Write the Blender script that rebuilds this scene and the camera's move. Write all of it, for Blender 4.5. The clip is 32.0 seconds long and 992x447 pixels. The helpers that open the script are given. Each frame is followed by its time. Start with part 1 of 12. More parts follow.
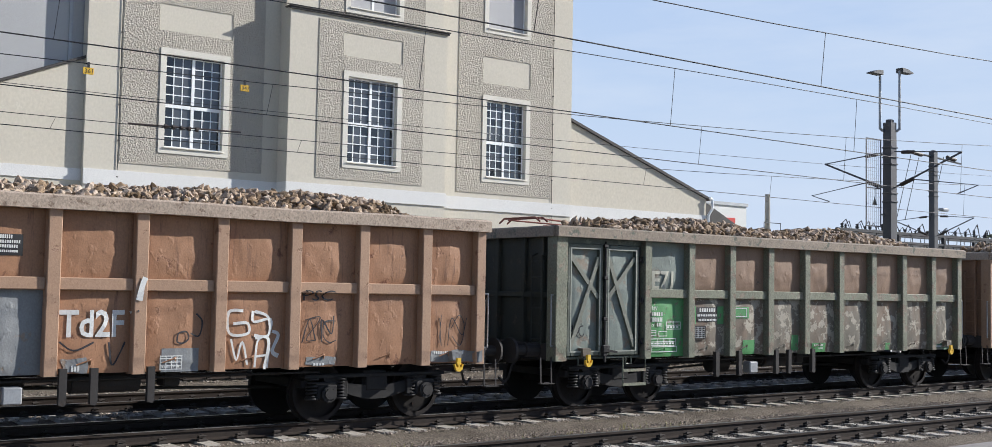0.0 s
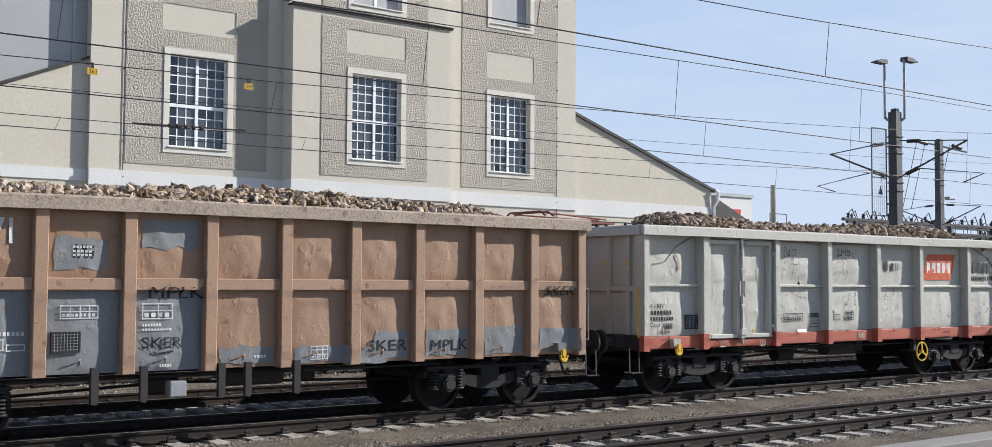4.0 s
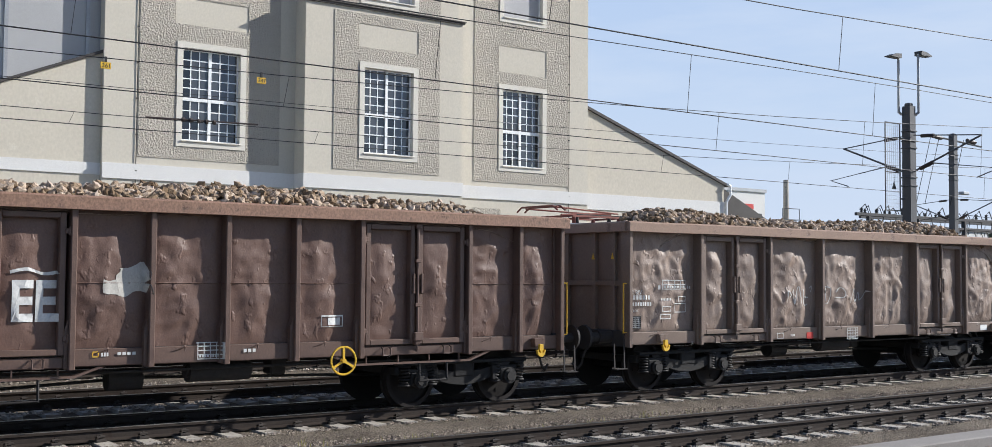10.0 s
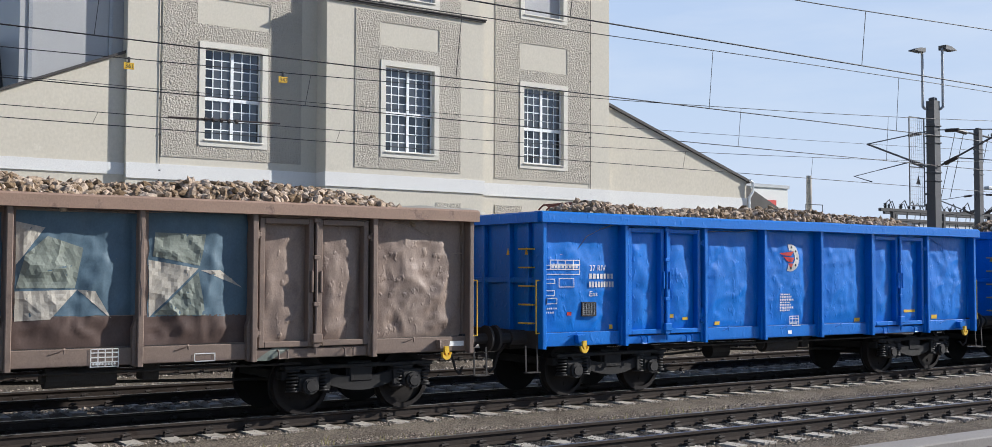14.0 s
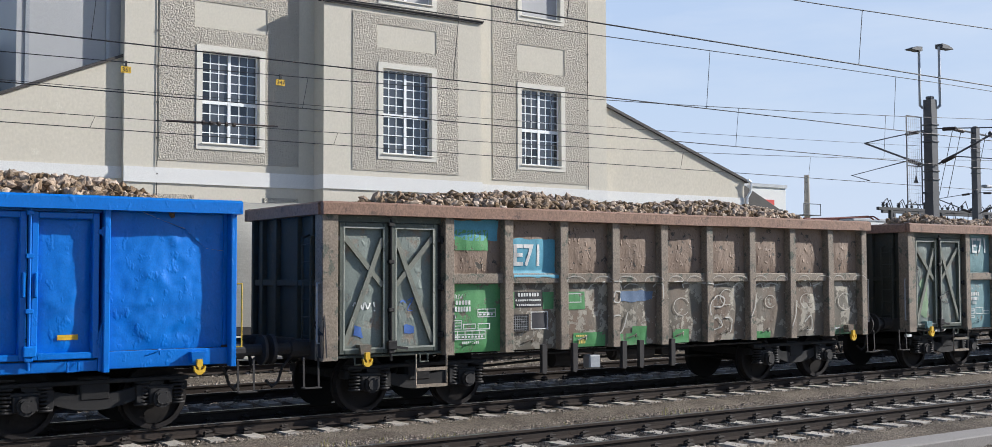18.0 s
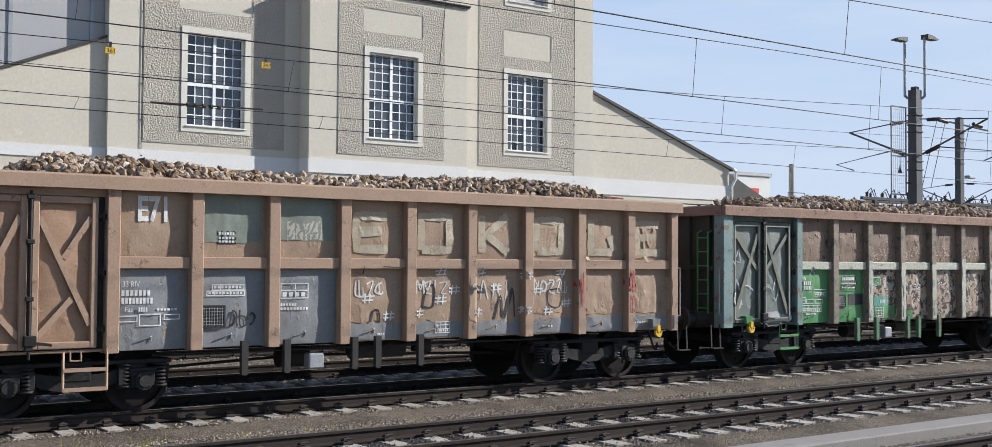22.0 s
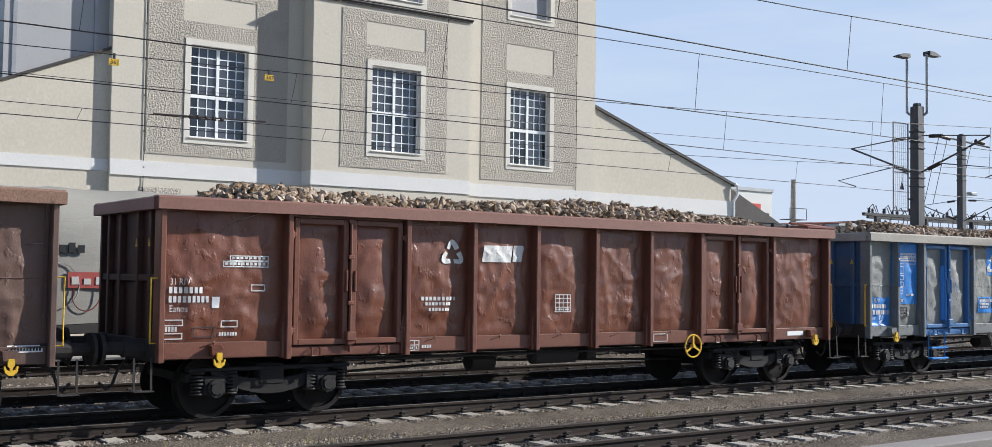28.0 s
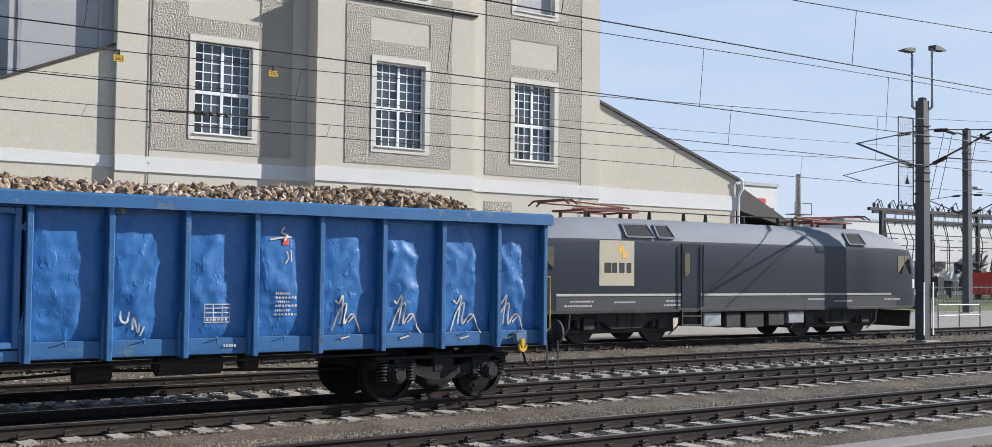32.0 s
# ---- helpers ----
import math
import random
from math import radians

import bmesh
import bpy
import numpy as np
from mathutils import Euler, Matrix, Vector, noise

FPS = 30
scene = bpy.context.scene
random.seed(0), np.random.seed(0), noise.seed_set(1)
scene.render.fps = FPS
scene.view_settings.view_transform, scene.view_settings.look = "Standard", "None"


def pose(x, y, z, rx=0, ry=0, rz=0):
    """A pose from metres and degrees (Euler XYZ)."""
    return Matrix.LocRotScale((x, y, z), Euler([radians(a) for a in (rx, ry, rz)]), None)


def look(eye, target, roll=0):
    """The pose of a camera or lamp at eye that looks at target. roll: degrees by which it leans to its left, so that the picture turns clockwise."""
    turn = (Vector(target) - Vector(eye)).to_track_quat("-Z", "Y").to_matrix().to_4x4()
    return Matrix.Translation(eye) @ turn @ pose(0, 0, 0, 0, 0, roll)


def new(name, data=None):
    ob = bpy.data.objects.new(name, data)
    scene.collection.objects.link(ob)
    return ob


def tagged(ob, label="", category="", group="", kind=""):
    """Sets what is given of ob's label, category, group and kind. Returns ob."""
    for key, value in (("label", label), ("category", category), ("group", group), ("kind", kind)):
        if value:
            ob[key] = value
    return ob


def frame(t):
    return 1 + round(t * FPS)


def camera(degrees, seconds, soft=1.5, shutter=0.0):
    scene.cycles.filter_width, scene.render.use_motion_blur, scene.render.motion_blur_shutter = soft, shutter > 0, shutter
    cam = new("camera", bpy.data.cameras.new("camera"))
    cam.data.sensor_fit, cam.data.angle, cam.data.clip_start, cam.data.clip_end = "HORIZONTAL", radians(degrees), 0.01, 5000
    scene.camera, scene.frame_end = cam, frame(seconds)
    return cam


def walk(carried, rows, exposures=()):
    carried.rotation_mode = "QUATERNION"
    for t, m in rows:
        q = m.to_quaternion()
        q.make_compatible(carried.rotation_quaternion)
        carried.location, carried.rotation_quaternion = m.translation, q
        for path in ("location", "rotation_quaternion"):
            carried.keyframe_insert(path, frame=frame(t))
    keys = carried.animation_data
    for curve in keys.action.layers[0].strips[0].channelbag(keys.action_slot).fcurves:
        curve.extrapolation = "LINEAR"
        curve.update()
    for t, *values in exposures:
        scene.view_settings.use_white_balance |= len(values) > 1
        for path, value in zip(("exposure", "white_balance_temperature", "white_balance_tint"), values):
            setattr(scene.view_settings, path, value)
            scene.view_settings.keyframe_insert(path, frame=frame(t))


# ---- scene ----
# Camera: held by hand on the far platform, one spot, small turns only.
LENS = 46.72
EYE = Vector((0.0, 0.0, 2.154))
# seconds, turn towards +x from +y, tilt, lean (degrees)
AIM = [
    (0, 36.837, 3.214, 1.074), (0.5, 36.831, 3.254, 1.132), (1, 36.814, 3.276, 1.166), (1.5, 36.785, 3.294, 1.053),
    (2, 36.765, 3.257, 0.835), (2.5, 36.762, 3.216, 0.655), (3, 36.733, 3.075, 0.496), (3.5, 36.661, 3.005, 0.391),
    (5.5, 36.255, 2.832, 0.213), (6, 36.160, 2.852, 0.266), (6.5, 36.087, 2.826, 0.287), (7, 36.058, 2.886, 0.321),
    (7.5, 36.022, 2.925, 0.360), (8, 36.061, 2.968, 0.498), (8.5, 36.117, 2.960, 0.528), (9, 36.163, 2.913, 0.520),
    (9.5, 36.067, 2.787, 0.476), (10, 35.964, 2.658, 0.435), (10.5, 35.802, 2.606, 0.359), (11, 35.620, 2.476, 0.342),
    (11.5, 35.390, 2.401, 0.315), (12, 35.191, 2.448, 0.316), (12.5, 35.053, 2.483, 0.201), (13, 34.983, 2.489, 0.133),
    (13.5, 34.925, 2.505, 0.201), (14, 34.881, 2.531, 0.192), (14.5, 34.844, 2.558, 0.161), (16.5, 34.938, 2.621, 0.062),
    (17, 34.898, 2.577, 0.018), (17.5, 34.910, 2.577, -0.092), (18, 34.970, 2.602, -0.180), (18.5, 35.002, 2.603, -0.215),
    (19, 35.058, 2.579, -0.158), (19.5, 35.160, 2.541, -0.123), (20, 35.347, 2.411, -0.096), (20.5, 35.528, 2.275, 0.027),
    (21, 35.649, 2.098, 0.112), (21.5, 35.681, 1.935, 0.185), (22, 35.716, 1.888, 0.366), (22.5, 35.754, 1.940, 0.354),
    (23, 35.791, 1.970, 0.374), (23.5, 35.756, 2.017, 0.380), (24, 35.696, 2.098, 0.307), (24.5, 35.652, 2.157, 0.298),
    (25, 35.554, 2.252, 0.313), (25.5, 35.531, 2.356, 0.413), (27.5, 35.542, 2.570, 0.723), (28, 35.626, 2.570, 0.744),
    (28.5, 35.612, 2.507, 0.789), (29, 35.560, 2.460, 0.870), (29.5, 35.532, 2.308, 0.889), (30, 35.519, 2.226, 0.944),
    (30.5, 35.500, 2.250, 0.969), (31, 35.498, 2.280, 0.985), (31.5, 35.435, 2.303, 0.882), (32, 35.396, 2.334, 0.649),
]


def aim(yaw, tilt, lean):
    y, p = radians(yaw), radians(tilt)
    way = Vector((math.sin(y) * math.cos(p), math.cos(y) * math.cos(p), math.sin(p)))
    return look(EYE, EYE + way, lean)


cam = camera(LENS, 32.0, soft=0.6)
walk(cam, [(t, aim(a, b, c)) for t, a, b, c in AIM])

# ---- light ----
SUN_TO = Vector((2.4, -1.0, 1.4)).normalized()
world = bpy.data.worlds.new("world")
scene.world = world
world.use_nodes = True
wn = world.node_tree
wn.nodes.clear()
sky = wn.nodes.new("ShaderNodeTexSky")
sky.sky_type = "NISHITA"
sky.sun_disc = False
sky.sun_elevation = math.asin(SUN_TO.z)
sky.sun_rotation = math.atan2(SUN_TO.x, SUN_TO.y)
sky.air_density, sky.dust_density, sky.ozone_density = 0.6, 0.1, 1.0
bg = wn.nodes.new("ShaderNodeBackground")
bg.inputs["Strength"].default_value = 0.122
wo = wn.nodes.new("ShaderNodeOutputWorld")
# thin even haze: a paler, warmer sky
cool = wn.nodes.new("ShaderNodeMix")
cool.data_type, cool.blend_type = "RGBA", "MULTIPLY"
cool.inputs["Factor"].default_value = 1.0
cool.inputs[7].default_value = (1.13, 1.0, 0.93, 1)
wn.links.new(sky.outputs[0], cool.inputs[6])
wn.links.new(cool.outputs[2], bg.inputs[0])
wn.links.new(bg.outputs[0], wo.inputs[0])
sun = new("sun", bpy.data.lights.new("sun", "SUN"))
sun.data.energy, sun.data.angle, sun.data.color = 4.8, radians(0.5), (1.0, 0.955, 0.89)
sun.matrix_world = look((60, -20, 40), Vector((60, -20, 40)) - SUN_TO)
scene.view_settings.exposure = 0.6
scene.view_settings.use_white_balance = True
scene.view_settings.white_balance_temperature = 6250

# ---- building helpers ----
def srgb(r, g, b):
    """A linear colour from 0..255 values."""
    return tuple(((c / 255 + 0.055) / 1.055) ** 2.4 if c > 10 else c / 255 / 12.92 for c in (r, g, b))


class Shape:
    """Collects the faces of one mesh."""

    def __init__(self):
        self.v, self.f = [], []

    def add(self, vs, fs):
        o = len(self.v)
        self.v += [tuple(p) for p in vs]
        self.f += [tuple(i + o for i in q) for q in fs]
        return self

    def box(self, x0, x1, y0, y1, z0, z1, c=0.0):
        """A box; c > 0 chamfers its edges."""
        if c <= 0:
            return self.add([(x0, y0, z0), (x1, y0, z0), (x1, y1, z0), (x0, y1, z0), (x0, y0, z1), (x1, y0, z1), (x1, y1, z1), (x0, y1, z1)],
                            [(3, 2, 1, 0), (4, 5, 6, 7), (0, 1, 5, 4), (1, 2, 6, 5), (2, 3, 7, 6), (3, 0, 4, 7)])
        c = min(c, 0.45 * min(x1 - x0, y1 - y0, z1 - z0))
        lo, hi = (x0, y0, z0), (x1, y1, z1)
        vs, at = [], {}
        for i in range(8):
            s = (i & 1, i >> 1 & 1, i >> 2 & 1)
            for a in range(3):
                p = [hi[k] - (0 if k == a else c) if s[k] else lo[k] + (0 if k == a else c) for k in range(3)]
                at[i, a] = len(vs)
                vs.append(p)
        fs = []
        for a in range(3):
            u, w = (a + 1) % 3, (a + 2) % 3
            for side in (0, 1):
                ids = [side << a | (p << u) | (q << w) for p, q in ((0, 0), (1, 0), (1, 1), (0, 1))]
                face = [at[i, a] for i in ids]
                fs.append(face if side else face[::-1])
            for p in (0, 1):
                for q in (0, 1):
                    i0 = p << u | q << w
                    i1 = i0 | 1 << a
                    face = [at[i0, u], at[i1, u], at[i1, w], at[i0, w]]
                    fs.append(face if p ^ q ^ 1 == 0 else face[::-1])
        for i in range(8):
            face = [at[i, 0], at[i, 1], at[i, 2]]
            fs.append(face if bin(i).count("1") % 2 else face[::-1])
        return self.add(vs, fs)

    def cyl(self, p0, p1, r, n=12, r1=None):
        p0, p1 = Vector(p0), Vector(p1)
        r1 = r if r1 is None else r1
        w = (p1 - p0).normalized()
        u = w.orthogonal().normalized()
        v = w.cross(u)
        ring = [(u * math.cos(a) + v * math.sin(a)) for a in (2 * math.pi * i / n for i in range(n))]
        vs = [p0 + d * r for d in ring] + [p1 + d * r1 for d in ring]
        fs = [(i, (i + 1) % n, n + (i + 1) % n, n + i) for i in range(n)]
        return self.add(vs, fs + [tuple(range(n))[::-1], tuple(range(n, 2 * n))])

    def tube(self, pts, r, n=6):
        """One bent pipe along points."""
        pts = [Vector(p) for p in pts]
        m = len(pts)
        u = None
        vs = []
        for k, p in enumerate(pts):
            a = (pts[k] - pts[k - 1]).normalized() if k else None
            b = (pts[k + 1] - pts[k]).normalized() if k < m - 1 else None
            w = (a + b) if a and b else (a or b)
            w = w.normalized() if w.length > 1e-4 else (a or b)
            if u is None:
                u = w.orthogonal().normalized()
            u = u - w * u.dot(w)
            u = u.normalized() if u.length > 1e-4 else w.orthogonal().normalized()
            v = w.cross(u)
            wide = 1.0 / max(0.5, w.dot(b or a))
            vs += [p + (u * math.cos(q) + v * math.sin(q)) * r * wide for q in (6.28319 * i / n for i in range(n))]
        fs = [(k * n + i, k * n + (i + 1) % n, (k + 1) * n + (i + 1) % n, (k + 1) * n + i) for k in range(m - 1) for i in range(n)]
        return self.add(vs, fs + [tuple(range(n))[::-1], tuple(range((m - 1) * n, m * n))])

    def ring(self, c, axis, r, w, n=24, t=None):
        """A flat ring (rim) round c in the plane across axis."""
        axis = Vector(axis).normalized()
        u = axis.orthogonal().normalized()
        v = axis.cross(u)
        m = 6
        vs, fs = [], []
        for i in range(n):
            a = 2 * math.pi * i / n
            d = u * math.cos(a) + v * math.sin(a)
            for j in range(m):
                b = 2 * math.pi * j / m
                vs.append(Vector(c) + d * (r + w * math.cos(b)) + axis * (t or w) * math.sin(b))
        for i in range(n):
            for j in range(m):
                fs.append((i * m + j, (i + 1) % n * m + j, (i + 1) % n * m + (j + 1) % m, i * m + (j + 1) % m))
        return self.add(vs, fs)

    def prism(self, prof, x0, x1, axis="x"):
        """A profile of (y, z) pulled along x, or of (x, z) along y."""
        n = len(prof)
        put = (lambda p, x: (x, p[0], p[1])) if axis == "x" else ((lambda p, x: (p[0], x, p[1])) if axis == "y" else (lambda p, x: (p[0], p[1], x)))
        vs = [put(p, x0) for p in prof] + [put(p, x1) for p in prof]
        fs = [(i, (i + 1) % n, n + (i + 1) % n, n + i) for i in range(n)]
        return self.add(vs, fs + [tuple(range(n))[::-1], tuple(range(n, 2 * n))])

    def grid(self, nx, nz, fn):
        vs = [fn(i / nx, j / nz) for j in range(nz + 1) for i in range(nx + 1)]
        fs = [(j * (nx + 1) + i, j * (nx + 1) + i + 1, (j + 1) * (nx + 1) + i + 1, (j + 1) * (nx + 1) + i) for j in range(nz) for i in range(nx)]
        return self.add(vs, fs)

    def beam(self, a, b, w, d, up=(0, 0, 1)):
        """A straight bar of section w x d from a to b."""
        a, b = Vector(a), Vector(b)
        t = (b - a).normalized()
        s = t.cross(Vector(up))
        if s.length < 1e-4:
            s = t.orthogonal()
        s.normalize()
        u = s.cross(t)
        vs = [p + s * (i * w / 2) + u * (j * d / 2) for p in (a, b) for i, j in ((-1, -1), (1, -1), (1, 1), (-1, 1))]
        return self.add(vs, [(0, 1, 5, 4), (1, 2, 6, 5), (2, 3, 7, 6), (3, 0, 4, 7), (3, 2, 1, 0), (4, 5, 6, 7)])

    def mesh(self, name, smooth=False, fix=True):
        me = bpy.data.meshes.new(name)
        me.from_pydata(self.v, [], self.f)
        if fix and len(self.f) < 4000:
            bm = bmesh.new()
            bm.from_mesh(me)
            bmesh.ops.recalc_face_normals(bm, faces=bm.faces)
            bm.to_mesh(me)
            bm.free()
        if smooth:
            me.polygons.foreach_set("use_smooth", [True] * len(me.polygons))
        me.update()
        return me


def part(name, shape, material, parent=None, label="", smooth=False, fix=True):
    """Links a shape as one mesh object under a thing or a part."""
    me = shape.mesh(name, smooth, fix) if isinstance(shape, Shape) else shape
    if not me.materials:
        me.materials.append(material)
    ob = new(name, me)
    ob.parent = parent
    return tagged(ob, label)


def thing(name, place, label, category, group="", kind=""):
    ob = new(name)
    ob.empty_display_size = 0.3
    ob.matrix_basis = Matrix.Translation(place)
    return tagged(ob, label, category, group, kind)


WORDS = {}


def word_shape(text, height, slant=0.0, bold=0.0):
    """The outline of a word in the built-in font as a flat shape in x and z, from (0, 0)."""
    key = (text, slant, bold)
    if key not in WORDS:
        cu = bpy.data.curves.new("word", "FONT")
        cu.body, cu.size, cu.shear, cu.offset, cu.resolution_u = text, 1.0, slant, bold, 2
        ob = bpy.data.objects.new("word", cu)
        scene.collection.objects.link(ob)
        bpy.context.view_layer.update()
        me = ob.evaluated_get(bpy.context.evaluated_depsgraph_get()).to_mesh()
        WORDS[key] = ([(v.co.x, v.co.y) for v in me.vertices], [tuple(p.vertices) for p in me.polygons])
        bpy.data.objects.remove(ob)
        bpy.data.curves.remove(cu)
    vs, fs = WORDS[key]
    k = height / 0.69
    return [(x * k, y * k) for x, y in vs], fs


# ---- materials ----
def material(name, base, rough=0.6, metal=0.0, var=0.2, coarse=1.2, fine=14.0, second=None, cover=0.0, edge=0.08, patch=3.0, streak=None, streak_cover=0.35,
             bump=0.14, bump_scale=50.0, dirt=None, dirt_cover=0.3, spec=0.35, stretch=(1, 1, 1), detail=6.0, speck=0.1, speck_scale=42.0, dents=0.0, dent_scale=8.0):
    """Paint or stone with two scales of variation, patches of a second colour, rain streaks, and fine relief."""
    m = bpy.data.materials.new(name)
    m.use_nodes = True
    nt = m.node_tree
    nodes, links = nt.nodes, nt.links
    bsdf = nodes["Principled BSDF"]
    tc = nodes.new("ShaderNodeTexCoord")
    info = nodes.new("ShaderNodeObjectInfo")
    scale = nodes.new("ShaderNodeVectorMath")
    scale.operation = "SCALE"
    scale.inputs[0].default_value = (37.0, 19.0, 53.0)
    links.new(info.outputs["Random"], scale.inputs["Scale"])
    shift = nodes.new("ShaderNodeVectorMath")
    shift.operation = "ADD"
    links.new(tc.outputs["Object"], shift.inputs[0])
    links.new(scale.outputs[0], shift.inputs[1])

    def noise_at(size, stretched=(1, 1, 1), det=detail, rough_=0.6):
        mp = nodes.new("ShaderNodeVectorMath")
        mp.operation = "MULTIPLY"
        mp.inputs[1].default_value = stretched
        links.new(shift.outputs[0], mp.inputs[0])
        n = nodes.new("ShaderNodeTexNoise")
        n.inputs["Scale"].default_value, n.inputs["Detail"].default_value, n.inputs["Roughness"].default_value = size, det, rough_
        links.new(mp.outputs[0], n.inputs["Vector"])
        return n.outputs["Fac"]

    def ramp(fac, lo, hi):
        r = nodes.new("ShaderNodeMapRange")
        r.inputs["From Min"].default_value, r.inputs["From Max"].default_value = lo, hi
        r.clamp = True
        links.new(fac, r.inputs["Value"])
        return r.outputs[0]

    def mix(fac, a, b):
        x = nodes.new("ShaderNodeMix")
        x.data_type = "RGBA"
        if isinstance(fac, float):
            x.inputs["Factor"].default_value = fac
        else:
            links.new(fac, x.inputs["Factor"])
        for sock, val in ((x.inputs[6], a), (x.inputs[7], b)):
            if isinstance(val, tuple):
                sock.default_value = (*val, 1)
            else:
                links.new(val, sock)
        return x.outputs[2]

    col = mix(ramp(noise_at(coarse, stretch), 0.3, 0.7), tuple(c * (1 - var) for c in base), tuple(min(1, c * (1 + var)) for c in base))
    f = noise_at(fine, stretch)
    col = mix(ramp(f, 0.25, 0.8), col, tuple(min(1, c * (1 + 0.6 * var)) for c in base))
    worn = None
    if dirt:
        col = mix(ramp(noise_at(coarse * 1.7, (1, 1, 0.6)), 0.75 - dirt_cover, 0.95 - dirt_cover * 0.7), col, dirt)
    if second:
        worn = ramp(noise_at(patch, stretch, 9.0, 0.68), 0.72 - 0.45 * cover, 0.72 - 0.45 * cover + edge)
        col = mix(worn, col, second)
    if streak:
        col = mix(ramp(noise_at(2.2, (5.0, 5.0, 0.35), 8.0, 0.7), 0.78 - 0.5 * streak_cover, 0.98 - 0.5 * streak_cover), col, streak)
    if speck > 0:
        sp = nodes.new("ShaderNodeMapRange")
        sp.inputs["From Min"].default_value, sp.inputs["From Max"].default_value = 0.32, 0.68
        sp.inputs["To Min"].default_value, sp.inputs["To Max"].default_value = 1 - speck, 1 + speck
        links.new(noise_at(speck_scale, (1, 1, 0.7), 3.0), sp.inputs["Value"])
        hs = nodes.new("ShaderNodeHueSaturation")
        links.new(sp.outputs[0], hs.inputs["Value"])
        links.new(col, hs.inputs["Color"])
        col = hs.outputs[0]
    links.new(col, bsdf.inputs["Base Color"])
    rg = nodes.new("ShaderNodeMapRange")
    rg.inputs["To Min"].default_value, rg.inputs["To Max"].default_value = max(0.03, rough - 0.12), min(1.0, rough + 0.12)
    links.new(f, rg.inputs["Value"])
    links.new(rg.outputs[0], bsdf.inputs["Roughness"])
    bsdf.inputs["Metallic"].default_value = metal
    bsdf.inputs["Specular IOR Level"].default_value = spec
    if bump > 0:
        b = nodes.new("ShaderNodeBump")
        b.inputs["Strength"].default_value, b.inputs["Distance"].default_value = bump, 0.02
        links.new(noise_at(bump_scale, stretch, 8.0), b.inputs["Height"])
        if dents > 0:
            bd = nodes.new("ShaderNodeBump")
            bd.inputs["Strength"].default_value, bd.inputs["Distance"].default_value = dents, 0.015
            links.new(ramp(noise_at(dent_scale, (1, 1, 0.7), 2.0, 0.45), 0.6, 0.72), bd.inputs["Height"])
            be = nodes.new("ShaderNodeBump")
            be.inputs["Strength"].default_value, be.inputs["Distance"].default_value = dents * 0.35, 0.05
            links.new(noise_at(dent_scale * 0.6, (1, 1, 0.45), 3.0, 0.5), be.inputs["Height"])
            links.new(be.outputs[0], bd.inputs["Normal"])
            links.new(bd.outputs[0], b.inputs["Normal"])
        if worn:
            b2 = nodes.new("ShaderNodeBump")
            b2.inputs["Strength"].default_value, b2.inputs["Distance"].default_value, b2.invert = 0.35, 0.01, True
            links.new(worn, b2.inputs["Height"])
            links.new(b.outputs[0], b2.inputs["Normal"])
            links.new(b2.outputs[0], bsdf.inputs["Normal"])
        else:
            links.new(b.outputs[0], bsdf.inputs["Normal"])
    return m


def plain(name, base, rough=0.5, metal=0.0, spec=0.4):
    return material(name, base, rough, metal, var=0.12, coarse=3.0, fine=40.0, bump=0.04, spec=spec, speck=0.08)


RUST = (0.16, 0.062, 0.03)
GRIME = (0.05, 0.04, 0.033)
M = {}
# near-black underframe, spring and wheel bases also carry the shade under the wagons
M["under"] = material("grimy_shaded_underframe", (0.03, 0.027, 0.026), 0.8, var=0.4, second=(0.038, 0.029, 0.024), cover=0.3, patch=7)
M["spring"] = material("dusty_shaded_bogie_steel", (0.015, 0.0135, 0.013), 0.65, var=0.35, second=(0.034, 0.03, 0.027), cover=0.3, patch=9)
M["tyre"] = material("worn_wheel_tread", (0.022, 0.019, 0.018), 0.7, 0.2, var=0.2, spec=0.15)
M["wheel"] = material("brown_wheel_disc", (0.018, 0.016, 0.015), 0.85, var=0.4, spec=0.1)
M["yellow"] = material("yellow_paint", (0.6, 0.37, 0.03), 0.5, var=0.2, second=GRIME, cover=0.12, patch=12)
M["white"] = material("white_lettering", (0.56, 0.56, 0.54), 0.6, var=0.14, coarse=3.0, fine=40.0, bump=0.04, second=(0.36, 0.35, 0.34), cover=0.25, patch=10, edge=0.15)
M["black"] = plain("black_lettering", (0.015, 0.015, 0.016), 0.55)
M["signwhite"] = plain("white_plate", (0.75, 0.75, 0.73), 0.5)
M["galv"] = material("galvanised_steel", (0.3, 0.31, 0.32), 0.5, 0.5, var=0.25)
M["beet"] = None
M["rail_side"] = material("rusty_rail", (0.035, 0.028, 0.024), 0.7, var=0.35, second=(0.035, 0.025, 0.02), cover=0.3, patch=4, spec=0.08)
M["rail_top"] = material("polished_rail_head", (0.32, 0.31, 0.3), 0.3, 0.9, var=0.15, stretch=(0.1, 4, 4), bump=0.02)
M["sleeper"] = material("concrete_sleeper", (0.34, 0.31, 0.268), 0.85, var=0.25, second=(0.1, 0.082, 0.068), cover=0.3, patch=2.5, bump=0.3)
# grime plus the shade below the wagon body, both in this base
M["bogie"] = material("grimy_shaded_bogie_frame", (0.013, 0.012, 0.0115), 0.75, var=0.4, second=(0.028, 0.024, 0.021), cover=0.25, patch=8)
M["oily"] = material("oil_stained_ballast", (0.045, 0.04, 0.036), 0.85, var=0.4, coarse=0.8, second=(0.06, 0.05, 0.042), cover=0.3, patch=14, bump=1.0, bump_scale=28, spec=0.2)
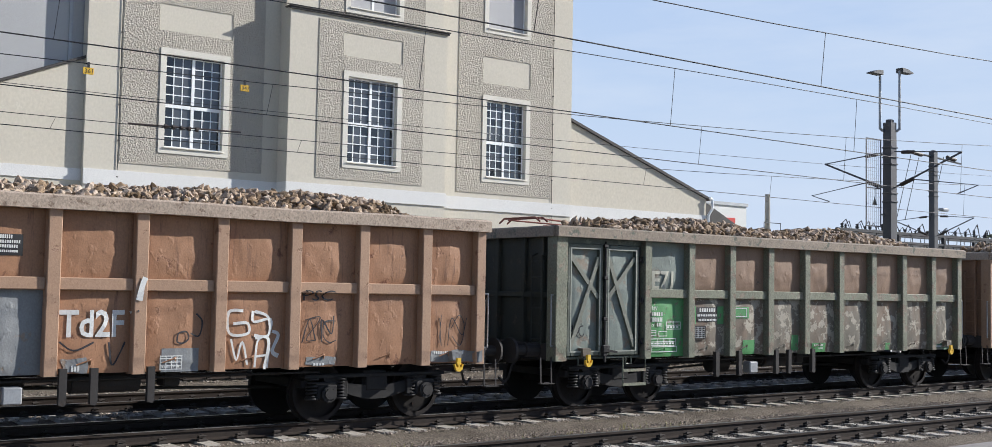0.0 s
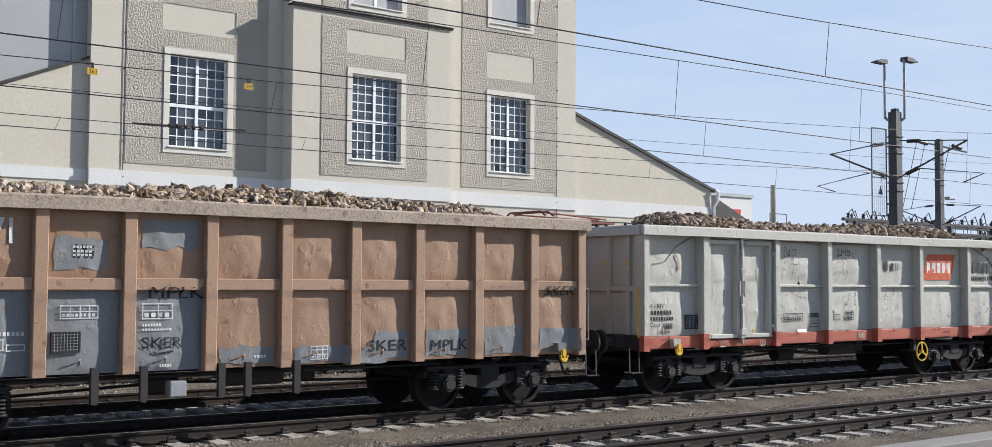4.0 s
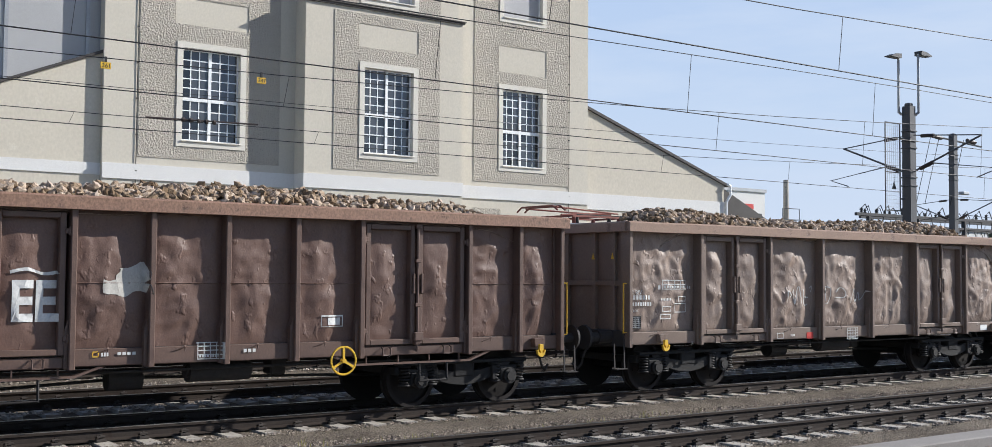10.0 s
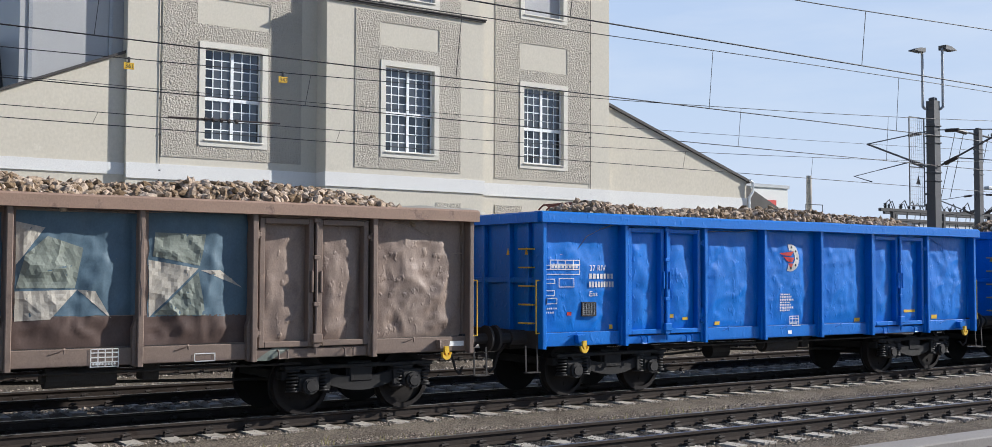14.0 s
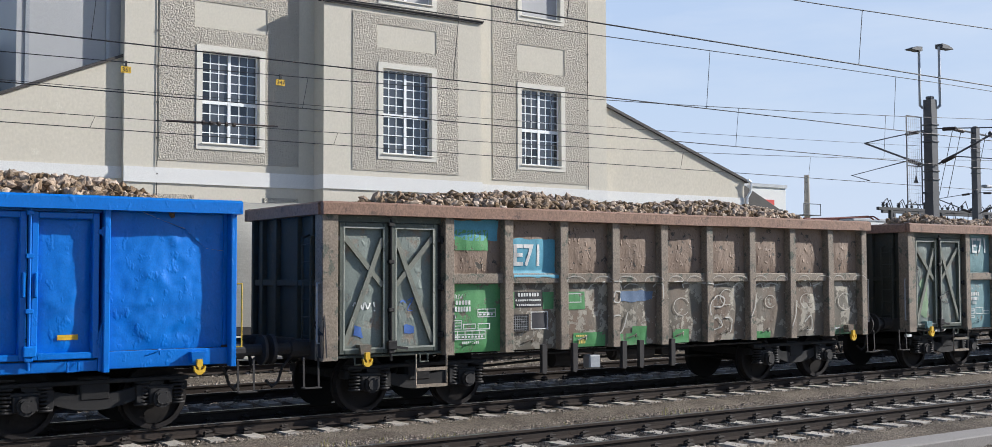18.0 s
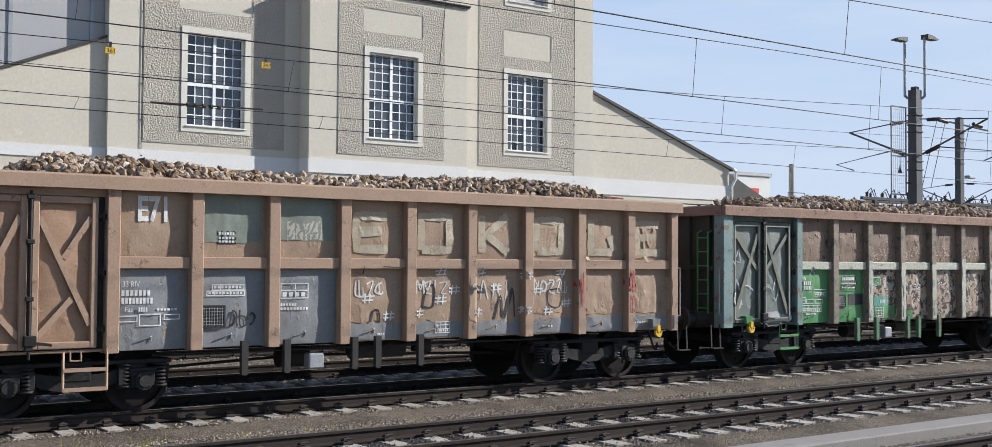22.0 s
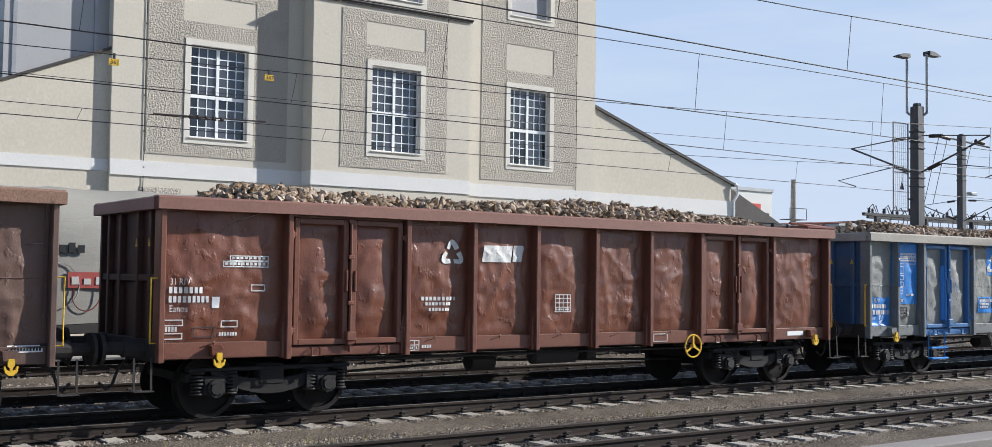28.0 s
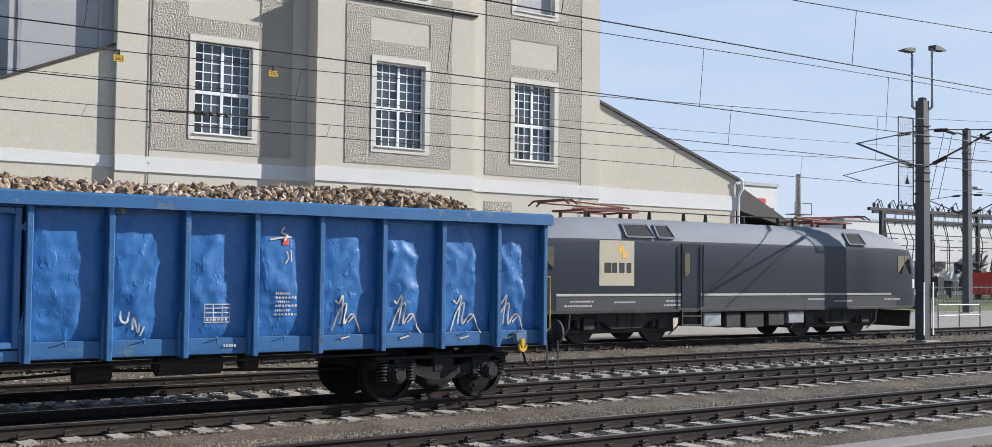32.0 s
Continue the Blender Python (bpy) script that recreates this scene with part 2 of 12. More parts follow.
M["clip"] = material("rusty_clip", (0.03, 0.024, 0.02), 0.8, var=0.4)
M["plaster"] = material("smooth_beige_render", (0.545, 0.505, 0.425), 0.9, var=0.05, coarse=0.35, fine=5, bump=0.12, bump_scale=22, speck=0.05, speck_scale=16, second=(0.5, 0.46, 0.385), cover=0.25, edge=0.25, patch=1.3, streak=(0.45, 0.42, 0.36), streak_cover=0.2, spec=0.15)
M["wingplaster"] = material("cream_wing_render", (0.545, 0.5, 0.415), 0.9, var=0.07, coarse=0.5, fine=6, bump=0.12, bump_scale=22, speck=0.06, speck_scale=12, second=(0.62, 0.58, 0.49), cover=0.25, edge=0.12, patch=2.2, streak=(0.44, 0.405, 0.345), streak_cover=0.3, spec=0.15)
M["band"] = material("white_base_band", (0.65, 0.64, 0.615), 0.85, var=0.05, coarse=0.5, bump=0.1, spec=0.15)
M["trimwhite"] = material("pale_window_surround", (0.62, 0.59, 0.52), 0.85, var=0.05, coarse=0.8, bump=0.12, spec=0.15)


def rough_cast(name, base):
    """Coarse thrown plaster with deep pits."""
    m = material(name, base, 0.95, var=0.12, coarse=0.6, fine=9, bump=0.0, spec=0.1)
    nt = m.node_tree
    tc = nt.nodes.new("ShaderNodeTexCoord")
    n = nt.nodes.new("ShaderNodeTexNoise")
    n.inputs["Scale"].default_value, n.inputs["Detail"].default_value, n.inputs["Roughness"].default_value = 19.0, 4.0, 0.55
    nt.links.new(tc.outputs["Object"], n.inputs["Vector"])
    b = nt.nodes.new("ShaderNodeBump")
    b.inputs["Strength"].default_value, b.inputs["Distance"].default_value = 1.0, 0.08
    nt.links.new(n.outputs["Fac"], b.inputs["Height"])
    nt.links.new(b.outputs[0], nt.nodes["Principled BSDF"].inputs["Normal"])
    return m


M["rough"] = rough_cast("rough_cast_plaster", (0.43, 0.395, 0.335))


def glass(name, base=0.065):
    m = bpy.data.materials.new(name)
    m.use_nodes = True
    b = m.node_tree.nodes["Principled BSDF"]
    b.inputs["Base Color"].default_value = (base, base * 1.08, base * 1.2, 1)
    b.inputs["Roughness"].default_value, b.inputs["IOR"].default_value, b.inputs["Specular IOR Level"].default_value = 0.04, 1.5, 0.6
    n = m.node_tree.nodes.new("ShaderNodeTexNoise")
    n.inputs["Scale"].default_value = 2.5
    bp = m.node_tree.nodes.new("ShaderNodeBump")
    bp.inputs["Strength"].default_value, bp.inputs["Distance"].default_value = 0.12, 0.02
    m.node_tree.links.new(n.outputs["Fac"], bp.inputs["Height"])
    m.node_tree.links.new(bp.outputs[0], b.inputs["Normal"])
    return m


# pane tones are painted: pale for reflected sky, dark for an unlit interior
M["glass"] = glass("sky_grey_window_glass")
M["glassdark"] = glass("dark_window_glass", 0.012)


def ground_material():
    m = material("ballast_ground", (0.15, 0.126, 0.1), 0.95, var=0.3, coarse=0.5, fine=30, second=(0.25, 0.215, 0.175), cover=0.42, edge=0.2, patch=22, bump=1.0, bump_scale=28, dirt=(0.055, 0.045, 0.036), dirt_cover=0.3, spec=0.1, speck=0.4, speck_scale=30)
    for n in m.node_tree.nodes:
        if n.type == "BUMP":
            n.inputs["Distance"].default_value = 0.05
    return m


M["ground"] = ground_material()

# ---- the setting ----
TRACKS = {"near": 7.45, "a": 12.29, "b": 17.04, "c": 21.3, "d": 27.2}
GROUND_Z = -0.2


def ground():
    s = Shape()
    xs = [-400, -60, -10, 0, 10, 20, 30, 45, 60, 100, 200, 600, 2500]
    ys = [-300, -40, -10, 2, 5, 5.6, 6.2, 8.7, 9.3, 10.4, 11.0, 13.6, 14.2, 15.1, 15.7, 18.4, 19.0, 19.4, 19.9, 22.7, 23.3, 25.4, 25.9, 28.6, 29.2, 34, 60, 200, 2500]

    def height(x, y):
        near = min(abs(y - t) for t in TRACKS.values())
        z = GROUND_Z + (0.0 if near < 1.4 else -0.09)
        if y > 30:
            z = GROUND_Z
        return z

    vs = [(x, y, height(x, y)) for y in ys for x in xs]
    n = len(xs)
    s.add(vs, [(j * n + i, j * n + i + 1, (j + 1) * n + i + 1, (j + 1) * n + i) for j in range(len(ys) - 1) for i in range(n - 1)])
    tagged(part("ground", s, M["ground"]), "brown and grey ballast ground between the tracks", "ground", kind="structure")


RAIL_PROF = [(-0.07, -0.172), (0.07, -0.172), (0.07, -0.16), (0.012, -0.135), (0.009, -0.05), (0.036, -0.035), (0.036, -0.006), (0.026, 0.0), (-0.026, 0.0), (-0.036, -0.006), (-0.036, -0.035), (-0.009, -0.05), (-0.012, -0.135), (-0.07, -0.16)]


def track(key, x0, x1, xfar):
    yc = TRACKS[key]
    tr = tagged(new("track"), "rusty railway track on concrete sleepers in ballast", "railway track", "tracks of the yard", "structure")
    tr.matrix_basis = Matrix.Translation((0, yc, 0))
    for y in (-0.7525, 0.7525):
        rl = part("rail", Shape().prism([(y + p[0], p[1]) for p in RAIL_PROF], -80, xfar), M["rail_side"], tr)
        part("rail_head", Shape().box(-80, xfar, y - 0.027, y + 0.027, -0.004, 0.002), M["rail_top"], rl, "bright worn running surface")
    n = int((x1 - x0) / 0.6)
    for i in range(n):
        x = x0 + i * 0.6
        sl = new("sleeper", SLEEPER)
        sl.parent = tr
        sl.matrix_basis = pose(x + random.uniform(-0.02, 0.02), random.uniform(-0.02, 0.02), -0.04 if key in "cd" else 0, 0, 0, random.uniform(-0.6, 0.6))
    far = Shape()
    x = x0 + n * 0.6
    while x < xfar:
        far.box(x - 0.13, x + 0.13, -1.25, 1.25, -0.34, -0.175)
        x += 0.6
    if far.v:
        tagged(part("far_sleepers", far, M["sleeper"], tr), kind="stuff")
    if key in "abnear":
        oil = Shape().grid(30, 4, lambda u, v: (-10 + 100 * u, -0.68 + 1.36 * v, GROUND_Z + 0.012))
        part("stained_bed", oil, M["oily"], tr, "dark oil-stained ballast between the rails", fix=False)
    # rail clips, both sides of each rail
    cl = Shape()
    x = x0
    while x < x1:
        for y in (-0.7525, 0.7525):
            for o in (-0.1, 0.1):
                cl.box(x - 0.075, x + 0.075, y + o - 0.05, y + o + 0.05, -0.18, -0.135, 0.012)
                cl.tube([(x - 0.05, y + o * 0.55, -0.12), (x - 0.045, y + o * 1.25, -0.1), (x + 0.045, y + o * 1.25, -0.1), (x + 0.05, y + o * 0.55, -0.12)], 0.014, 5)
                cl.cyl((x, y + o, -0.14), (x, y + o, -0.075), 0.022, 6)
        x += 0.6
    tagged(part("rail_clips", cl, M["clip"], tr), kind="stuff")


def sleeper_mesh():
    s = Shape()
    for a, b in ((-1.25, -0.35), (0.35, 1.25)):
        s.prism([(-0.14, -0.34), (0.14, -0.34), (0.12, -0.175), (-0.12, -0.175)], a, b, "y")
    s.prism([(-0.12, -0.34), (0.12, -0.34), (0.1, -0.178), (-0.1, -0.178)], -0.36, 0.36, "y")
    me = s.mesh("sleeper")
    me.materials.append(M["sleeper"])
    return me


SLEEPER = sleeper_mesh()
ground()

# ---- the factory building, parallel to the tracks ----
FY = 36.0            # main front
RY = 35.26           # front of the middle bay below its ledge
RY_UP = 35.56        # and above it


def fx(k, y=FY):
    return k * y


def fz(k, y=FY):
    return EYE.z + k * y


def window_unit(parent, x0, x1, z0, z1, y, blind=0):
    """A tall factory window: surround, sill, white glazing bars and panes."""
    s = Shape()
    slab_with_holes(s, x0, x1, z0, z1, y - 0.05, y + 0.28, [(x0 + 0.2, x1 - 0.2, z0 + 0.16, z1 - 0.2)])
    w = part("window_surround", s, M["trimwhite"], parent)
    part("window_sill", Shape().box(x0 + 0.16, x1 - 0.16, y - 0.1, y + 0.26, z0 + 0.16, z0 + 0.21, 0.01), M["trimwhite"], w)
    a, b, c, d = x0 + 0.2, x1 - 0.2, z0 + 0.21, z1 - 0.2
    fr = Shape()
    yy = y + 0.16
    t = 0.05
    fr.box(a, a + t, yy, yy + 0.08, c, d).box(b - t, b, yy, yy + 0.08, c, d).box(a + t, b - t, yy, yy + 0.08, c, c + t).box(a + t, b - t, yy, yy + 0.08, d - t, d)
    mx = (a + b) / 2
    if blind != 2:
        fr.box(mx - 0.05, mx + 0.05, yy - 0.01, yy + 0.09, c + t, d - t)
    mz = c + (d - c) * 0.455
    if not blind:
        fr.box(a + t, mx - 0.06, yy - 0.01, yy + 0.09, mz - 0.06, mz + 0.06).box(mx + 0.06, b - t, yy - 0.01, yy + 0.09, mz - 0.06, mz + 0.06)
    part("window_frame", fr, M["frame"], w)
    if blind:
        part("blind", Shape().box(a + t, b - t, yy + 0.012, yy + 0.03, c + t, d - t), M["blind"], w, "closed pale grey blind")
        return
    cols = 3
    for xa, xb in ((a + t, mx - 0.06), (mx + 0.06, b - t)):
        for i in range(1, cols):
            x = xa + (xb - xa) * i / cols
            part("glazing_bar", Shape().box(x - 0.016, x + 0.016, yy + 0.02, yy + 0.06, c + t, d - t), M["frame"], w)
    for za, zb, n in ((mz + 0.06, d - t, 5), (c + t, mz - 0.06, 4)):
        for i in range(1, n):
            z = za + (zb - za) * i / n
            part("glazing_bar", Shape().box(a + t, b - t, yy + 0.022, yy + 0.058, z - 0.016, z + 0.016), M["frame"], w)
    rnd = random.Random(int(x0 * 10))
    for xa, xb in ((a + t, mx - 0.06), (mx + 0.06, b - t)):
        for i in range(cols):
            for za, zb, n in ((mz + 0.06, d - t, 5), (c + t, mz - 0.06, 4)):
                for j in range(n):
                    p0, p1 = xa + (xb - xa) * i / cols, xa + (xb - xa) * (i + 1) / cols
                    q0, q1 = za + (zb - za) * j / n, za + (zb - za) * (j + 1) / n
                    # picks panes painted dark as if looking into an unlit room
                    dark_pane = (i == 0 and xa < mx and x0 < 15) or (n == 4 and rnd.random() < 0.45) or rnd.random() < 0.08
                    part("pane", Shape().box(p0, p1, yy + 0.038, yy + 0.046, q0, q1), M["glassdark" if dark_pane else "glass"], w)
    # flat near-black panel stands in for the darkness of the room
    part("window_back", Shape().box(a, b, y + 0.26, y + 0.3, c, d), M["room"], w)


M["frame"] = plain("white_window_paint", (0.75, 0.76, 0.76), 0.5)
M["blind"] = material("pale_grey_blind", (0.34, 0.34, 0.35), 0.6, var=0.1, coarse=0.8)
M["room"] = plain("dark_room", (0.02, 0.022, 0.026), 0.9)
M["roof"] = material("dark_roof_edge", (0.05, 0.045, 0.042), 0.7, var=0.3)
M["panelgrey"] = material("grey_metal_cladding", (0.36, 0.36, 0.36), 0.55, var=0.08, speck=0.05, coarse=0.4)


def slab_with_holes(s, x0, x1, z0, z1, y0, y1, holes):
    """A wall with rectangular openings (xa, xb, za, zb), one connected shape with its reveals."""
    xs = sorted({x0, x1, *(min(max(h[i], x0), x1) for h in holes for i in (0, 1))})
    zs = sorted({z0, z1, *(min(max(h[i], z0), z1) for h in holes for i in (2, 3))})
    nx, nz = len(xs), len(zs)
    full = {(i, j) for i in range(nx - 1) for j in range(nz - 1)
            if not any(h[0] < (xs[i] + xs[i + 1]) / 2 < h[1] and h[2] < (zs[j] + zs[j + 1]) / 2 < h[3] for h in holes)}
    vs = [(x, y, z) for y in (y0, y1) for z in zs for x in xs]
    at = lambda k, i, j: k * nx * nz + j * nx + i
    fs = []
    for i, j in sorted(full):
        fs.append((at(0, i, j), at(0, i + 1, j), at(0, i + 1, j + 1), at(0, i, j + 1)))
        fs.append((at(1, i, j + 1), at(1, i + 1, j + 1), at(1, i + 1, j), at(1, i, j)))
        for di, dj, p, q in ((-1, 0, (i, j), (i, j + 1)), (1, 0, (i + 1, j), (i + 1, j + 1)), (0, -1, (i, j), (i + 1, j)), (0, 1, (i, j + 1), (i + 1, j + 1))):
            if (i + di, j + dj) not in full:
                fs.append((at(0, *p), at(0, *q), at(1, *q), at(1, *p)))
    used = sorted({v for f in fs for v in f})
    new_id = {v: k for k, v in enumerate(used)}
    s.add([vs[v] for v in used], [tuple(new_id[v] for v in f) for f in fs])


def factory():
    b = thing("factory_building", (0, 0, 0), "beige rendered factory with rough-cast fields and a white band", "factory building")
    top = 15.2
    zb0, zb1 = fz(0.083), fz(0.0965)
    # window openings: (x0, x1, z0, z1)
    w1 = (fx(0.3692), fx(0.4355), fz(0.1152), fz(0.2105))
    w2 = (fx(0.556, RY), fx(0.6245, RY), fz(0.1165, RY), fz(0.2138, RY))
    w3 = (fx(0.7275), fx(0.7932), fz(0.1146), fz(0.2094))
    u1 = (w1[0], w1[1], fz(0.288), fz(0.383))
    u2 = (fx(0.556, RY_UP), fx(0.6245, RY_UP), fz(0.2725, RY_UP), fz(0.37, RY_UP))
    u3 = (w3[0] + 0.02, w3[1] - 0.02, fz(0.2775), fz(0.372))
    ins = lambda q: (q[0] + 0.05, q[1] - 0.05, q[2] + 0.05, q[3] - 0.05)
    xl, r0, r1, xr = fx(0.3045), fx(0.4965, RY), fx(0.6805, RY), fx(0.8546)
    s = Shape()
    slab_with_holes(s, xl, r0, -0.3, top, FY, FY + 0.5, [ins(w1), ins(u1)])
    part("wall", s, M["plaster"], b)
    s = Shape()
    slab_with_holes(s, r1, xr, -0.3, top, FY, FY + 0.5, [ins(w3), ins(u3)])
    part("wall", s, M["plaster"], b)
    zl = fz(0.2685, RY)
    s = Shape()
    slab_with_holes(s, r0, r1, -0.3, zl, RY, RY + 0.4, [ins(w2)])
    part("middle_bay_wall", s, M["plaster"], b)
    s = Shape()
    slab_with_holes(s, r0, r1, zl, top, RY_UP, RY_UP + 0.4, [ins(u2)])
    part("upper_bay_wall", s, M["plaster"], b)
    for xa in (r0, r1 - 0.4):
        part("bay_return", Shape().box(xa, xa + 0.4, RY + 0.4, FY + 0.1, -0.3, zl), M["plaster"], b)
        part("bay_return", Shape().box(xa, xa + 0.4, RY_UP + 0.4, FY + 0.1, zl, top), M["plaster"], b)
    # body behind, gable side and roof
    for xa, xb, ya, yb in ((xl, xl + 0.4, FY + 0.5, FY + 15), (xr - 0.4, xr, FY + 0.5, FY + 15), (xl, xr, FY + 15, FY + 15.4)):
        part("outer_wall", Shape().box(xa, xb, ya, yb, -0.3, top), M["plaster"], b)
    part("roof", Shape().prism([(FY - 0.3, top), (FY + 7.5, top + 4.0), (FY + 15.7, top), (FY + 15.4, top - 0.05), (FY, top - 0.05)], xl - 0.2, xr + 0.2), M["roof"], b)
    # rough-cast fields, 3 cm proud, with openings
    p = 0.022
    for x0, x1, z0, z1, y, hol in (
            (fx(0.3352), fx(0.4701), fz(0.1035), 14.0, FY, [w1, u1, (fx(0.3672), fx(0.4375), fz(0.2262), fz(0.2505))]),
            (fx(0.5275, RY), fx(0.6515, RY), fz(0.1045, RY), fz(0.262, RY), RY, [w2, (fx(0.555, RY), fx(0.6245, RY), fz(0.2285, RY), fz(0.252, RY))]),
            (fx(0.5275, RY_UP), fx(0.6515, RY_UP), zl + 0.06, 14.0, RY_UP, [u2]),
            (fx(0.695), fx(0.825), fz(0.1018), 14.0, FY, [w3, u3, (fx(0.7275), fx(0.793), fz(0.2225), fz(0.2515))])):
        s = Shape()
        slab_with_holes(s, x0, x1, z0, z1, y - p, y - 0.002, hol)
        part("rough_cast_field", s, M["rough"], b)
    # small rough-cast fields under the band
    for x0, x1, y in ((0.331, 0.368, FY), (0.5275, 0.56, RY), (0.622, 0.652, RY), (0.695, 0.731, FY), (0.435, 0.4695, FY)):
        part("rough_cast_patch", Shape().box(fx(x0, y), fx(x1, y), y - p, y - 0.002, fz(0.064, y), fz(0.0735, y)), M["rough"], b)
    # white band round the base
    for x0, x1, y in ((xl, r0 - 0.031, FY), (r0 - 0.001, r1 + 0.03, RY), (r1 + 0.031, xr + 0.02, FY)):
        part("base_band", Shape().box(x0, x1, y - 0.05, y - 0.002, zb0, zb1), M["band"], b)
    part("base_band", Shape().box(r0 - 0.03, r0 - 0.002, RY - 0.048, FY - 0.002, zb0, zb1), M["band"], b)
    # cornice over the middle bay with its railing-like base line
    part("cornice", Shape().box(r0 - 0.08, r1 + 0.08, RY - 0.12, RY_UP - 0.002, zl + 0.002, zl + 0.05, 0.01).box(r0 - 0.05, r1 + 0.05, RY - 0.08, RY - 0.002, zl - 0.06, zl - 0.002), M["roof"], b)
    for q, y, bl in ((w1, FY, 0), (w2, RY, 0), (w3, FY, 0), (u1, FY, 1), (u2, RY_UP, 1), (u3, FY, 2)):
        window_unit(b, q[0], q[1], q[2], q[3], y, bl)
    # rain pipes
    for x, y in ((fx(0.3338), FY), (fx(0.8262), FY)):
        pipe = part("earth_cable", Shape().cyl((x, y - 0.03, 0), (x, y - 0.03, top), 0.013, 6), M["roof"], b, "thin dark earthing cable")
        for k in range(12):
            part("clip", Shape().box(x - 0.03, x + 0.03, y - 0.05, y - 0.002, 0.8 + k * 1.15, 0.84 + k * 1.15), M["roof"], pipe)
    # low wings to both sides with sloping roofs
    wy = FY + 0.35
    wing = thing("factory_wing", (0, 0, 0), "low beige factory wing with a sloping roof and white band", "factory building")
    x0, x1 = xr, fx(1.0797, wy)
    z0, z1 = fz(0.195, wy), fz(0.1171, wy)
    part("wing_wall", Shape().add([(x0, wy, -0.3), (x1, wy, -0.3), (x1, wy, z1), (x0, wy, z0), (x0, wy + 12, -0.3), (x1, wy + 12, -0.3), (x1, wy + 12, z1), (x0, wy + 12, z0)],
         [(0, 1, 2, 3), (1, 5, 6, 2), (5, 4, 7, 6), (4, 0, 3, 7), (3, 2, 6, 7)]), M["wingplaster"], wing)
    d = (z1 - z0) / (x1 - x0)
    part("roof_edge", Shape().add([(x0, wy - 0.12, z0), (x1 + 0.2, wy - 0.12, z1 + 0.2 * d), (x1 + 0.2, wy + 12, z1 + 0.2 * d), (x0, wy + 12, z0), (x0, wy - 0.12, z0 + 0.12), (x1 + 0.2, wy - 0.12, z1 + 0.2 * d + 0.12), (x1 + 0.2, wy + 12, z1 + 0.2 * d + 0.12), (x0, wy + 12, z0 + 0.12)],
         [(0, 1, 5, 4), (1, 2, 6, 5), (4, 5, 6, 7), (0, 3, 2, 1), (2, 3, 7, 6), (3, 0, 4, 7)]), M["roof"], wing)
    part("base_band", Shape().box(x0 + 0.02, x1 + 0.02, wy - 0.04, wy - 0.002, fz(0.078, wy), fz(0.0963, wy)), M["band"], wing)
    part("gutter_outlet", Shape().tube([(x1 + 0.05, wy - 0.2, z1 + 0.05), (x1 + 0.22, wy - 0.2, z1 - 0.05), (x1 + 0.22, wy - 0.2, z1 - 0.45), (x1 + 0.06, wy - 0.12, z1 - 0.75), (x1 + 0.06, wy - 0.12, 0)], 0.06, 8), M["frame"], wing, "white rain pipe")
    lw = thing("factory_wing", (0, 0, 0), "beige factory wing with a sloping roof below a grey clad hall", "factory building")
    ly = FY + 0.21
    xa, xb = -6.0, xl - 0.003
    za = fz(0.1912, ly)
    sl = (fz(0.1912, ly) - fz(0.152, ly)) / (fx(0.3032, ly) - fx(0.2098, ly))
    zl = za - sl * (xb - xa)
    part("wing_wall", Shape().add([(xa, ly, -0.3), (xb, ly, -0.3), (xb, ly, za), (xa, ly, zl), (xa, ly + 0.2, -0.3), (xb, ly + 0.25, -0.3), (xb, ly + 0.25, za), (xa, ly + 0.25, zl)],
         [(0, 1, 2, 3), (5, 4, 7, 6), (4, 0, 3, 7), (3, 2, 6, 7)]), M["wingplaster"], lw)
    part("roof_edge", Shape().add([(xa, ly - 0.1, zl), (xb, ly - 0.1, za), (xb, ly + 0.25, za), (xa, ly + 0.25, zl), (xa, ly - 0.1, zl + 0.09), (xb, ly - 0.1, za + 0.09), (xb, ly + 0.25, za + 0.09), (xa, ly + 0.25, zl + 0.09)],
         [(0, 1, 5, 4), (1, 2, 6, 5), (4, 5, 6, 7), (0, 3, 2, 1), (2, 3, 7, 6), (3, 0, 4, 7)]), M["roof"], lw)
    part("base_band", Shape().box(xa, xb, ly - 0.04, ly - 0.002, fz(0.0853, ly), fz(0.0955, ly)), M["band"], lw)
    hall = thing("grey_hall", (0, 0, 0), "grey metal-clad upper hall behind the factory wing", "industrial hall")
    hy = ly + 0.27
    part("cladding", Shape().box(fx(0.2153, hy), xl + 0.5, hy, hy + 8, 4, 16), M["panelgrey"], hall)
    for k in (0.222, 0.288, 0.3):
        part("cladding_trim", Shape().box(fx(k, hy), fx(k, hy) + 0.12, hy - 0.04, hy - 0.002, 4, 16), M["galv"], hall)
    th = thing("tiled_roof", (0, 0, 0), "dark tiled roof slope beside the grey hall", "roof")
    ty, tx0, tx1, zt = hy + 0.3, fx(0.1, hy), fx(0.2153, hy) - 0.01, fz(0.203, hy)
    part("roof_deck", Shape().prism([(ty, 4.0), (ty + 2.5, zt), (ty + 8, zt), (ty + 8, 4.0)], tx0, tx1), M["roof"], th)
    n = 14
    for r in range(n):
        for c in range(9):
            x = tx1 - 0.02 - (c + 1) * 0.3 - (0.15 if r % 2 else 0.0)
            f0, f1 = r / n, (r + 1.15) / n
            q = [(x, ty + 2.5 * f0 - 0.03, 4 + (zt - 4) * f0), (x + 0.28, ty + 2.5 * f0 - 0.03, 4 + (zt - 4) * f0), (x + 0.28, ty + 2.5 * f1 - 0.01, 4 + (zt - 4) * f1), (x, ty + 2.5 * f1 - 0.01, 4 + (zt - 4) * f1)]
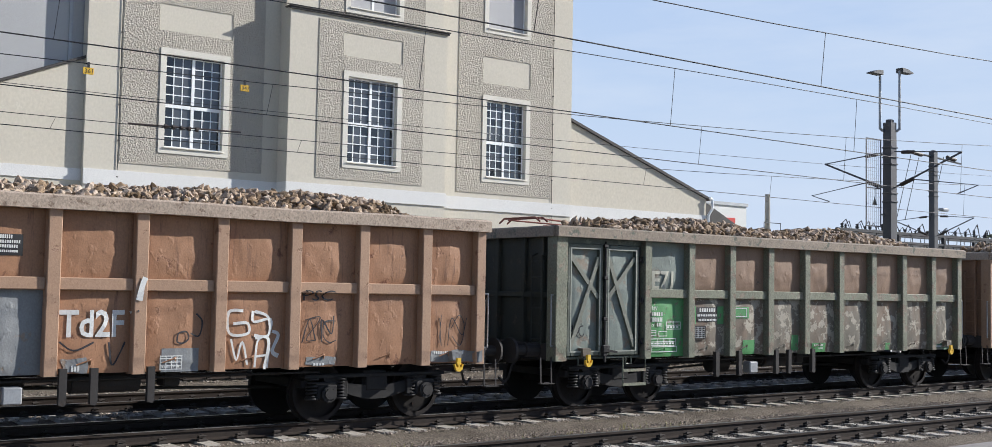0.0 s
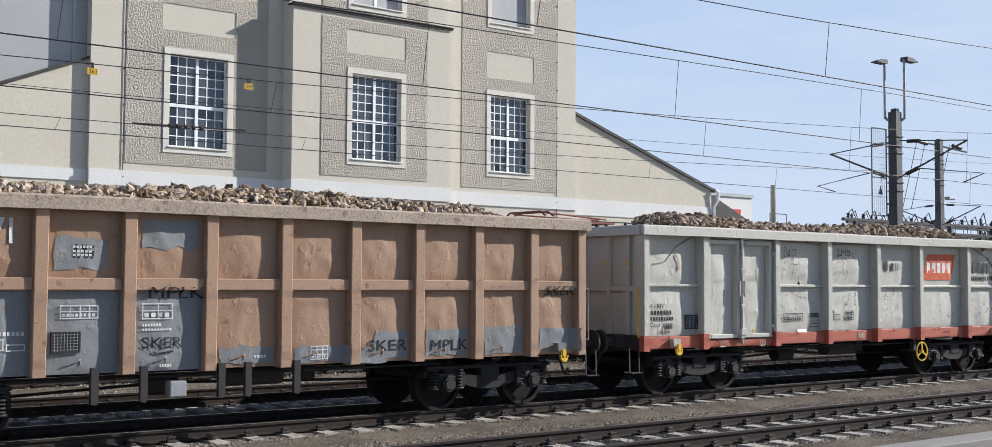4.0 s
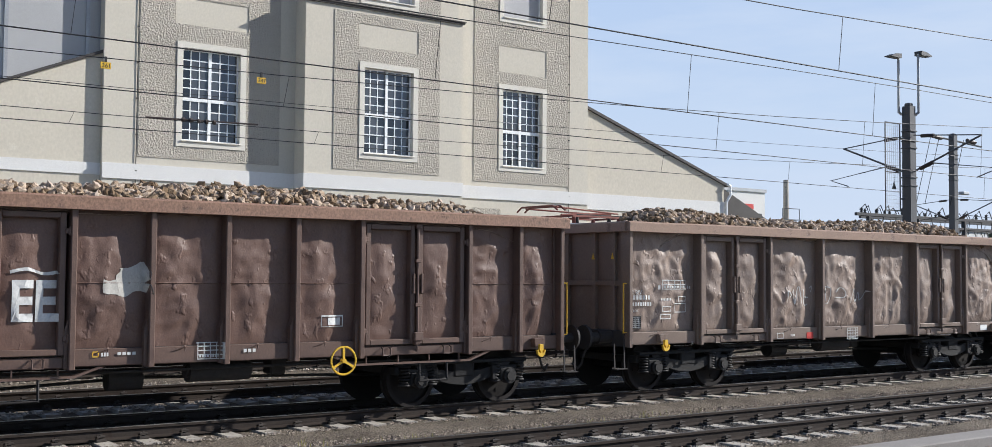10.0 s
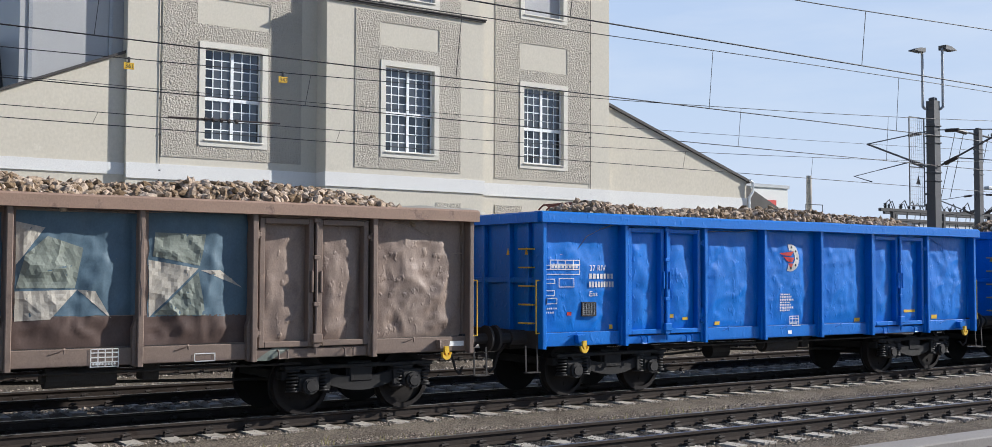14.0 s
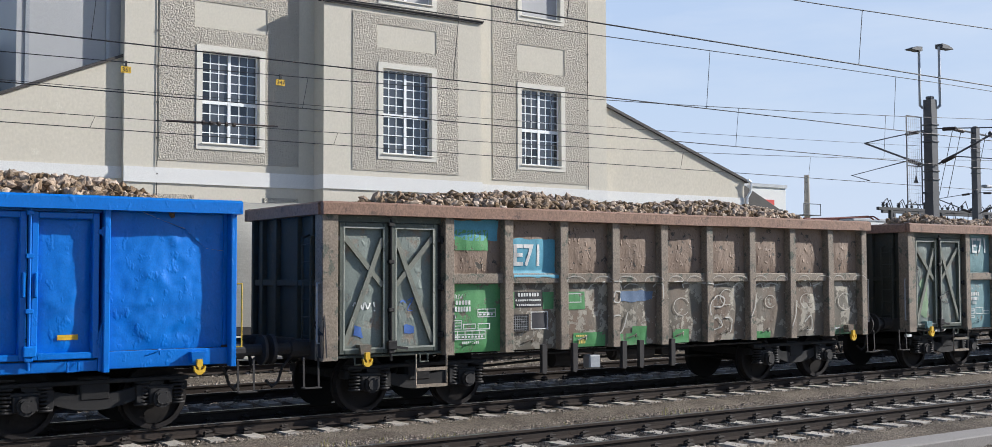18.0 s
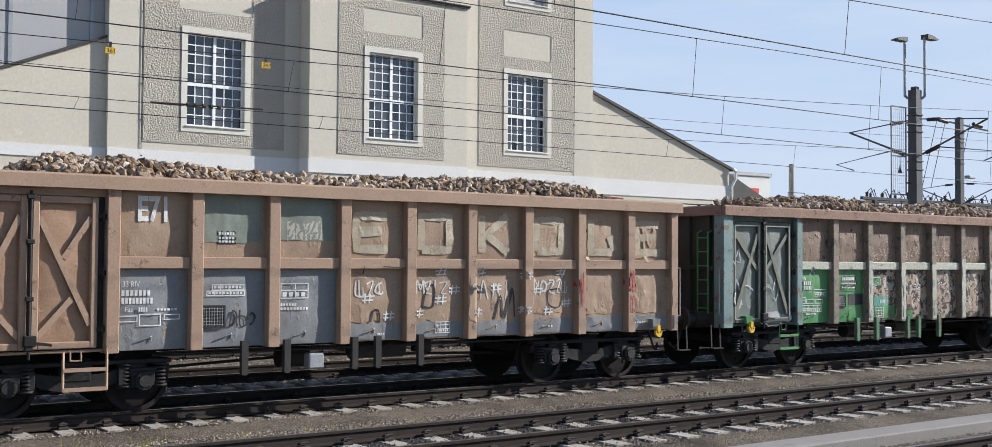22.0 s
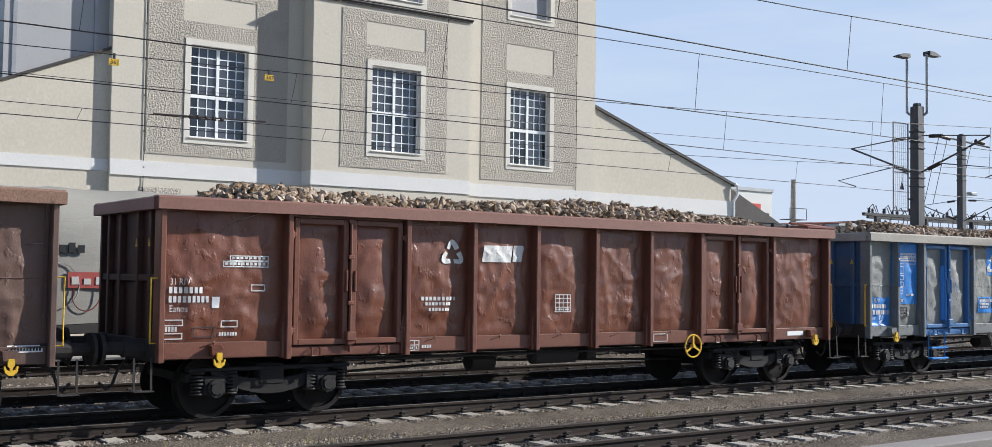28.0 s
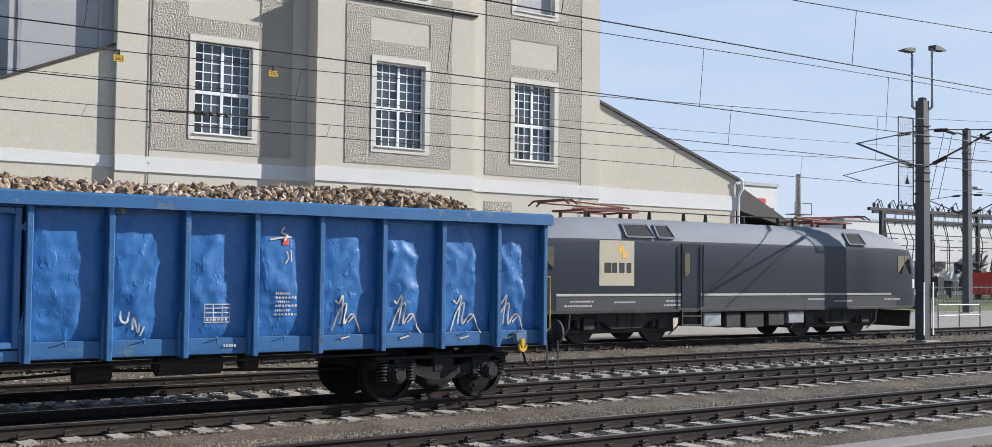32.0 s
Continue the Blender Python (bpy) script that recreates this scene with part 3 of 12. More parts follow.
            part("roof_tile", Shape().add(q + [(a, bb - 0.03, cc) for a, bb, cc in q], [(0, 1, 2, 3), (7, 6, 5, 4), (0, 4, 5, 1), (1, 5, 6, 2), (2, 6, 7, 3), (3, 7, 4, 0)]), M["roof"], th)


factory()
for args in (("near", 2, 14, 60), ("a", 1, 26, 90), ("b", 2, 40, 160), ("c", 3, 45, 200), ("d", 4, 52, 260)):
    track(*args)
# ---- the goods train ----
TRACK_B = 17.04      # middle of the track on which the train runs
RIB_Y, SHEET_Y, RIM_Y = 1.43, 1.28, 1.50


def run(t):
    """How far the train has gone since the start, in metres along -x: it gathers speed all the time."""
    u = t / 32
    return u * (203.866 + u * (66.750 + u * (-27.038 + u * (18.507 - u * 4.543))))


def beet_load(name, seed, L, humps):
    """A heap of sugar beets: single beets on a heap's surface, and a dark core below."""
    rnd = random.Random(seed)
    bm = bmesh.new()
    bmesh.ops.create_icosphere(bm, subdivisions=1, radius=1.0)
    ball_v = [v.co.copy() for v in bm.verts]
    ball_f = [tuple(v.index for v in f.verts) for f in bm.faces]
    bm.free()

    def crest(x):
        e = min(1.0, (x - humps[0]) / 1.0, (humps[1] - x) / 1.0)
        if e <= 0:
            return -0.3
        w = 0.5 + 0.5 * math.sin(humps[2] + x * humps[3])
        return -0.3 + (0.45 + 0.13 * w + humps[4]) * (e ** 0.55)

    def top(x, y):
        return crest(x) * 1.0 - 0.62 * max(0.0, abs(y) - 0.25) ** 1.3 * 0.55 + 0.05 * noise.noise((x * 1.7, y * 1.7, seed))

    vs, fs = [], []
    n = int((humps[1] - humps[0]) * 150)
    for k in range(n):
        x = rnd.uniform(humps[0], humps[1])
        y = rnd.triangular(-1.26, 0.6, -0.8)
        z = top(x, y) + rnd.uniform(-0.05, 0.03)
        if z < -0.3:
            continue
        r = rnd.uniform(0.048, 0.082)
        long_ = rnd.uniform(1.15, 1.9)
        q = Euler((rnd.uniform(0, 6.3), rnd.uniform(0, 6.3), rnd.uniform(0, 6.3))).to_matrix()
        o = len(vs)
        wob = [rnd.uniform(0.82, 1.15) for _ in range(7)]
        for i, p in enumerate(ball_v):
            taper = 1.0 - 0.42 * max(0.0, p.z)
            s = Vector((p.x * taper, p.y * taper * 0.9, p.z * long_)) * r * wob[i % 7]
            s = q @ s
            vs.append((x + s.x, y + s.y, z + s.z))
        fs += [tuple(i + o for i in f) for f in ball_f]
    core = Shape().grid(40, 10, lambda a, b: (humps[0] - 0.3 + (humps[1] - humps[0] + 0.6) * a, -1.27 + 2.54 * b, top(humps[0] - 0.3 + (humps[1] - humps[0] + 0.6) * a, -1.27 + 2.54 * b) - 0.08))
    o = len(vs)
    vs += core.v
    fs += [tuple(i + o for i in f) for f in core.f]
    me = bpy.data.meshes.new(name)
    me.from_pydata(vs, [], fs)
    me.materials.append(M["beet"])
    me.update()
    return me


def beet_material():
    m = material("sugar_beet_skin", (0.28, 0.2, 0.13), 0.85, var=0.25, coarse=9, fine=40, second=(0.075, 0.05, 0.037), cover=0.42, edge=0.15, patch=16, bump=0.6, bump_scale=45, spec=0.15)
    nt = m.node_tree
    geo = nt.nodes.new("ShaderNodeNewGeometry")
    hsv = nt.nodes.new("ShaderNodeHueSaturation")
    bs = nt.nodes["Principled BSDF"]
    src = bs.inputs["Base Color"].links[0].from_socket
    rg = nt.nodes.new("ShaderNodeMapRange")
    rg.inputs["To Min"].default_value, rg.inputs["To Max"].default_value = 0.45, 1.6
    nt.links.new(geo.outputs["Random Per Island"], rg.inputs["Value"])
    nt.links.new(rg.outputs[0], hsv.inputs["Value"])
    sat = nt.nodes.new("ShaderNodeMath")
    sat.operation = "MULTIPLY_ADD"
    sat.inputs[1].default_value, sat.inputs[2].default_value = -0.5, 1.15
    nt.links.new(geo.outputs["Random Per Island"], sat.inputs[0])
    nt.links.new(sat.outputs[0], hsv.inputs["Saturation"])
    nt.links.new(src, hsv.inputs["Color"])
    nt.links.new(hsv.outputs[0], bs.inputs["Base Color"])
    return m


M["beet"] = beet_material()


class Side:
    """The camera-side wall of a wagon: where its surface lies, so that paint and lettering can follow its dents."""

    def __init__(self, seed, bulge, dent):
        self.seed, self.bulge, self.dent = seed, bulge, dent
        self.fields, self.flats = [], []

    def field(self, x0, x1, z0, z1, y):
        rnd = random.Random(int(self.seed * 131 + x0 * 77 + z0 * 13))
        dims = [(rnd.uniform(x0, x1), rnd.uniform(z0, z1), rnd.uniform(0.035, 0.085), rnd.choice((1, 1, -1)) * rnd.uniform(0.008, 0.026)) for _ in range(int((x1 - x0) * (z1 - z0) * 14))]
        fd = (x0, x1, z0, z1, y, dims)
        self.fields.append(fd)
        return fd

    def out(self, fd, x, z):
        x0, x1, z0, z1, y, dims = fd
        s, r = (x - x0) / (x1 - x0), (z - z0) / (z1 - z0)
        s, r = min(1, max(0, s)), min(1, max(0, r))
        e = max(0.0, min(1.0, s * 7, (1 - s) * 7, r * 9, (1 - r) * 7))
        b = self.bulge * math.sin(math.pi * s) ** 0.8 * math.sin(math.pi * r) ** 0.6 * (1.25 - 0.5 * r)
        k = self.seed
        warp = 0.25 * noise.noise((x * 1.1, z * 1.3, k + 5))
        n = noise.noise((x * 2.3 + k + warp, z * 0.75, k)) * 0.75
        n += ((1 - abs(noise.noise((x * 2.2 + warp * 2, z * 1.6 + k, k + 2))) * 1.6) ** 3 - 0.4) * 0.55
        n += ((1 - abs(noise.noise((x * 4.3 + k, z * 3.1 + warp * 3, k + 8))) * 1.6) ** 3 - 0.4) * 0.3
        n += noise.noise((x * 6.5, z * 4.2, k)) * 0.26 + noise.noise((x * 15.0, z * 11.0, k)) * 0.16
        d = 0.0
        for px, pz, pr, pa in dims:
            q = ((x - px) ** 2 + (z - pz) ** 2) / (pr * pr)
            if q < 4:
                d += pa * math.exp(-q * 1.6)
        return b + e * (self.dent * n + d * 0.6 * min(1.0, self.dent / 0.03))

    def y(self, x, z):
        best = None
        for x0, x1, z0, z1, y in self.flats:
            if x0 <= x <= x1 and z0 <= z <= z1:
                best = y if best is None else max(best, y)
        if best is not None:
            return -best
        for fd in self.fields:
            if fd[0] <= x <= fd[1] and fd[2] <= z <= fd[3]:
                return -(fd[4] + self.out(fd, x, z))
        return -SHEET_Y - 0.02

    def sheet(self, x0, x1, z0, z1, y, nx, nz):
        fd = self.field(x0, x1, z0, z1, y)
        return Shape().grid(nx, nz, lambda a, b: (x0 + (x1 - x0) * a, -(y + self.out(fd, x0 + (x1 - x0) * a, z0 + (z1 - z0) * b)), z0 + (z1 - z0) * b))

    def flat(self, x0, x1, z0, z1, y):
        self.flats.append((x0, x1, z0, z1, y))


BOGIE = {}


def bogie_meshes():
    """A two-axle freight bogie about its pivot: frame, axle boxes, springs, wheelset."""
    s = Shape()
    for y in (-1.0, 1.0):
        # fish-bellied side frame
        arc = [-0.95 + 1.9 * k / 12 for k in range(13)]
        prof = [(x, 0.56 + 0.2 * (x / 0.95) ** 2) for x in arc] + [(x, 0.345 + 0.32 * (x / 0.95) ** 2) for x in reversed(arc)]
        s.prism(prof, y - 0.06, y + 0.06, "y")
        s.box(-1.3, 1.3, y - 0.09, y + 0.09, 0.7, 0.76, 0.01)
        s.box(-0.2, 0.2, y - 0.075, y + 0.075, 0.48, 0.73, 0.02)
        for x in (-0.6, 0.6):
            s.box(x - 0.05, x + 0.05, y - 0.11, y + 0.11, 0.4, 0.66, 0.01)
    s.box(-0.22, 0.22, -1.0, 1.0, 0.55, 0.8, 0.02)
    for x in (-1.26, 1.26):
        s.box(x - 0.05, x + 0.05, -1.0, 1.0, 0.55, 0.68, 0.01)
    for x in (-0.42, 0.42):
        s.beam((x, -0.97, 0.42), (x, 0.97, 0.42), 0.08, 0.06)
        s.tube([(x, -0.75, 0.42), (x * 0.48, -0.75, 0.66)], 0.025)
    BOGIE["frame"] = s.mesh("bogie_frame")
    a = Shape()
    a.cyl((0, -1.0, 0.46), (0, -1.16, 0.46), 0.13, 12)
    a.cyl((0, -1.16, 0.46), (0, -1.19, 0.46), 0.085, 10)
    a.box(-0.17, 0.17, -1.1, -0.93, 0.37, 0.6, 0.02)
    a.box(-0.2, 0.2, -1.08, -0.95, 0.58, 0.64, 0.015)
    for i in range(4):
        t = math.pi / 4 + i * math.pi / 2
        a.cyl((0.1 * math.cos(t), -1.16, 0.46 + 0.1 * math.sin(t)), (0.1 * math.cos(t), -1.18, 0.46 + 0.1 * math.sin(t)), 0.015, 6)
    BOGIE["box"] = a.mesh("axle_box")
    p = Shape()
    for i in range(5):
        p.ring((0, -1.03, 0.42 + i * 0.052), (0, 0.08, 1), 0.075, 0.019, 14)
    p.cyl((0, -1.03, 0.37), (0, -1.03, 0.4), 0.11, 12)
    p.cyl((0, -1.03, 0.67), (0, -1.03, 0.7), 0.11, 12)
    BOGIE["spring"] = p.mesh("coil_spring", True)
    w = Shape()
    w.cyl((0, -1.0, 0), (0, 1.0, 0), 0.08, 10)
    for y, o in ((-0.72, -1), (0.72, 1)):
        w.cyl((0, y - 0.035, 0), (0, y + 0.035, 0), 0.39, 28)
        w.cyl((0, y - 0.07, 0), (0, y + 0.07, 0), 0.14, 12)
        w.cyl((0, y - o * 0.07, 0), (0, y - o * 0.04, 0), 0.49, 28)
        for i in range(4):
            t = i * math.pi / 2
            w.cyl((0.26 * math.cos(t), y + o * 0.036, 0.26 * math.sin(t)), (0.26 * math.cos(t), y + o * 0.05, 0.26 * math.sin(t)), 0.035, 8)
    BOGIE["wheelset"] = w.mesh("wheelset")
    r = Shape()
    n = 32
    for k in range(n):
        a0, a1 = 2 * math.pi * k / n, 2 * math.pi * (k + 1) / n
        vs = [(rr * math.cos(t), yy, rr * math.sin(t)) for t in (a0, a1) for rr, yy in ((0.39, -0.065), (0.46, -0.065), (0.46, 0.06), (0.39, 0.06))]
        r.add(vs, [(0, 1, 5, 4), (1, 2, 6, 5), (2, 3, 7, 6)])
    BOGIE["tread"] = r.mesh("wheel_tread", False)
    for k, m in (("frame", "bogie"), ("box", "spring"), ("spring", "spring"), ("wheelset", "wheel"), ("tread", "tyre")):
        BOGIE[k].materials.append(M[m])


bogie_meshes()
TRAIN = []           # (wagon, place at the start, its wheelsets)
SIDES = []           # (wagon, its side) for the lettering


def shared(name, me, parent, place, label=""):
    ob = new(name, me)
    ob.parent = parent
    ob.matrix_basis = Matrix.Translation(place)
    return tagged(ob, label)


def lay_word(side, text, x, z, h, mat, parent, name="lettering", slant=0.0, bold=0.0, squeeze=1.0, lift=0.016, tilt=0.0):
    """A word on the wagon's side, following its dents."""
    vs, fs = word_shape(text, h, slant, bold)
    c, s_ = math.cos(tilt), math.sin(tilt)
    bm = bmesh.new()
    bv = [bm.verts.new((x + (a * c - b * s_) * squeeze, 0, z + a * s_ + b * c)) for a, b in vs]
    for f in fs:
        try:
            bm.faces.new([bv[i] for i in f])
        except ValueError:
            pass
    if h > 0.06:
        bmesh.ops.subdivide_edges(bm, edges=[e for e in bm.edges if e.calc_length() > (0.09 if h > 0.12 else 0.04)], cuts=2, use_grid_fill=False)
        bmesh.ops.triangulate(bm, faces=bm.faces)
    for v in bm.verts:
        v.co.y = side.y(v.co.x, v.co.z) - lift
    me = bpy.data.meshes.new(name)
    bm.to_mesh(me)
    bm.free()
    me.materials.append(mat)
    ob = new(name, me)
    ob.parent = parent
    return ob


def lay_patch(side, x0, x1, z0, z1, mat, parent, name="painted_patch", n=0, lift=0.008, lean=0.0, ragged=0.0, label=""):
    """A field of paint on the side, following its dents; lean slants its ends, ragged wears its outline."""
    nx = n or max(2, int((x1 - x0) / 0.045))
    nz = max(2, int((z1 - z0) / 0.045))

    def at(a, b):
        x = x0 + (x1 - x0) * a + lean * (b - 0.5)
        z = z0 + (z1 - z0) * b
        if ragged and (a in (0, 1) or b in (0, 1)):
            x += ragged * noise.noise((x * 5, z * 5, 3.0))
            z += ragged * noise.noise((x * 5, z * 5, 9.0))
        return (x, side.y(x, z) - lift, z)

    return part(name, Shape().grid(nx, nz, at), mat, parent, label, True)


def lay_bars(side, rows, mat, parent, name="marking", lift=0.016):
    """Writing too small to read: bars (x, z, width, height) on the side."""
    s = Shape()
    for x, z, w, h in rows:
        n = max(1, int(w / 0.06))
        s.grid(n, 1, lambda a, b: (x + w * a, side.y(x + w * a, z + h * 0.5) - lift, z + h * b))
    return part(name, s, mat, parent)


def frame_rows(x, z, w, h, t=0.012, cols=0, rows=0):
    """The bars of a ruled box."""
    r = [(x, z, w, t), (x, z + h - t, w, t), (x, z, t, h), (x + w - t, z, t, h)]
    r += [(x + w * i / cols, z, t, h) for i in range(1, cols)]
    r += [(x, z + h * i / rows, w, t) for i in range(1, rows)]
    return r


def digits(x, z, n, h=0.09, gap=0.02):
    """A number as plain blocks."""
    return [(x + i * (h * 0.62 + gap), z, h * 0.55, h) for i in range(n)]


def scribble(side, pts, mat, parent, width=0.03, name="sprayed_line"):
    """A sprayed ribbon along points (x, z), rounded as a swinging arm rounds it."""
    if len(pts) > 2 and name == "sprayed_line":
        q = [pts[0], *pts, pts[-1]]
        flow = []
        for a, b, c, d in zip(q, q[1:], q[2:], q[3:]):
            for k in range(5):
                t = k / 5
                flow.append(tuple(0.5 * (2 * b[i] + (c[i] - a[i]) * t + (2 * a[i] - 5 * b[i] + 4 * c[i] - d[i]) * t * t + (3 * b[i] - a[i] - 3 * c[i] + d[i]) * t ** 3) for i in (0, 1)))
        pts = flow + [pts[-1]]
    path = []
    for (ax, az), (bx, bz) in zip(pts, pts[1:]):
        k = max(1, int(math.hypot(bx - ax, bz - az) / 0.08))
        path += [Vector((ax + (bx - ax) * i / k, az + (bz - az) * i / k)) for i in range(k)]
    path.append(Vector(pts[-1]))
    vs = []
    for i, p in enumerate(path):
        d = path[min(i + 1, len(path) - 1)] - path[max(i - 1, 0)]
        if d.length < 1e-5:
            d = Vector((1, 0))
        k = width / 2 * (0.82 + 0.3 * noise.noise((p.x * 6, p.y * 6, 1.0)))
        nrm = Vector((-d.y, d.x)).normalized() * k
        vs += [p + nrm, p - nrm]
    s = Shape().add([(v.x, side.y(v.x, v.y) - 0.017, v.y) for v in vs], [(2 * i, 2 * i + 1, 2 * i + 3, 2 * i + 2) for i in range(len(path) - 1)])
    return part(name, s, mat, parent)


def curve_pts(fn, n=24):
    return [fn(i / n) for i in range(n + 1)]


def wagon(spec):
    """An open high-sided wagon. Its own x runs from the leading end to the trailing end, -y faces the platform, z from the rail."""
    L, ribs, top, bot = spec["ribs"][-1], spec["ribs"], spec.get("top", 3.2), spec.get("bot", 0.88)
    fas = spec["kind"] == "fas"
    w = thing("goods_wagon", (spec["u"], TRACK_B, 0), spec["label"], "goods wagon", "wagons of the beet train")
    side = Side(spec["u"] * 0.37, spec.get("bulge", 0.05), spec.get("dent", 0.03))
    rimm, ribm, sillm, endm = spec["rim"], spec["rib"], spec["sill"], spec["end"]
    sheet = spec["sheet"]
    rw = spec.get("ribw", 0.11)
    rimh = spec.get("rimh", 0.19)
    # top rail: two sides and two ends
    prof = [(-RIM_Y, top - rimh), (-RIM_Y, top - 0.03), (-RIM_Y + 0.05, top), (-1.26, top), (-1.24, top - 0.06), (-1.3, top - rimh)]
    s = Shape()
    nseg = 14
    xs = [-0.06 + (L + 0.12) * i / nseg for i in range(nseg + 1)]
    wob = [0.012 * noise.noise((x * 0.6, spec["u"], 1.0)) for x in xs]
    vs = [(x, p[0], p[1] + q) for x, q in zip(xs, wob) for p in prof]
    fs = [(i * 6 + j, (i + 1) * 6 + j, (i + 1) * 6 + (j + 1) % 6, i * 6 + (j + 1) % 6) for i in range(nseg) for j in range(6)] + [tuple(range(6)), tuple(range(nseg * 6, nseg * 6 + 6))]
    s.add(vs, fs)
    part("top_rail", s, rimm, w)
    part("top_rail", Shape().prism([(-p[0], p[1]) for p in prof], -0.06, L + 0.06), rimm, w)
    for x0, x1 in ((-0.1, 0.16), (L - 0.16, L + 0.1)):
        e = Shape().prism([(x0, top - rimh), (x0, top - 0.03), (x0 + 0.05, top - 0.003), (x1 - 0.05, top - 0.003), (x1, top - 0.03), (x1, top - rimh)], -RIM_Y + 0.1, RIM_Y - 0.1, "y")
        part("end_rail", e, rimm, w)
    # ribs
    rib_lo = spec.get("riblo", bot)
    for i, x in enumerate(ribs):
        a, b = x - rw / 2, x + rw / 2
        if i == 0:
            a, b = -0.04 if fas else 0.0, rw * spec.get("cornerw", 1.0)
        if i == len(ribs) - 1:
            a, b = L - rw, L
        s = Shape()
        zt = top - rimh + 0.005
        s.prism([(a, -SHEET_Y + 0.1), (a, -RIB_Y + 0.012), (a + 0.012, -RIB_Y), (b - 0.012, -RIB_Y), (b, -RIB_Y + 0.012), (b, -SHEET_Y + 0.1)], rib_lo, zt, "z")
        m = ribm(i) if callable(ribm) else ribm
        part("rib", s, m, w)
        side.flat(a, b, rib_lo, zt, RIB_Y)
        if spec.get("ribfoot"):
            part("rib_foot", Shape().box(a - 0.003, b + 0.003, -RIB_Y - 0.003, -SHEET_Y + 0.01, rib_lo - 0.003, bot + 0.3), spec["ribfoot"], w, "faded red rib foot")
        elif not fas and 0 < i < len(ribs) - 1:
            g = Shape().prism([(a - 0.05, rib_lo + 0.02), (a - 0.05, rib_lo + 0.52), (a - 0.002, rib_lo + 0.66), (a - 0.002, rib_lo + 0.02)], -SHEET_Y - 0.09, -SHEET_Y + 0.02, "y")
            part("rib_gusset", g, m, w)
    # wall fields, doors
    mid = spec.get("mid")
    ztop = top - rimh + 0.03
    zbot = spec.get("zsheet", bot + 0.25)
    for i in range(len(ribs) - 1):
        a = ribs[i] + (rw if i == 0 else rw / 2)
        b = ribs[i + 1] - (rw if i == len(ribs) - 2 else rw / 2)
        if i in spec["doors"]:
            door(spec, w, side, i, a, b, zbot, ztop)
            continue
        if mid:
            for lv, (z0, z1) in enumerate(((zbot, mid[0] + 0.02), (mid[1] - 0.02, ztop))):
                m = sheet(i, lv)
                part("side_panel", side.sheet(a - 0.02, b + 0.02, z0, z1, SHEET_Y - spec.get("midsink", 0.0), 18, 16), m, w, "", True)
            part("waist_rail", Shape().box(a, b, -spec.get("midy", RIB_Y - 0.03), -SHEET_Y + 0.1, mid[0], mid[1], 0.012), spec.get("waistm") or (ribm(i) if callable(ribm) else ribm), w)
            side.flat(a, b, mid[0], mid[1], spec.get("midy", RIB_Y - 0.03))
        else:
            m = sheet(i, 0)
            part("side_panel", side.sheet(a - 0.02, b + 0.02, zbot, ztop, SHEET_Y - spec.get("sink", 0.0), max(18, int((b - a) / 0.045)), 44), m, w, "", True)
            zs = (zbot + ztop) / 2 - 0.06
            seam = spec.get("seam") and Shape().grid(24, 2, lambda u, v: (a + (b - a) * u, side.y(a + (b - a) * u, zs + 0.014 * v) - (0.011 if v == 0.5 else 0.003), zs + 0.014 * v))
            if seam:
                part("weld_seam", seam, m, w)
        # lower sill strip of the bay with its lashing ring
        if zbot > bot + 0.1:
            m = sillm(i) if callable(sillm) else sillm
            part("sill_plate", Shape().box(a, b, -SHEET_Y - 0.035, -SHEET_Y + 0.12, bot + spec.get("silllift", 0.03), zbot + 0.015, 0.01), m, w)
            side.flat(a, b, bot + spec.get("silllift", 0.03), zbot + 0.015, SHEET_Y + 0.035)
        hx = a + (b - a) * 0.35
        hz = zbot - 0.05 if zbot > bot + 0.1 else zbot + 0.12
        hk = Shape()
        yy = -SHEET_Y - 0.06
        hk.tube([(hx - 0.07, yy + 0.02, hz), (hx + 0.1, yy, hz + 0.06), (hx + 0.12, yy + 0.03, hz + 0.07), (hx + 0.12, yy + 0.03, hz)], 0.011, 5)
        part("lashing_ring", hk, m if zbot > bot + 0.1 else sheet(i, 0), w)
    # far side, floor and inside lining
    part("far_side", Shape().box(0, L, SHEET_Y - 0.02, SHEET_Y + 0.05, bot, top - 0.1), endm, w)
    part("floor_deck", Shape().box(0.15, L - 0.15, -SHEET_Y + 0.16, SHEET_Y - 0.03, 1.15, 1.22), M["under"], w)
    # ends
    for x, sgn in ((0.0, 1), (L, -1)):
        x1 = x + sgn * 0.09
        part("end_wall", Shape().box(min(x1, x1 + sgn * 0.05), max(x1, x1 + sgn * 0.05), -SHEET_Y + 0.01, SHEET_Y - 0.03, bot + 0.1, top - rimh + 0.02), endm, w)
        if sgn > 0:
            for y in (-0.95, -0.4, 0.4, 0.95):
                part("end_post", Shape().box(x + 0.005, x1 + 0.005, y - 0.05, y + 0.05, bot + 0.12, top - rimh + 0.01, 0.01), endm, w)
            part("end_band", Shape().box(x + 0.02, x1 + 0.006, -SHEET_Y + 0.02, SHEET_Y - 0.04, 2.0, 2.1, 0.01), endm, w)
        beamx = (x - 0.02, x + 0.16) if sgn > 0 else (x - 0.16, x + 0.02)
        part("buffer_beam", Shape().box(beamx[0], beamx[1], -1.3, 1.3, 0.88, 1.18, 0.015), spec.get("beam", M["under"]), w)
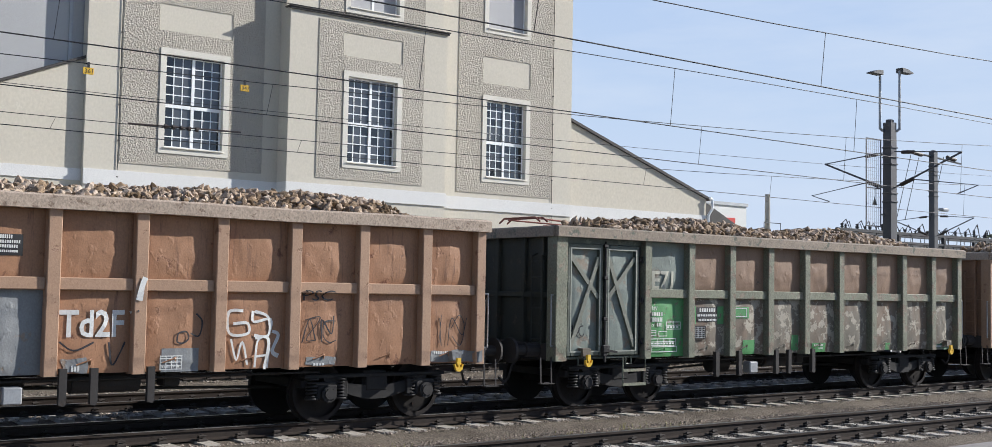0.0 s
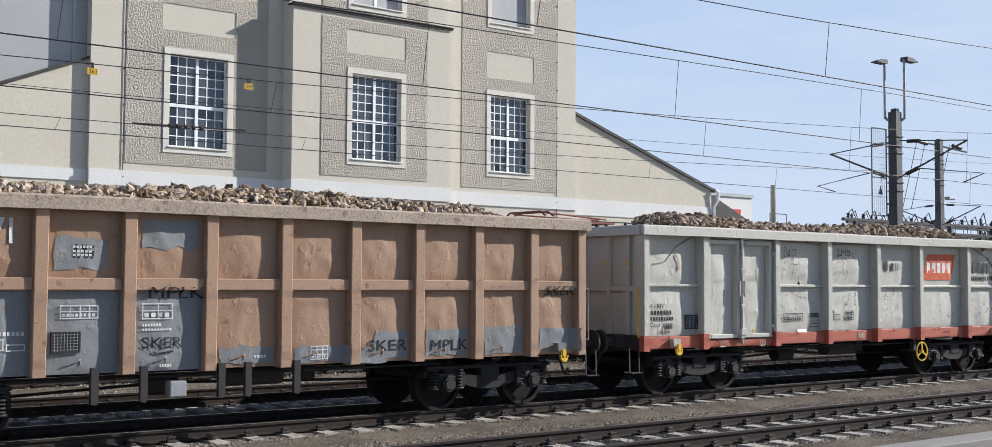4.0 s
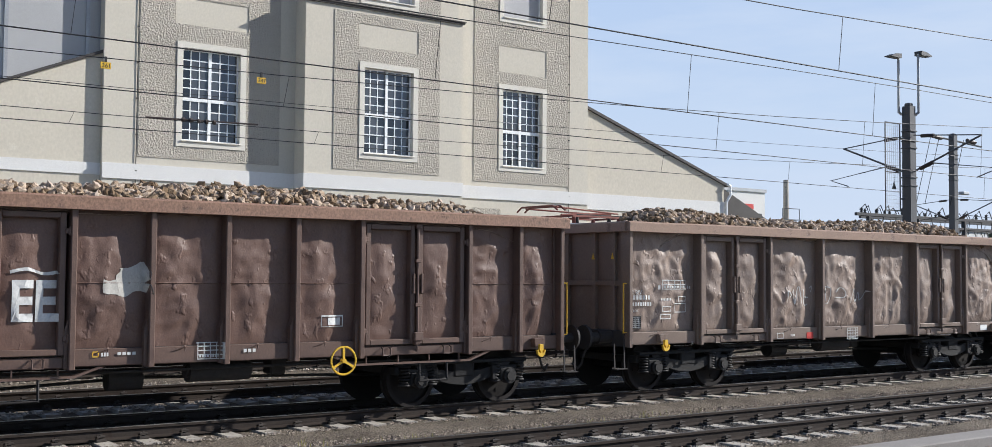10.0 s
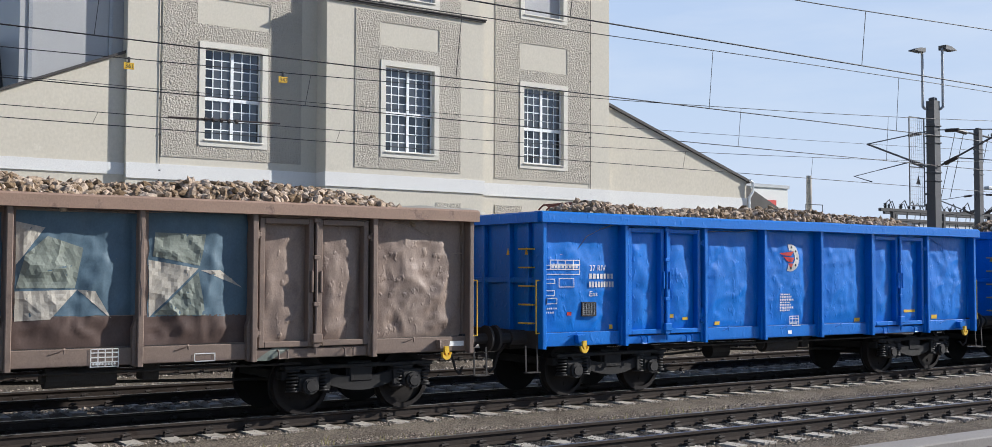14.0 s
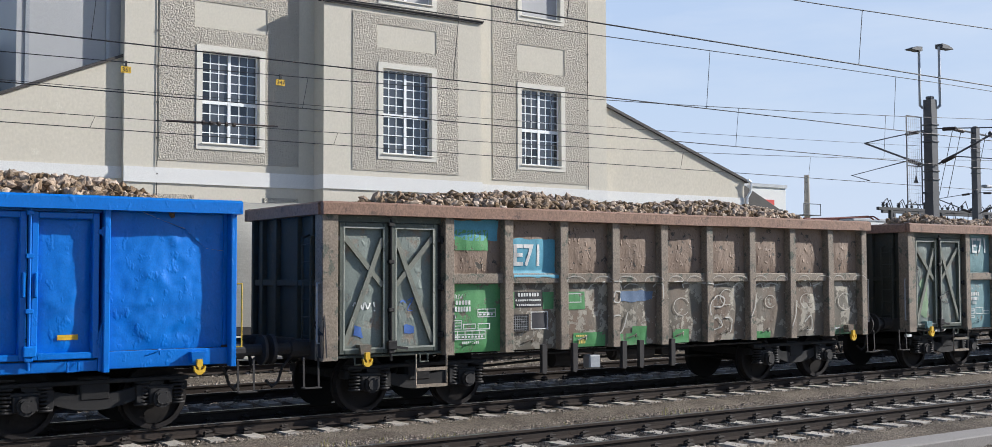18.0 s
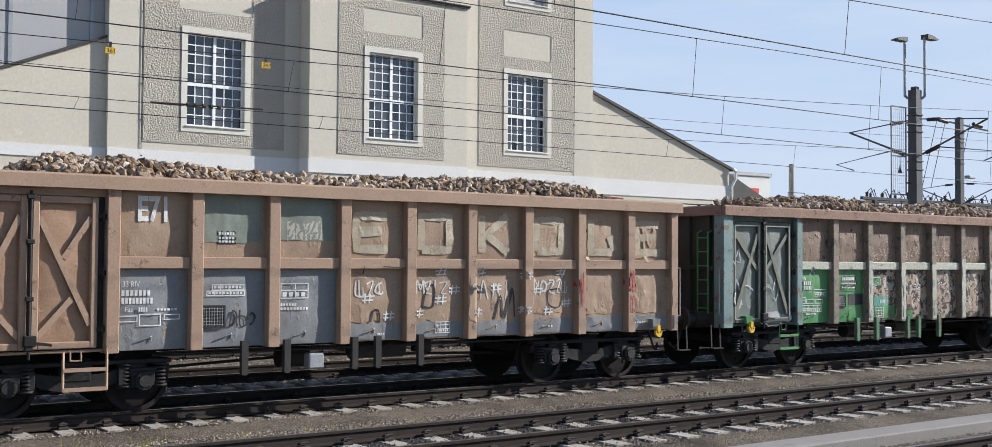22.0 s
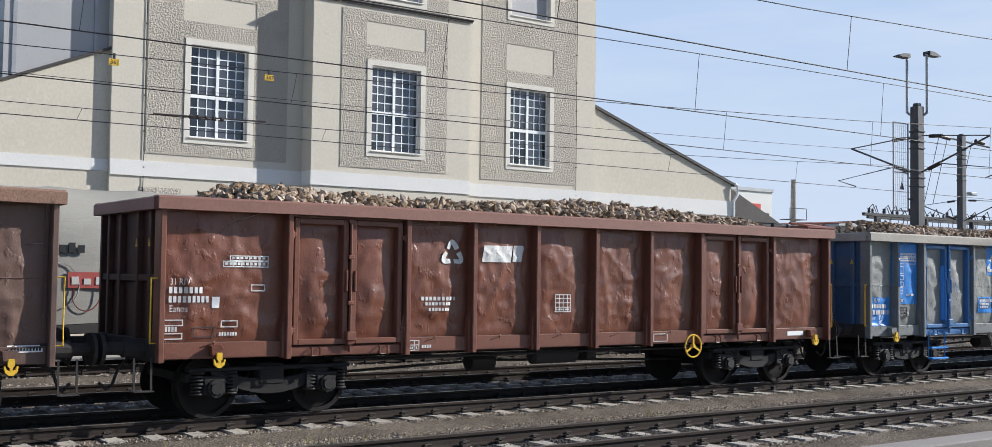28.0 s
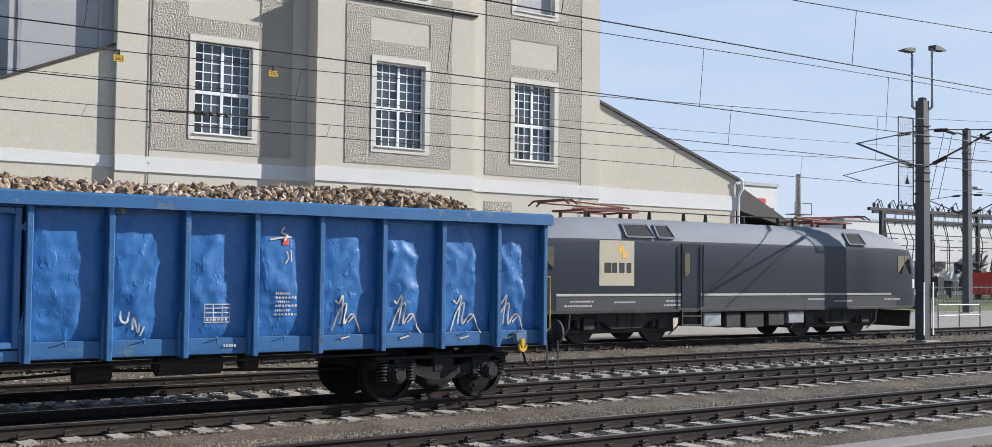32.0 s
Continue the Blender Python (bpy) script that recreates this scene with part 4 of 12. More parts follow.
        for y in (-0.875, 0.875):
            b = Shape()
            xa = x - sgn * 0.02
            b.cyl((xa, y, 1.06), (xa - sgn * 0.3, y, 1.06), 0.13, 12)
            b.cyl((xa - sgn * 0.28, y, 1.06), (xa - sgn * 0.58, y, 1.06), 0.09, 12)
            b.cyl((xa - sgn * 0.58, y, 1.06), (xa - sgn * 0.63, y, 1.06), 0.23, 18, 0.22)
            part("buffer", b, spec.get("buffer", M["under"]), w)
        c = Shape()
        c.beam((x, 0, 1.0), (x - sgn * 0.35, 0, 0.98), 0.08, 0.1)
        c.tube([(x - sgn * 0.35, 0, 0.98), (x - sgn * 0.55, 0.03, 0.8), (x - sgn * 0.6, 0, 0.95)], 0.03)
        part("coupling", c, M["under"], w)
        h = Shape()
        h.tube([(x - sgn * 0.05, -0.42, 0.92), (x - sgn * 0.22, -0.42, 0.75), (x - sgn * 0.3, -0.42, 0.52), (x - sgn * 0.38, -0.4, 0.45), (x - sgn * 0.48, -0.36, 0.55)], 0.022, 6)
        part("brake_hose", h, M["under"], w)
        # corner hand rail and step
        r = Shape()
        hx = x - sgn * 0.1
        zz0, zz1 = spec.get("grip", (1.15, 2.05))
        r.tube([(x + sgn * 0.04, -RIB_Y + 0.1, zz1), (hx, -RIB_Y + 0.06, zz1), (hx, -RIB_Y + 0.06, zz0), (x + sgn * 0.04, -RIB_Y + 0.1, zz0)], 0.011, 6)
        gm = spec.get("gripm", M["yellow"])
        part("grab_handle", r, gm, w, "yellow grab handle" if gm is M["yellow"] else "")
        st = Shape()
        for o in (0.06, 0.3):
            st.beam((x - sgn * o, -1.34, 0.95), (x - sgn * o, -1.36, 0.5), 0.03, 0.012)
        st.box(min(x - sgn * 0.04, x - sgn * 0.32), max(x - sgn * 0.04, x - sgn * 0.32), -1.44, -1.3, 0.485, 0.503, 0.004)
        part("corner_step", st, spec.get("step", M["under"]), w)
    if not fas:
        for y in (-0.95, -0.4):
            part("warning_triangle", Shape().prism([(y - 0.045, 2.5), (y + 0.045, 2.5), (y, 2.62)], -0.002, 0.004), M["yellow"], w, "yellow warning triangle")
    if spec.get("endsteps"):
        for k in range(5):
            part("end_step", Shape().box(-0.13, 0.02, -1.2, -0.88, 1.3 + k * 0.32, 1.325 + k * 0.32, 0.005), M["yellow"], w, "yellow end step")
    if spec.get("ladder"):
        ld = Shape()
        for y in (-1.0, -0.72):
            ld.tube([(-0.03, y, 1.15), (-0.03, y, 2.75), (0.09, y, 2.8)], 0.017)
        for k in range(6):
            ld.cyl((-0.03, -1.0, 1.25 + k * 0.28), (-0.03, -0.72, 1.25 + k * 0.28), 0.013, 6)
        part("end_ladder", ld, spec.get("ladderm", endm), w)
    # underframe
    u = Shape()
    u.box(0.1, L - 0.1, -0.3, 0.3, 0.82, 1.15, 0.01)
    for k in range(9):
        x = 0.7 + (L - 1.4) * k / 8
        u.box(x - 0.06, x + 0.06, -1.25, 1.25, bot + 0.06, 1.15)
    u.box(0.05, L - 0.05, -1.27, -1.2, bot + 0.04, 1.15)
    u.box(0.05, L - 0.05, 1.2, 1.27, bot + 0.04, 1.15)
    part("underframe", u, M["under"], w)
    # brake gear between the bogies
    t = Shape()
    cx = L / 2 + spec.get("tankx", 0.3)
    t.cyl((cx - 0.5, -0.75, 0.74), (cx + 0.45, -0.75, 0.74), 0.16, 14)
    t.cyl((cx - 0.54, -0.75, 0.74), (cx - 0.5, -0.75, 0.74), 0.1, 12)
    for x in (cx - 0.3, cx + 0.3):
        t.beam((x, -0.75, 0.85), (x, -0.75, 1.0), 0.04, 0.3)
    part("air_tank", t, spec.get("tank", M["under"]), w)
    b = Shape()
    b.cyl((cx - 1.5, -0.2, 0.62), (cx - 1.0, -0.2, 0.62), 0.16, 12)
    b.tube([(1.9, 0.1, 0.45), (cx - 1.0, 0.0, 0.62), (L - 1.9, 0.1, 0.45)], 0.025)
    b.tube([(2.9, -1.05, 0.8), (L - 2.9, -1.05, 0.8)], 0.018, 5)
    b.box(cx + 0.9, cx + 1.15, -0.6, -0.3, 0.62, 0.88, 0.02)
    part("brake_rigging", b, M["under"], w)
    if spec.get("wheelx"):
        bw = Shape()
        x = spec["wheelx"]
        yy, zz = -RIB_Y - 0.05, spec.get("wheelz", 0.86)
        bw.ring((x, yy, zz), (0, 1, 0), 0.21, 0.017, 28)
        for k in range(3):
            a = math.pi / 2 + k * 2.094
            bw.beam((x, yy, zz), (x + 0.21 * math.cos(a), yy, zz + 0.21 * math.sin(a)), 0.035, 0.02, (0, 1, 0))
        bw.cyl((x, yy - 0.03, zz), (x, yy + 0.05, zz), 0.035, 10)
        hw_ = part("hand_wheel", bw, M["yellow"], w, "yellow hand brake wheel")
        ax = Shape()
        ax.cyl((x, yy + 0.052, zz), (x, -0.95, zz), 0.02, 8)
        ax.box(x - 0.05, x + 0.05, -1.3, -1.2, zz - 0.02, zz + 0.25)
        part("brake_shaft", ax, M["under"], w)
    # towing hooks at both ends of the side
    for x in (0.7, L - 0.56) if fas else (0.87, L - 0.56):
        hk = Shape()
        yy = -RIB_Y - 0.02
        kx, kz, z0 = (0.58, 0.78, 0.77) if fas else (0.6, 0.76, 0.79)
        half = [(0.06, 0.28), (0.07, 0.16), (0.03, 0.13), (0.03, 0.08), (0.09, 0.1), (0.12, 0.16), (0.15, 0.15), (0.12, 0.05), (0.04, 0.0)]
        prof = [(x + a * kx, z0 + b * kz) for a, b in half] + [(x - a * kx, z0 + b * kz) for a, b in reversed(half)]
        hk.prism(prof, yy - 0.05, yy, "y")
        part("towing_hook", hk, M["yellow"], w, "yellow cast towing hook")
        hb = Shape()
        hb.prism([(x - 0.1, 1.1), (x + 0.1, 1.1), (x + 0.08, 0.95), (x - 0.08, 0.95)], yy + 0.02, -SHEET_Y + 0.05, "y")
        part("hook_bracket", hb, spec.get("hookm", sheet(0, 0)), w)
    # discharge levers and side step of the chip wagons
    if fas:
        for x in (4.13, 4.80, 5.93, 6.34, 7.12):
            lv = Shape()
            lv.prism([(x - 0.05, 0.98), (x + 0.05, 0.98), (x + 0.05, 0.52), (x + 0.02, 0.48), (x - 0.05, 0.5)], -RIB_Y - 0.02, -RIB_Y + 0.06, "y")
            part("discharge_lever", lv, spec.get("lever", M["under"]), w)
        bx = Shape().box(5.2, 5.45, -1.35, -1.15, 0.52, 0.75, 0.02)
        part("valve_box", bx, M["galv"], w)
        st = Shape()
        for x in (1.59, 2.16):
            st.beam((x, -RIB_Y, 0.92), (x, -RIB_Y, 0.4), 0.04, 0.02)
        for z in (0.42, 0.68):
            st.beam((1.59, -RIB_Y, z), (2.16, -RIB_Y, z), 0.04, 0.05)
        part("side_step", st, spec.get("stepm", ribm(1) if callable(ribm) else ribm), w)
    # bogies and wheels
    wheels = []
    piv = spec.get("pivot", 1.87)
    for c in (piv, L - piv):
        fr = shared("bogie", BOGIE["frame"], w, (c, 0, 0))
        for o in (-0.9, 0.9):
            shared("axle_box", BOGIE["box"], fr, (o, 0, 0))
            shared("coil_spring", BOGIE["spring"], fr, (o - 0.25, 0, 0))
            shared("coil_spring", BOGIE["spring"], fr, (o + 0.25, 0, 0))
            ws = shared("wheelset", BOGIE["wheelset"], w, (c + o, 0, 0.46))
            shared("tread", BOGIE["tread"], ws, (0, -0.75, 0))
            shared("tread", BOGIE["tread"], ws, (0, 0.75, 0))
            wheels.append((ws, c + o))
    # the heap of beets lies loose in the wagon
    me = LOADS[spec["load"]]
    ld = new("sugar_beet_heap", me)
    ld.matrix_basis = Matrix.Translation((spec["u"], TRACK_B, top))
    tagged(ld, "heap of earthy brown sugar beets loaded in an open wagon", "sugar beets", "beet loads", "stuff")
    SIDES.append((w, side))
    TRAIN.append((w, ld, spec["u"], wheels, top))
    if "marks" in spec:
        spec["marks"](w, side)
    return w


def door(spec, w, side, i, a, b, zb, zt):
    """A double-leaf side door between two ribs."""
    fas = spec["kind"] == "fas"
    m, fm = spec["doorsheet"], spec["doorframe"]
    z0, z1 = (zb + 0.06, zt - 0.14) if fas else (zb - 0.06, zt - 0.07)
    cx = (a + b) / 2
    # sill below the door
    part("door_sill", Shape().box(a, b, -SHEET_Y - 0.05, -SHEET_Y + 0.12, spec.get("bot", 0.88) + 0.02, z0 - 0.02, 0.012), spec.get("doorsill", fm), w)
    side.flat(a, b, spec.get("bot", 0.88), z0 - 0.02, SHEET_Y + 0.05)
    part("door_lintel", Shape().box(a, b, -SHEET_Y - 0.03, -SHEET_Y + 0.12, z1 + 0.01, zt - 0.005), fm, w)
    for x0, x1, hinge in ((a + (0.1 if fas else 0.045), cx - 0.03, a + (0.04 if fas else 0.01)), (cx + 0.03, b - (0.1 if fas else 0.045), b - (0.04 if fas else 0.01))):
        t = 0.09 if fas else 0.085
        leaf = part("door_leaf", side.sheet(x0 + t - 0.01, x1 - t + 0.01, z0 + t - 0.01, z1 - t + 0.01, SHEET_Y - spec.get("sink", 0.0), 12, 30), m, w, "", True)
        fr = Shape()
        y0, y1 = -SHEET_Y - 0.085, -SHEET_Y + 0.08
        fr.box(x0, x0 + t, y0, y1, z0, z1, 0.01)
        fr.box(x1 - t, x1, y0, y1, z0, z1, 0.01)
        fr.box(x0 + t, x1 - t, y0, y1, z0, z0 + t, 0.01)
        fr.box(x0 + t, x1 - t, y0, y1, z1 - t, z1, 0.01)
        part("door_frame", fr, fm, leaf)
        if "edgem" in spec:
            ed, e = Shape(), 0.026
            ya, yb = y0 - 0.005, y0 + 0.02
            xi, xj, zi, zj = x0 + t - e, x1 - t + e, z0 + t - e, z1 - t + e
            ed.box(xi, xi + e, ya, yb, zi, zj).box(xj - e, xj, ya, yb, zi, zj)
            ed.box(xi + e - 0.002, xj - e + 0.002, ya + 0.001, yb, zi, zi + e).box(xi + e - 0.002, xj - e + 0.002, ya + 0.001, yb, zj - e, zj)
            part("frame_edge", ed, spec["edgem"], leaf, "worn pale edge of the door frame")
        side.flat(x0, x0 + t, z0, z1, SHEET_Y + 0.085)
        side.flat(x1 - t, x1, z0, z1, SHEET_Y + 0.085)
        if fas:
            d = 1 if x0 < cx - 0.3 else -1
            xa, xb = (x0 + t, x1 - t) if d > 0 else (x1 - t, x0 + t)
            zlo, zhi = z0 + t, z1 - t
            at = lambda u, v: (xa + (xb - xa) * u, zlo + (zhi - zlo) * v)
            for k, (p0, p1) in enumerate(spec.get("braces", (((0.0, 0.12), (1.0, 0.9)), ((0.0, 0.9), (0.53, 0.6)), ((0.36, 0.31), (1.0, 0.04))))):
                p0, p1 = at(*p0), at(*p1)
                dv = Vector((p1[0] - p0[0], p1[1] - p0[1])).normalized()
                nv = Vector((-dv.y, dv.x)) * 0.04
                part("brace", Shape().prism([(p0[0] + nv.x, p0[1] + nv.y), (p0[0] - nv.x, p0[1] - nv.y), (p1[0] - nv.x, p1[1] - nv.y), (p1[0] + nv.x, p1[1] + nv.y)], -SHEET_Y - 0.072 + 0.006 * k, -SHEET_Y + 0.01, "y"), spec.get("bracem", fm), leaf)
        for z in (z0 + 0.25, (z0 + z1) / 2, z1 - 0.25) if fas else (z0 + 0.22, z1 - 0.25):
            hg = Shape()
            hg.box(hinge - 0.06, hinge + 0.06, y0 - 0.02, y0 + 0.05, z - 0.035, z + 0.035, 0.008)
            hg.cyl((hinge, y0 - 0.025, z - 0.06), (hinge, y0 - 0.025, z + 0.06), 0.018, 8)
            part("hinge", hg, spec.get("hingem", M["spring"] if fas else fm), leaf)
        if not fas:
            hd = Shape()
            xx = x1 - 0.16 if x0 < cx - 0.3 else x0 + 0.16
            zz = z0 + (z1 - z0) * 0.42
            hd.box(xx + (0.1 if x0 < cx - 0.3 else -0.13), xx + (0.14 if x0 < cx - 0.3 else -0.09), y0 - 0.05, y0 - 0.005, zz, zz + 0.33, 0.012)
            part("door_grip", hd, spec.get("gripcol", fm), leaf)
    if fas:
        # near-black strips set in the door gaps as their shade
        gap = Shape().box(a, a + 0.098, -SHEET_Y - 0.01, -SHEET_Y + 0.02, z0, z1).box(b - 0.098, b, -SHEET_Y - 0.01, -SHEET_Y + 0.02, z0, z1).box(cx - 0.029, cx + 0.029, -SHEET_Y - 0.01, -SHEET_Y + 0.02, z0, z1)
        part("door_seal", gap, M["under"], w)
    if not fas and spec.get("truss"):
        bt = spec.get("bot", 0.88)
        part("door_strip", Shape().prism([(a - 0.5, bt + 0.02), (a - 0.1, bt - 0.12), (b + 0.1, bt - 0.12), (b + 0.5, bt + 0.02), (b + 0.42, bt + 0.02), (b + 0.08, bt - 0.09), (a - 0.08, bt - 0.09), (a - 0.42, bt + 0.02)], -SHEET_Y - 0.06, -SHEET_Y + 0.02, "y"), fm, w)
        for k in range(4):
            x = a + 0.1 + (b - a - 0.2) * k / 3
            part("strip_web", Shape().box(x - 0.01, x + 0.01, -SHEET_Y - 0.03, -SHEET_Y + 0.0, bt - 0.09, bt + 0.03), fm, w)
        part("loop_step", Shape().tube([(cx + 0.1, -SHEET_Y - 0.03, bt - 0.12), (cx + 0.1, -SHEET_Y - 0.05, bt - 0.4), (cx + 0.62, -SHEET_Y - 0.05, bt - 0.4), (cx + 0.62, -SHEET_Y - 0.03, bt - 0.12)], 0.018, 6), M["spring"], w)
    lk = Shape()
    y = -SHEET_Y - 0.115
    lk.cyl((cx, y, z0 - 0.12), (cx, y, z1 + 0.06), 0.022, 8)
    for z in (z0 + 0.02, z0 + (z1 - z0) * 0.33, z0 + (z1 - z0) * 0.7, z1 - 0.02):
        lk.box(cx - 0.05, cx + 0.05, y - 0.03, y + 0.035, z - 0.03, z + 0.03, 0.008)
    lk.beam((cx, y - 0.03, z0 + 0.1), (cx + 0.28, y - 0.035, z0 + 0.06), 0.02, 0.04)
    lk.box(cx - 0.07, cx + 0.09, y - 0.05, y + 0.03, z0 + 0.05, z0 + 0.19, 0.012)
    part("lock_bar", lk, spec.get("lockm", M["spring"] if fas else fm), w)
    for x in (a + 0.35, b - 0.45):
        part("door_handle", Shape().tube([(x, -SHEET_Y - 0.06, z0 - 0.04), (x, -SHEET_Y - 0.11, z0 - 0.06), (x, -SHEET_Y - 0.11, z0 - 0.16), (x + 0.14, -SHEET_Y - 0.11, z0 - 0.16), (x + 0.14, -SHEET_Y - 0.11, z0 - 0.06), (x + 0.14, -SHEET_Y - 0.06, z0 - 0.04)], 0.012, 6), fm, w)


LOADS = [
    beet_load("beet_heap_a", 1, 12.7, (0.7, 12.3, 0.4, 0.75, 0.03)),
    beet_load("beet_heap_b", 2, 12.7, (0.9, 12.35, 2.0, 1.3, 0.05)),
    beet_load("beet_heap_c", 3, 12.7, (0.8, 12.1, 1.0, 0.95, 0.02)),
    beet_load("beet_heap_d", 4, 14.4, (0.7, 13.9, 0.8, 0.8, 0.03)),
]
# ---- wagons in order from the leading one ----
FAS = [0, 2.23] + [2.23 + 1.178 * k for k in range(1, 10)]
EA_NARROW = [0, 1.2, 2.3, 4.33, 5.4, 6.5, 7.6, 8.7, 10.73, 11.78, 12.73]
EA_WIDE = [0, 1.9, 3.9, 5.55, 7.25, 8.9, 10.87, 12.7]
P = {}


def paints():
    brown, rust = (0.125, 0.075, 0.058), (0.2, 0.1, 0.06)
    P["brown"] = material("brown_wagon_paint", brown, 0.5, var=0.2, coarse=0.9, second=(0.2, 0.12, 0.09), cover=0.28, patch=2.6, edge=0.2, streak=(0.06, 0.04, 0.033), streak_cover=0.28, dents=0.5)
    P["brownrib"] = material("brown_rib_paint", (0.11, 0.07, 0.055), 0.5, var=0.2)
    P["rustrim"] = material("rusty_rim", (0.22, 0.13, 0.09), 0.65, var=0.2, second=(0.12, 0.075, 0.055), cover=0.34, patch=5, edge=0.08, speck=0.3)
    P["fade"] = material("faded_brown_paint", (0.215, 0.158, 0.126), 0.55, var=0.18, coarse=0.8, second=(0.135, 0.092, 0.074), cover=0.34, patch=2.4, edge=0.18, dirt=(0.26, 0.2, 0.165), dirt_cover=0.32, dents=0.6)
    P["faderib"] = material("faded_brown_rib", (0.165, 0.12, 0.095), 0.55, var=0.2, second=(0.22, 0.16, 0.12), cover=0.25)
    P["faderim"] = material("pale_brown_rim", (0.25, 0.165, 0.12), 0.6, var=0.18, second=(0.16, 0.1, 0.075), cover=0.3)
    P["red"] = material("oxide_red_paint", (0.14, 0.05, 0.029), 0.36, var=0.24, coarse=0.9, second=(0.23, 0.088, 0.042), cover=0.36, edge=0.26, patch=1.7, streak=(0.058, 0.034, 0.027), streak_cover=0.4, spec=0.45, dents=0.45)
    P["redrib"] = material("oxide_red_rib", (0.145, 0.058, 0.038), 0.45, var=0.22, second=(0.085, 0.045, 0.034), cover=0.3, patch=3.0, edge=0.15)
    P["redrim"] = material("dull_red_rim", (0.2, 0.1, 0.076), 0.55, var=0.15, second=(0.3, 0.22, 0.18), cover=0.15)
    P["vtg"] = material("rusty_red_paint", (0.2, 0.08, 0.05), 0.5, var=0.22, coarse=0.8, second=(0.26, 0.15, 0.095), cover=0.3, edge=0.15, patch=2.2, dirt=(0.16, 0.1, 0.055), dirt_cover=0.25, dents=0.4)
    P["vtgrib"] = material("rusty_red_rib", (0.15, 0.085, 0.06), 0.55, var=0.2)
    P["orange"] = material("orange_brown_paint", (0.285, 0.15, 0.083), 0.6, var=0.16, coarse=0.8, second=(0.13, 0.055, 0.034), cover=0.26, patch=3.4, edge=0.08, streak=(0.09, 0.042, 0.03), streak_cover=0.46, dents=0.3)
    P["orange2"] = material("dusty_orange_paint", (0.29, 0.18, 0.115), 0.6, var=0.14, coarse=0.8, second=(0.19, 0.105, 0.07), cover=0.25, patch=3.0, edge=0.12, dents=0.3)
    P["tan"] = material("tan_dusty_paint", (0.29, 0.205, 0.14), 0.65, var=0.15, second=(0.2, 0.135, 0.095), cover=0.3, patch=3.0, edge=0.12, dents=0.3)
    P["tanrib"] = material("tan_rib", (0.31, 0.21, 0.145), 0.65, var=0.14, second=(0.2, 0.125, 0.085), cover=0.28, patch=5, edge=0.08)
    P["orangerib"] = material("orange_rib", (0.32, 0.205, 0.135), 0.6, var=0.14, second=(0.2, 0.11, 0.07), cover=0.28, patch=5, edge=0.08)
    P["stone"] = material("dusty_concrete_rim", (0.32, 0.255, 0.2), 0.75, var=0.18, second=(0.19, 0.135, 0.1), cover=0.34, patch=7, edge=0.06, speck=0.3)
    P["slate"] = material("blue_grey_paint", (0.185, 0.192, 0.195), 0.6, var=0.14, second=(0.22, 0.175, 0.135), cover=0.26, patch=4, edge=0.06, dents=0.3)
    P["greygreen"] = material("weathered_green_frame", (0.155, 0.16, 0.115), 0.6, var=0.22, second=(0.19, 0.15, 0.11), cover=0.42, patch=4.0, edge=0.07, streak=(0.06, 0.065, 0.05), streak_cover=0.25, speck=0.3)
    P["darkframe"] = material("dark_green_door_frame", (0.075, 0.085, 0.068), 0.55, var=0.25, second=(0.16, 0.17, 0.13), cover=0.3, patch=5, edge=0.06)
    P["paleedge"] = material("worn_pale_green_edge", (0.26, 0.27, 0.23), 0.55, var=0.2, second=(0.13, 0.13, 0.1), cover=0.3, patch=6, edge=0.06)
    P["braceframe"] = material("grey_green_brace", (0.15, 0.155, 0.125), 0.6, var=0.2, second=(0.21, 0.2, 0.165), cover=0.3, patch=6, edge=0.06)
    P["ochre"] = material("dusty_ochre_panel", (0.2, 0.128, 0.085), 0.6, var=0.16, coarse=0.9, second=(0.1, 0.078, 0.058), cover=0.14, patch=6.0, edge=0.03, streak=(0.14, 0.085, 0.055), streak_cover=0.25, bump_scale=22, dents=0.35)
    P["mudbrown"] = material("peeling_brown_panel", (0.2, 0.142, 0.103), 0.65, var=0.22, second=(0.06, 0.053, 0.042), cover=0.3, patch=6.0, edge=0.02, streak=(0.24, 0.165, 0.12), streak_cover=0.24, bump=0.3, bump_scale=22, dents=1.0, dent_scale=13.0)
    P["peel"] = material("peeling_green_panel", (0.13, 0.115, 0.09), 0.65, var=0.22, coarse=1.0, second=(0.31, 0.28, 0.225), cover=0.42, patch=4.0, edge=0.02, dirt=(0.17, 0.11, 0.075), dirt_cover=0.3, dents=0.35)
    P["green"] = material("bright_green_paint", (0.075, 0.235, 0.085), 0.5, var=0.15, second=(0.13, 0.115, 0.085), cover=0.34, patch=5, edge=0.05)
    P["darkgreen"] = material("dull_green_paint", (0.08, 0.16, 0.09), 0.55, var=0.2, second=(0.13, 0.11, 0.085), cover=0.4, patch=4, edge=0.06)
    P["doorgreen"] = material("grey_green_door", (0.155, 0.18, 0.16), 0.6, var=0.2, second=(0.2, 0.16, 0.12), cover=0.4, patch=3.0, edge=0.1, dents=0.35)
    P["brownframe"] = material("brown_weathered_frame", (0.205, 0.165, 0.125), 0.65, var=0.22, second=(0.1, 0.105, 0.08), cover=0.38, patch=5, edge=0.06, speck=0.3)
    P["teal"] = material("pale_teal_paint", (0.14, 0.245, 0.255), 0.55, var=0.14, second=(0.15, 0.115, 0.09), cover=0.26, patch=4, edge=0.06, dents=0.3)
    P["tealframe"] = material("grey_teal_frame", (0.17, 0.2, 0.18), 0.6, var=0.2, second=(0.22, 0.15, 0.1), cover=0.3, patch=3)
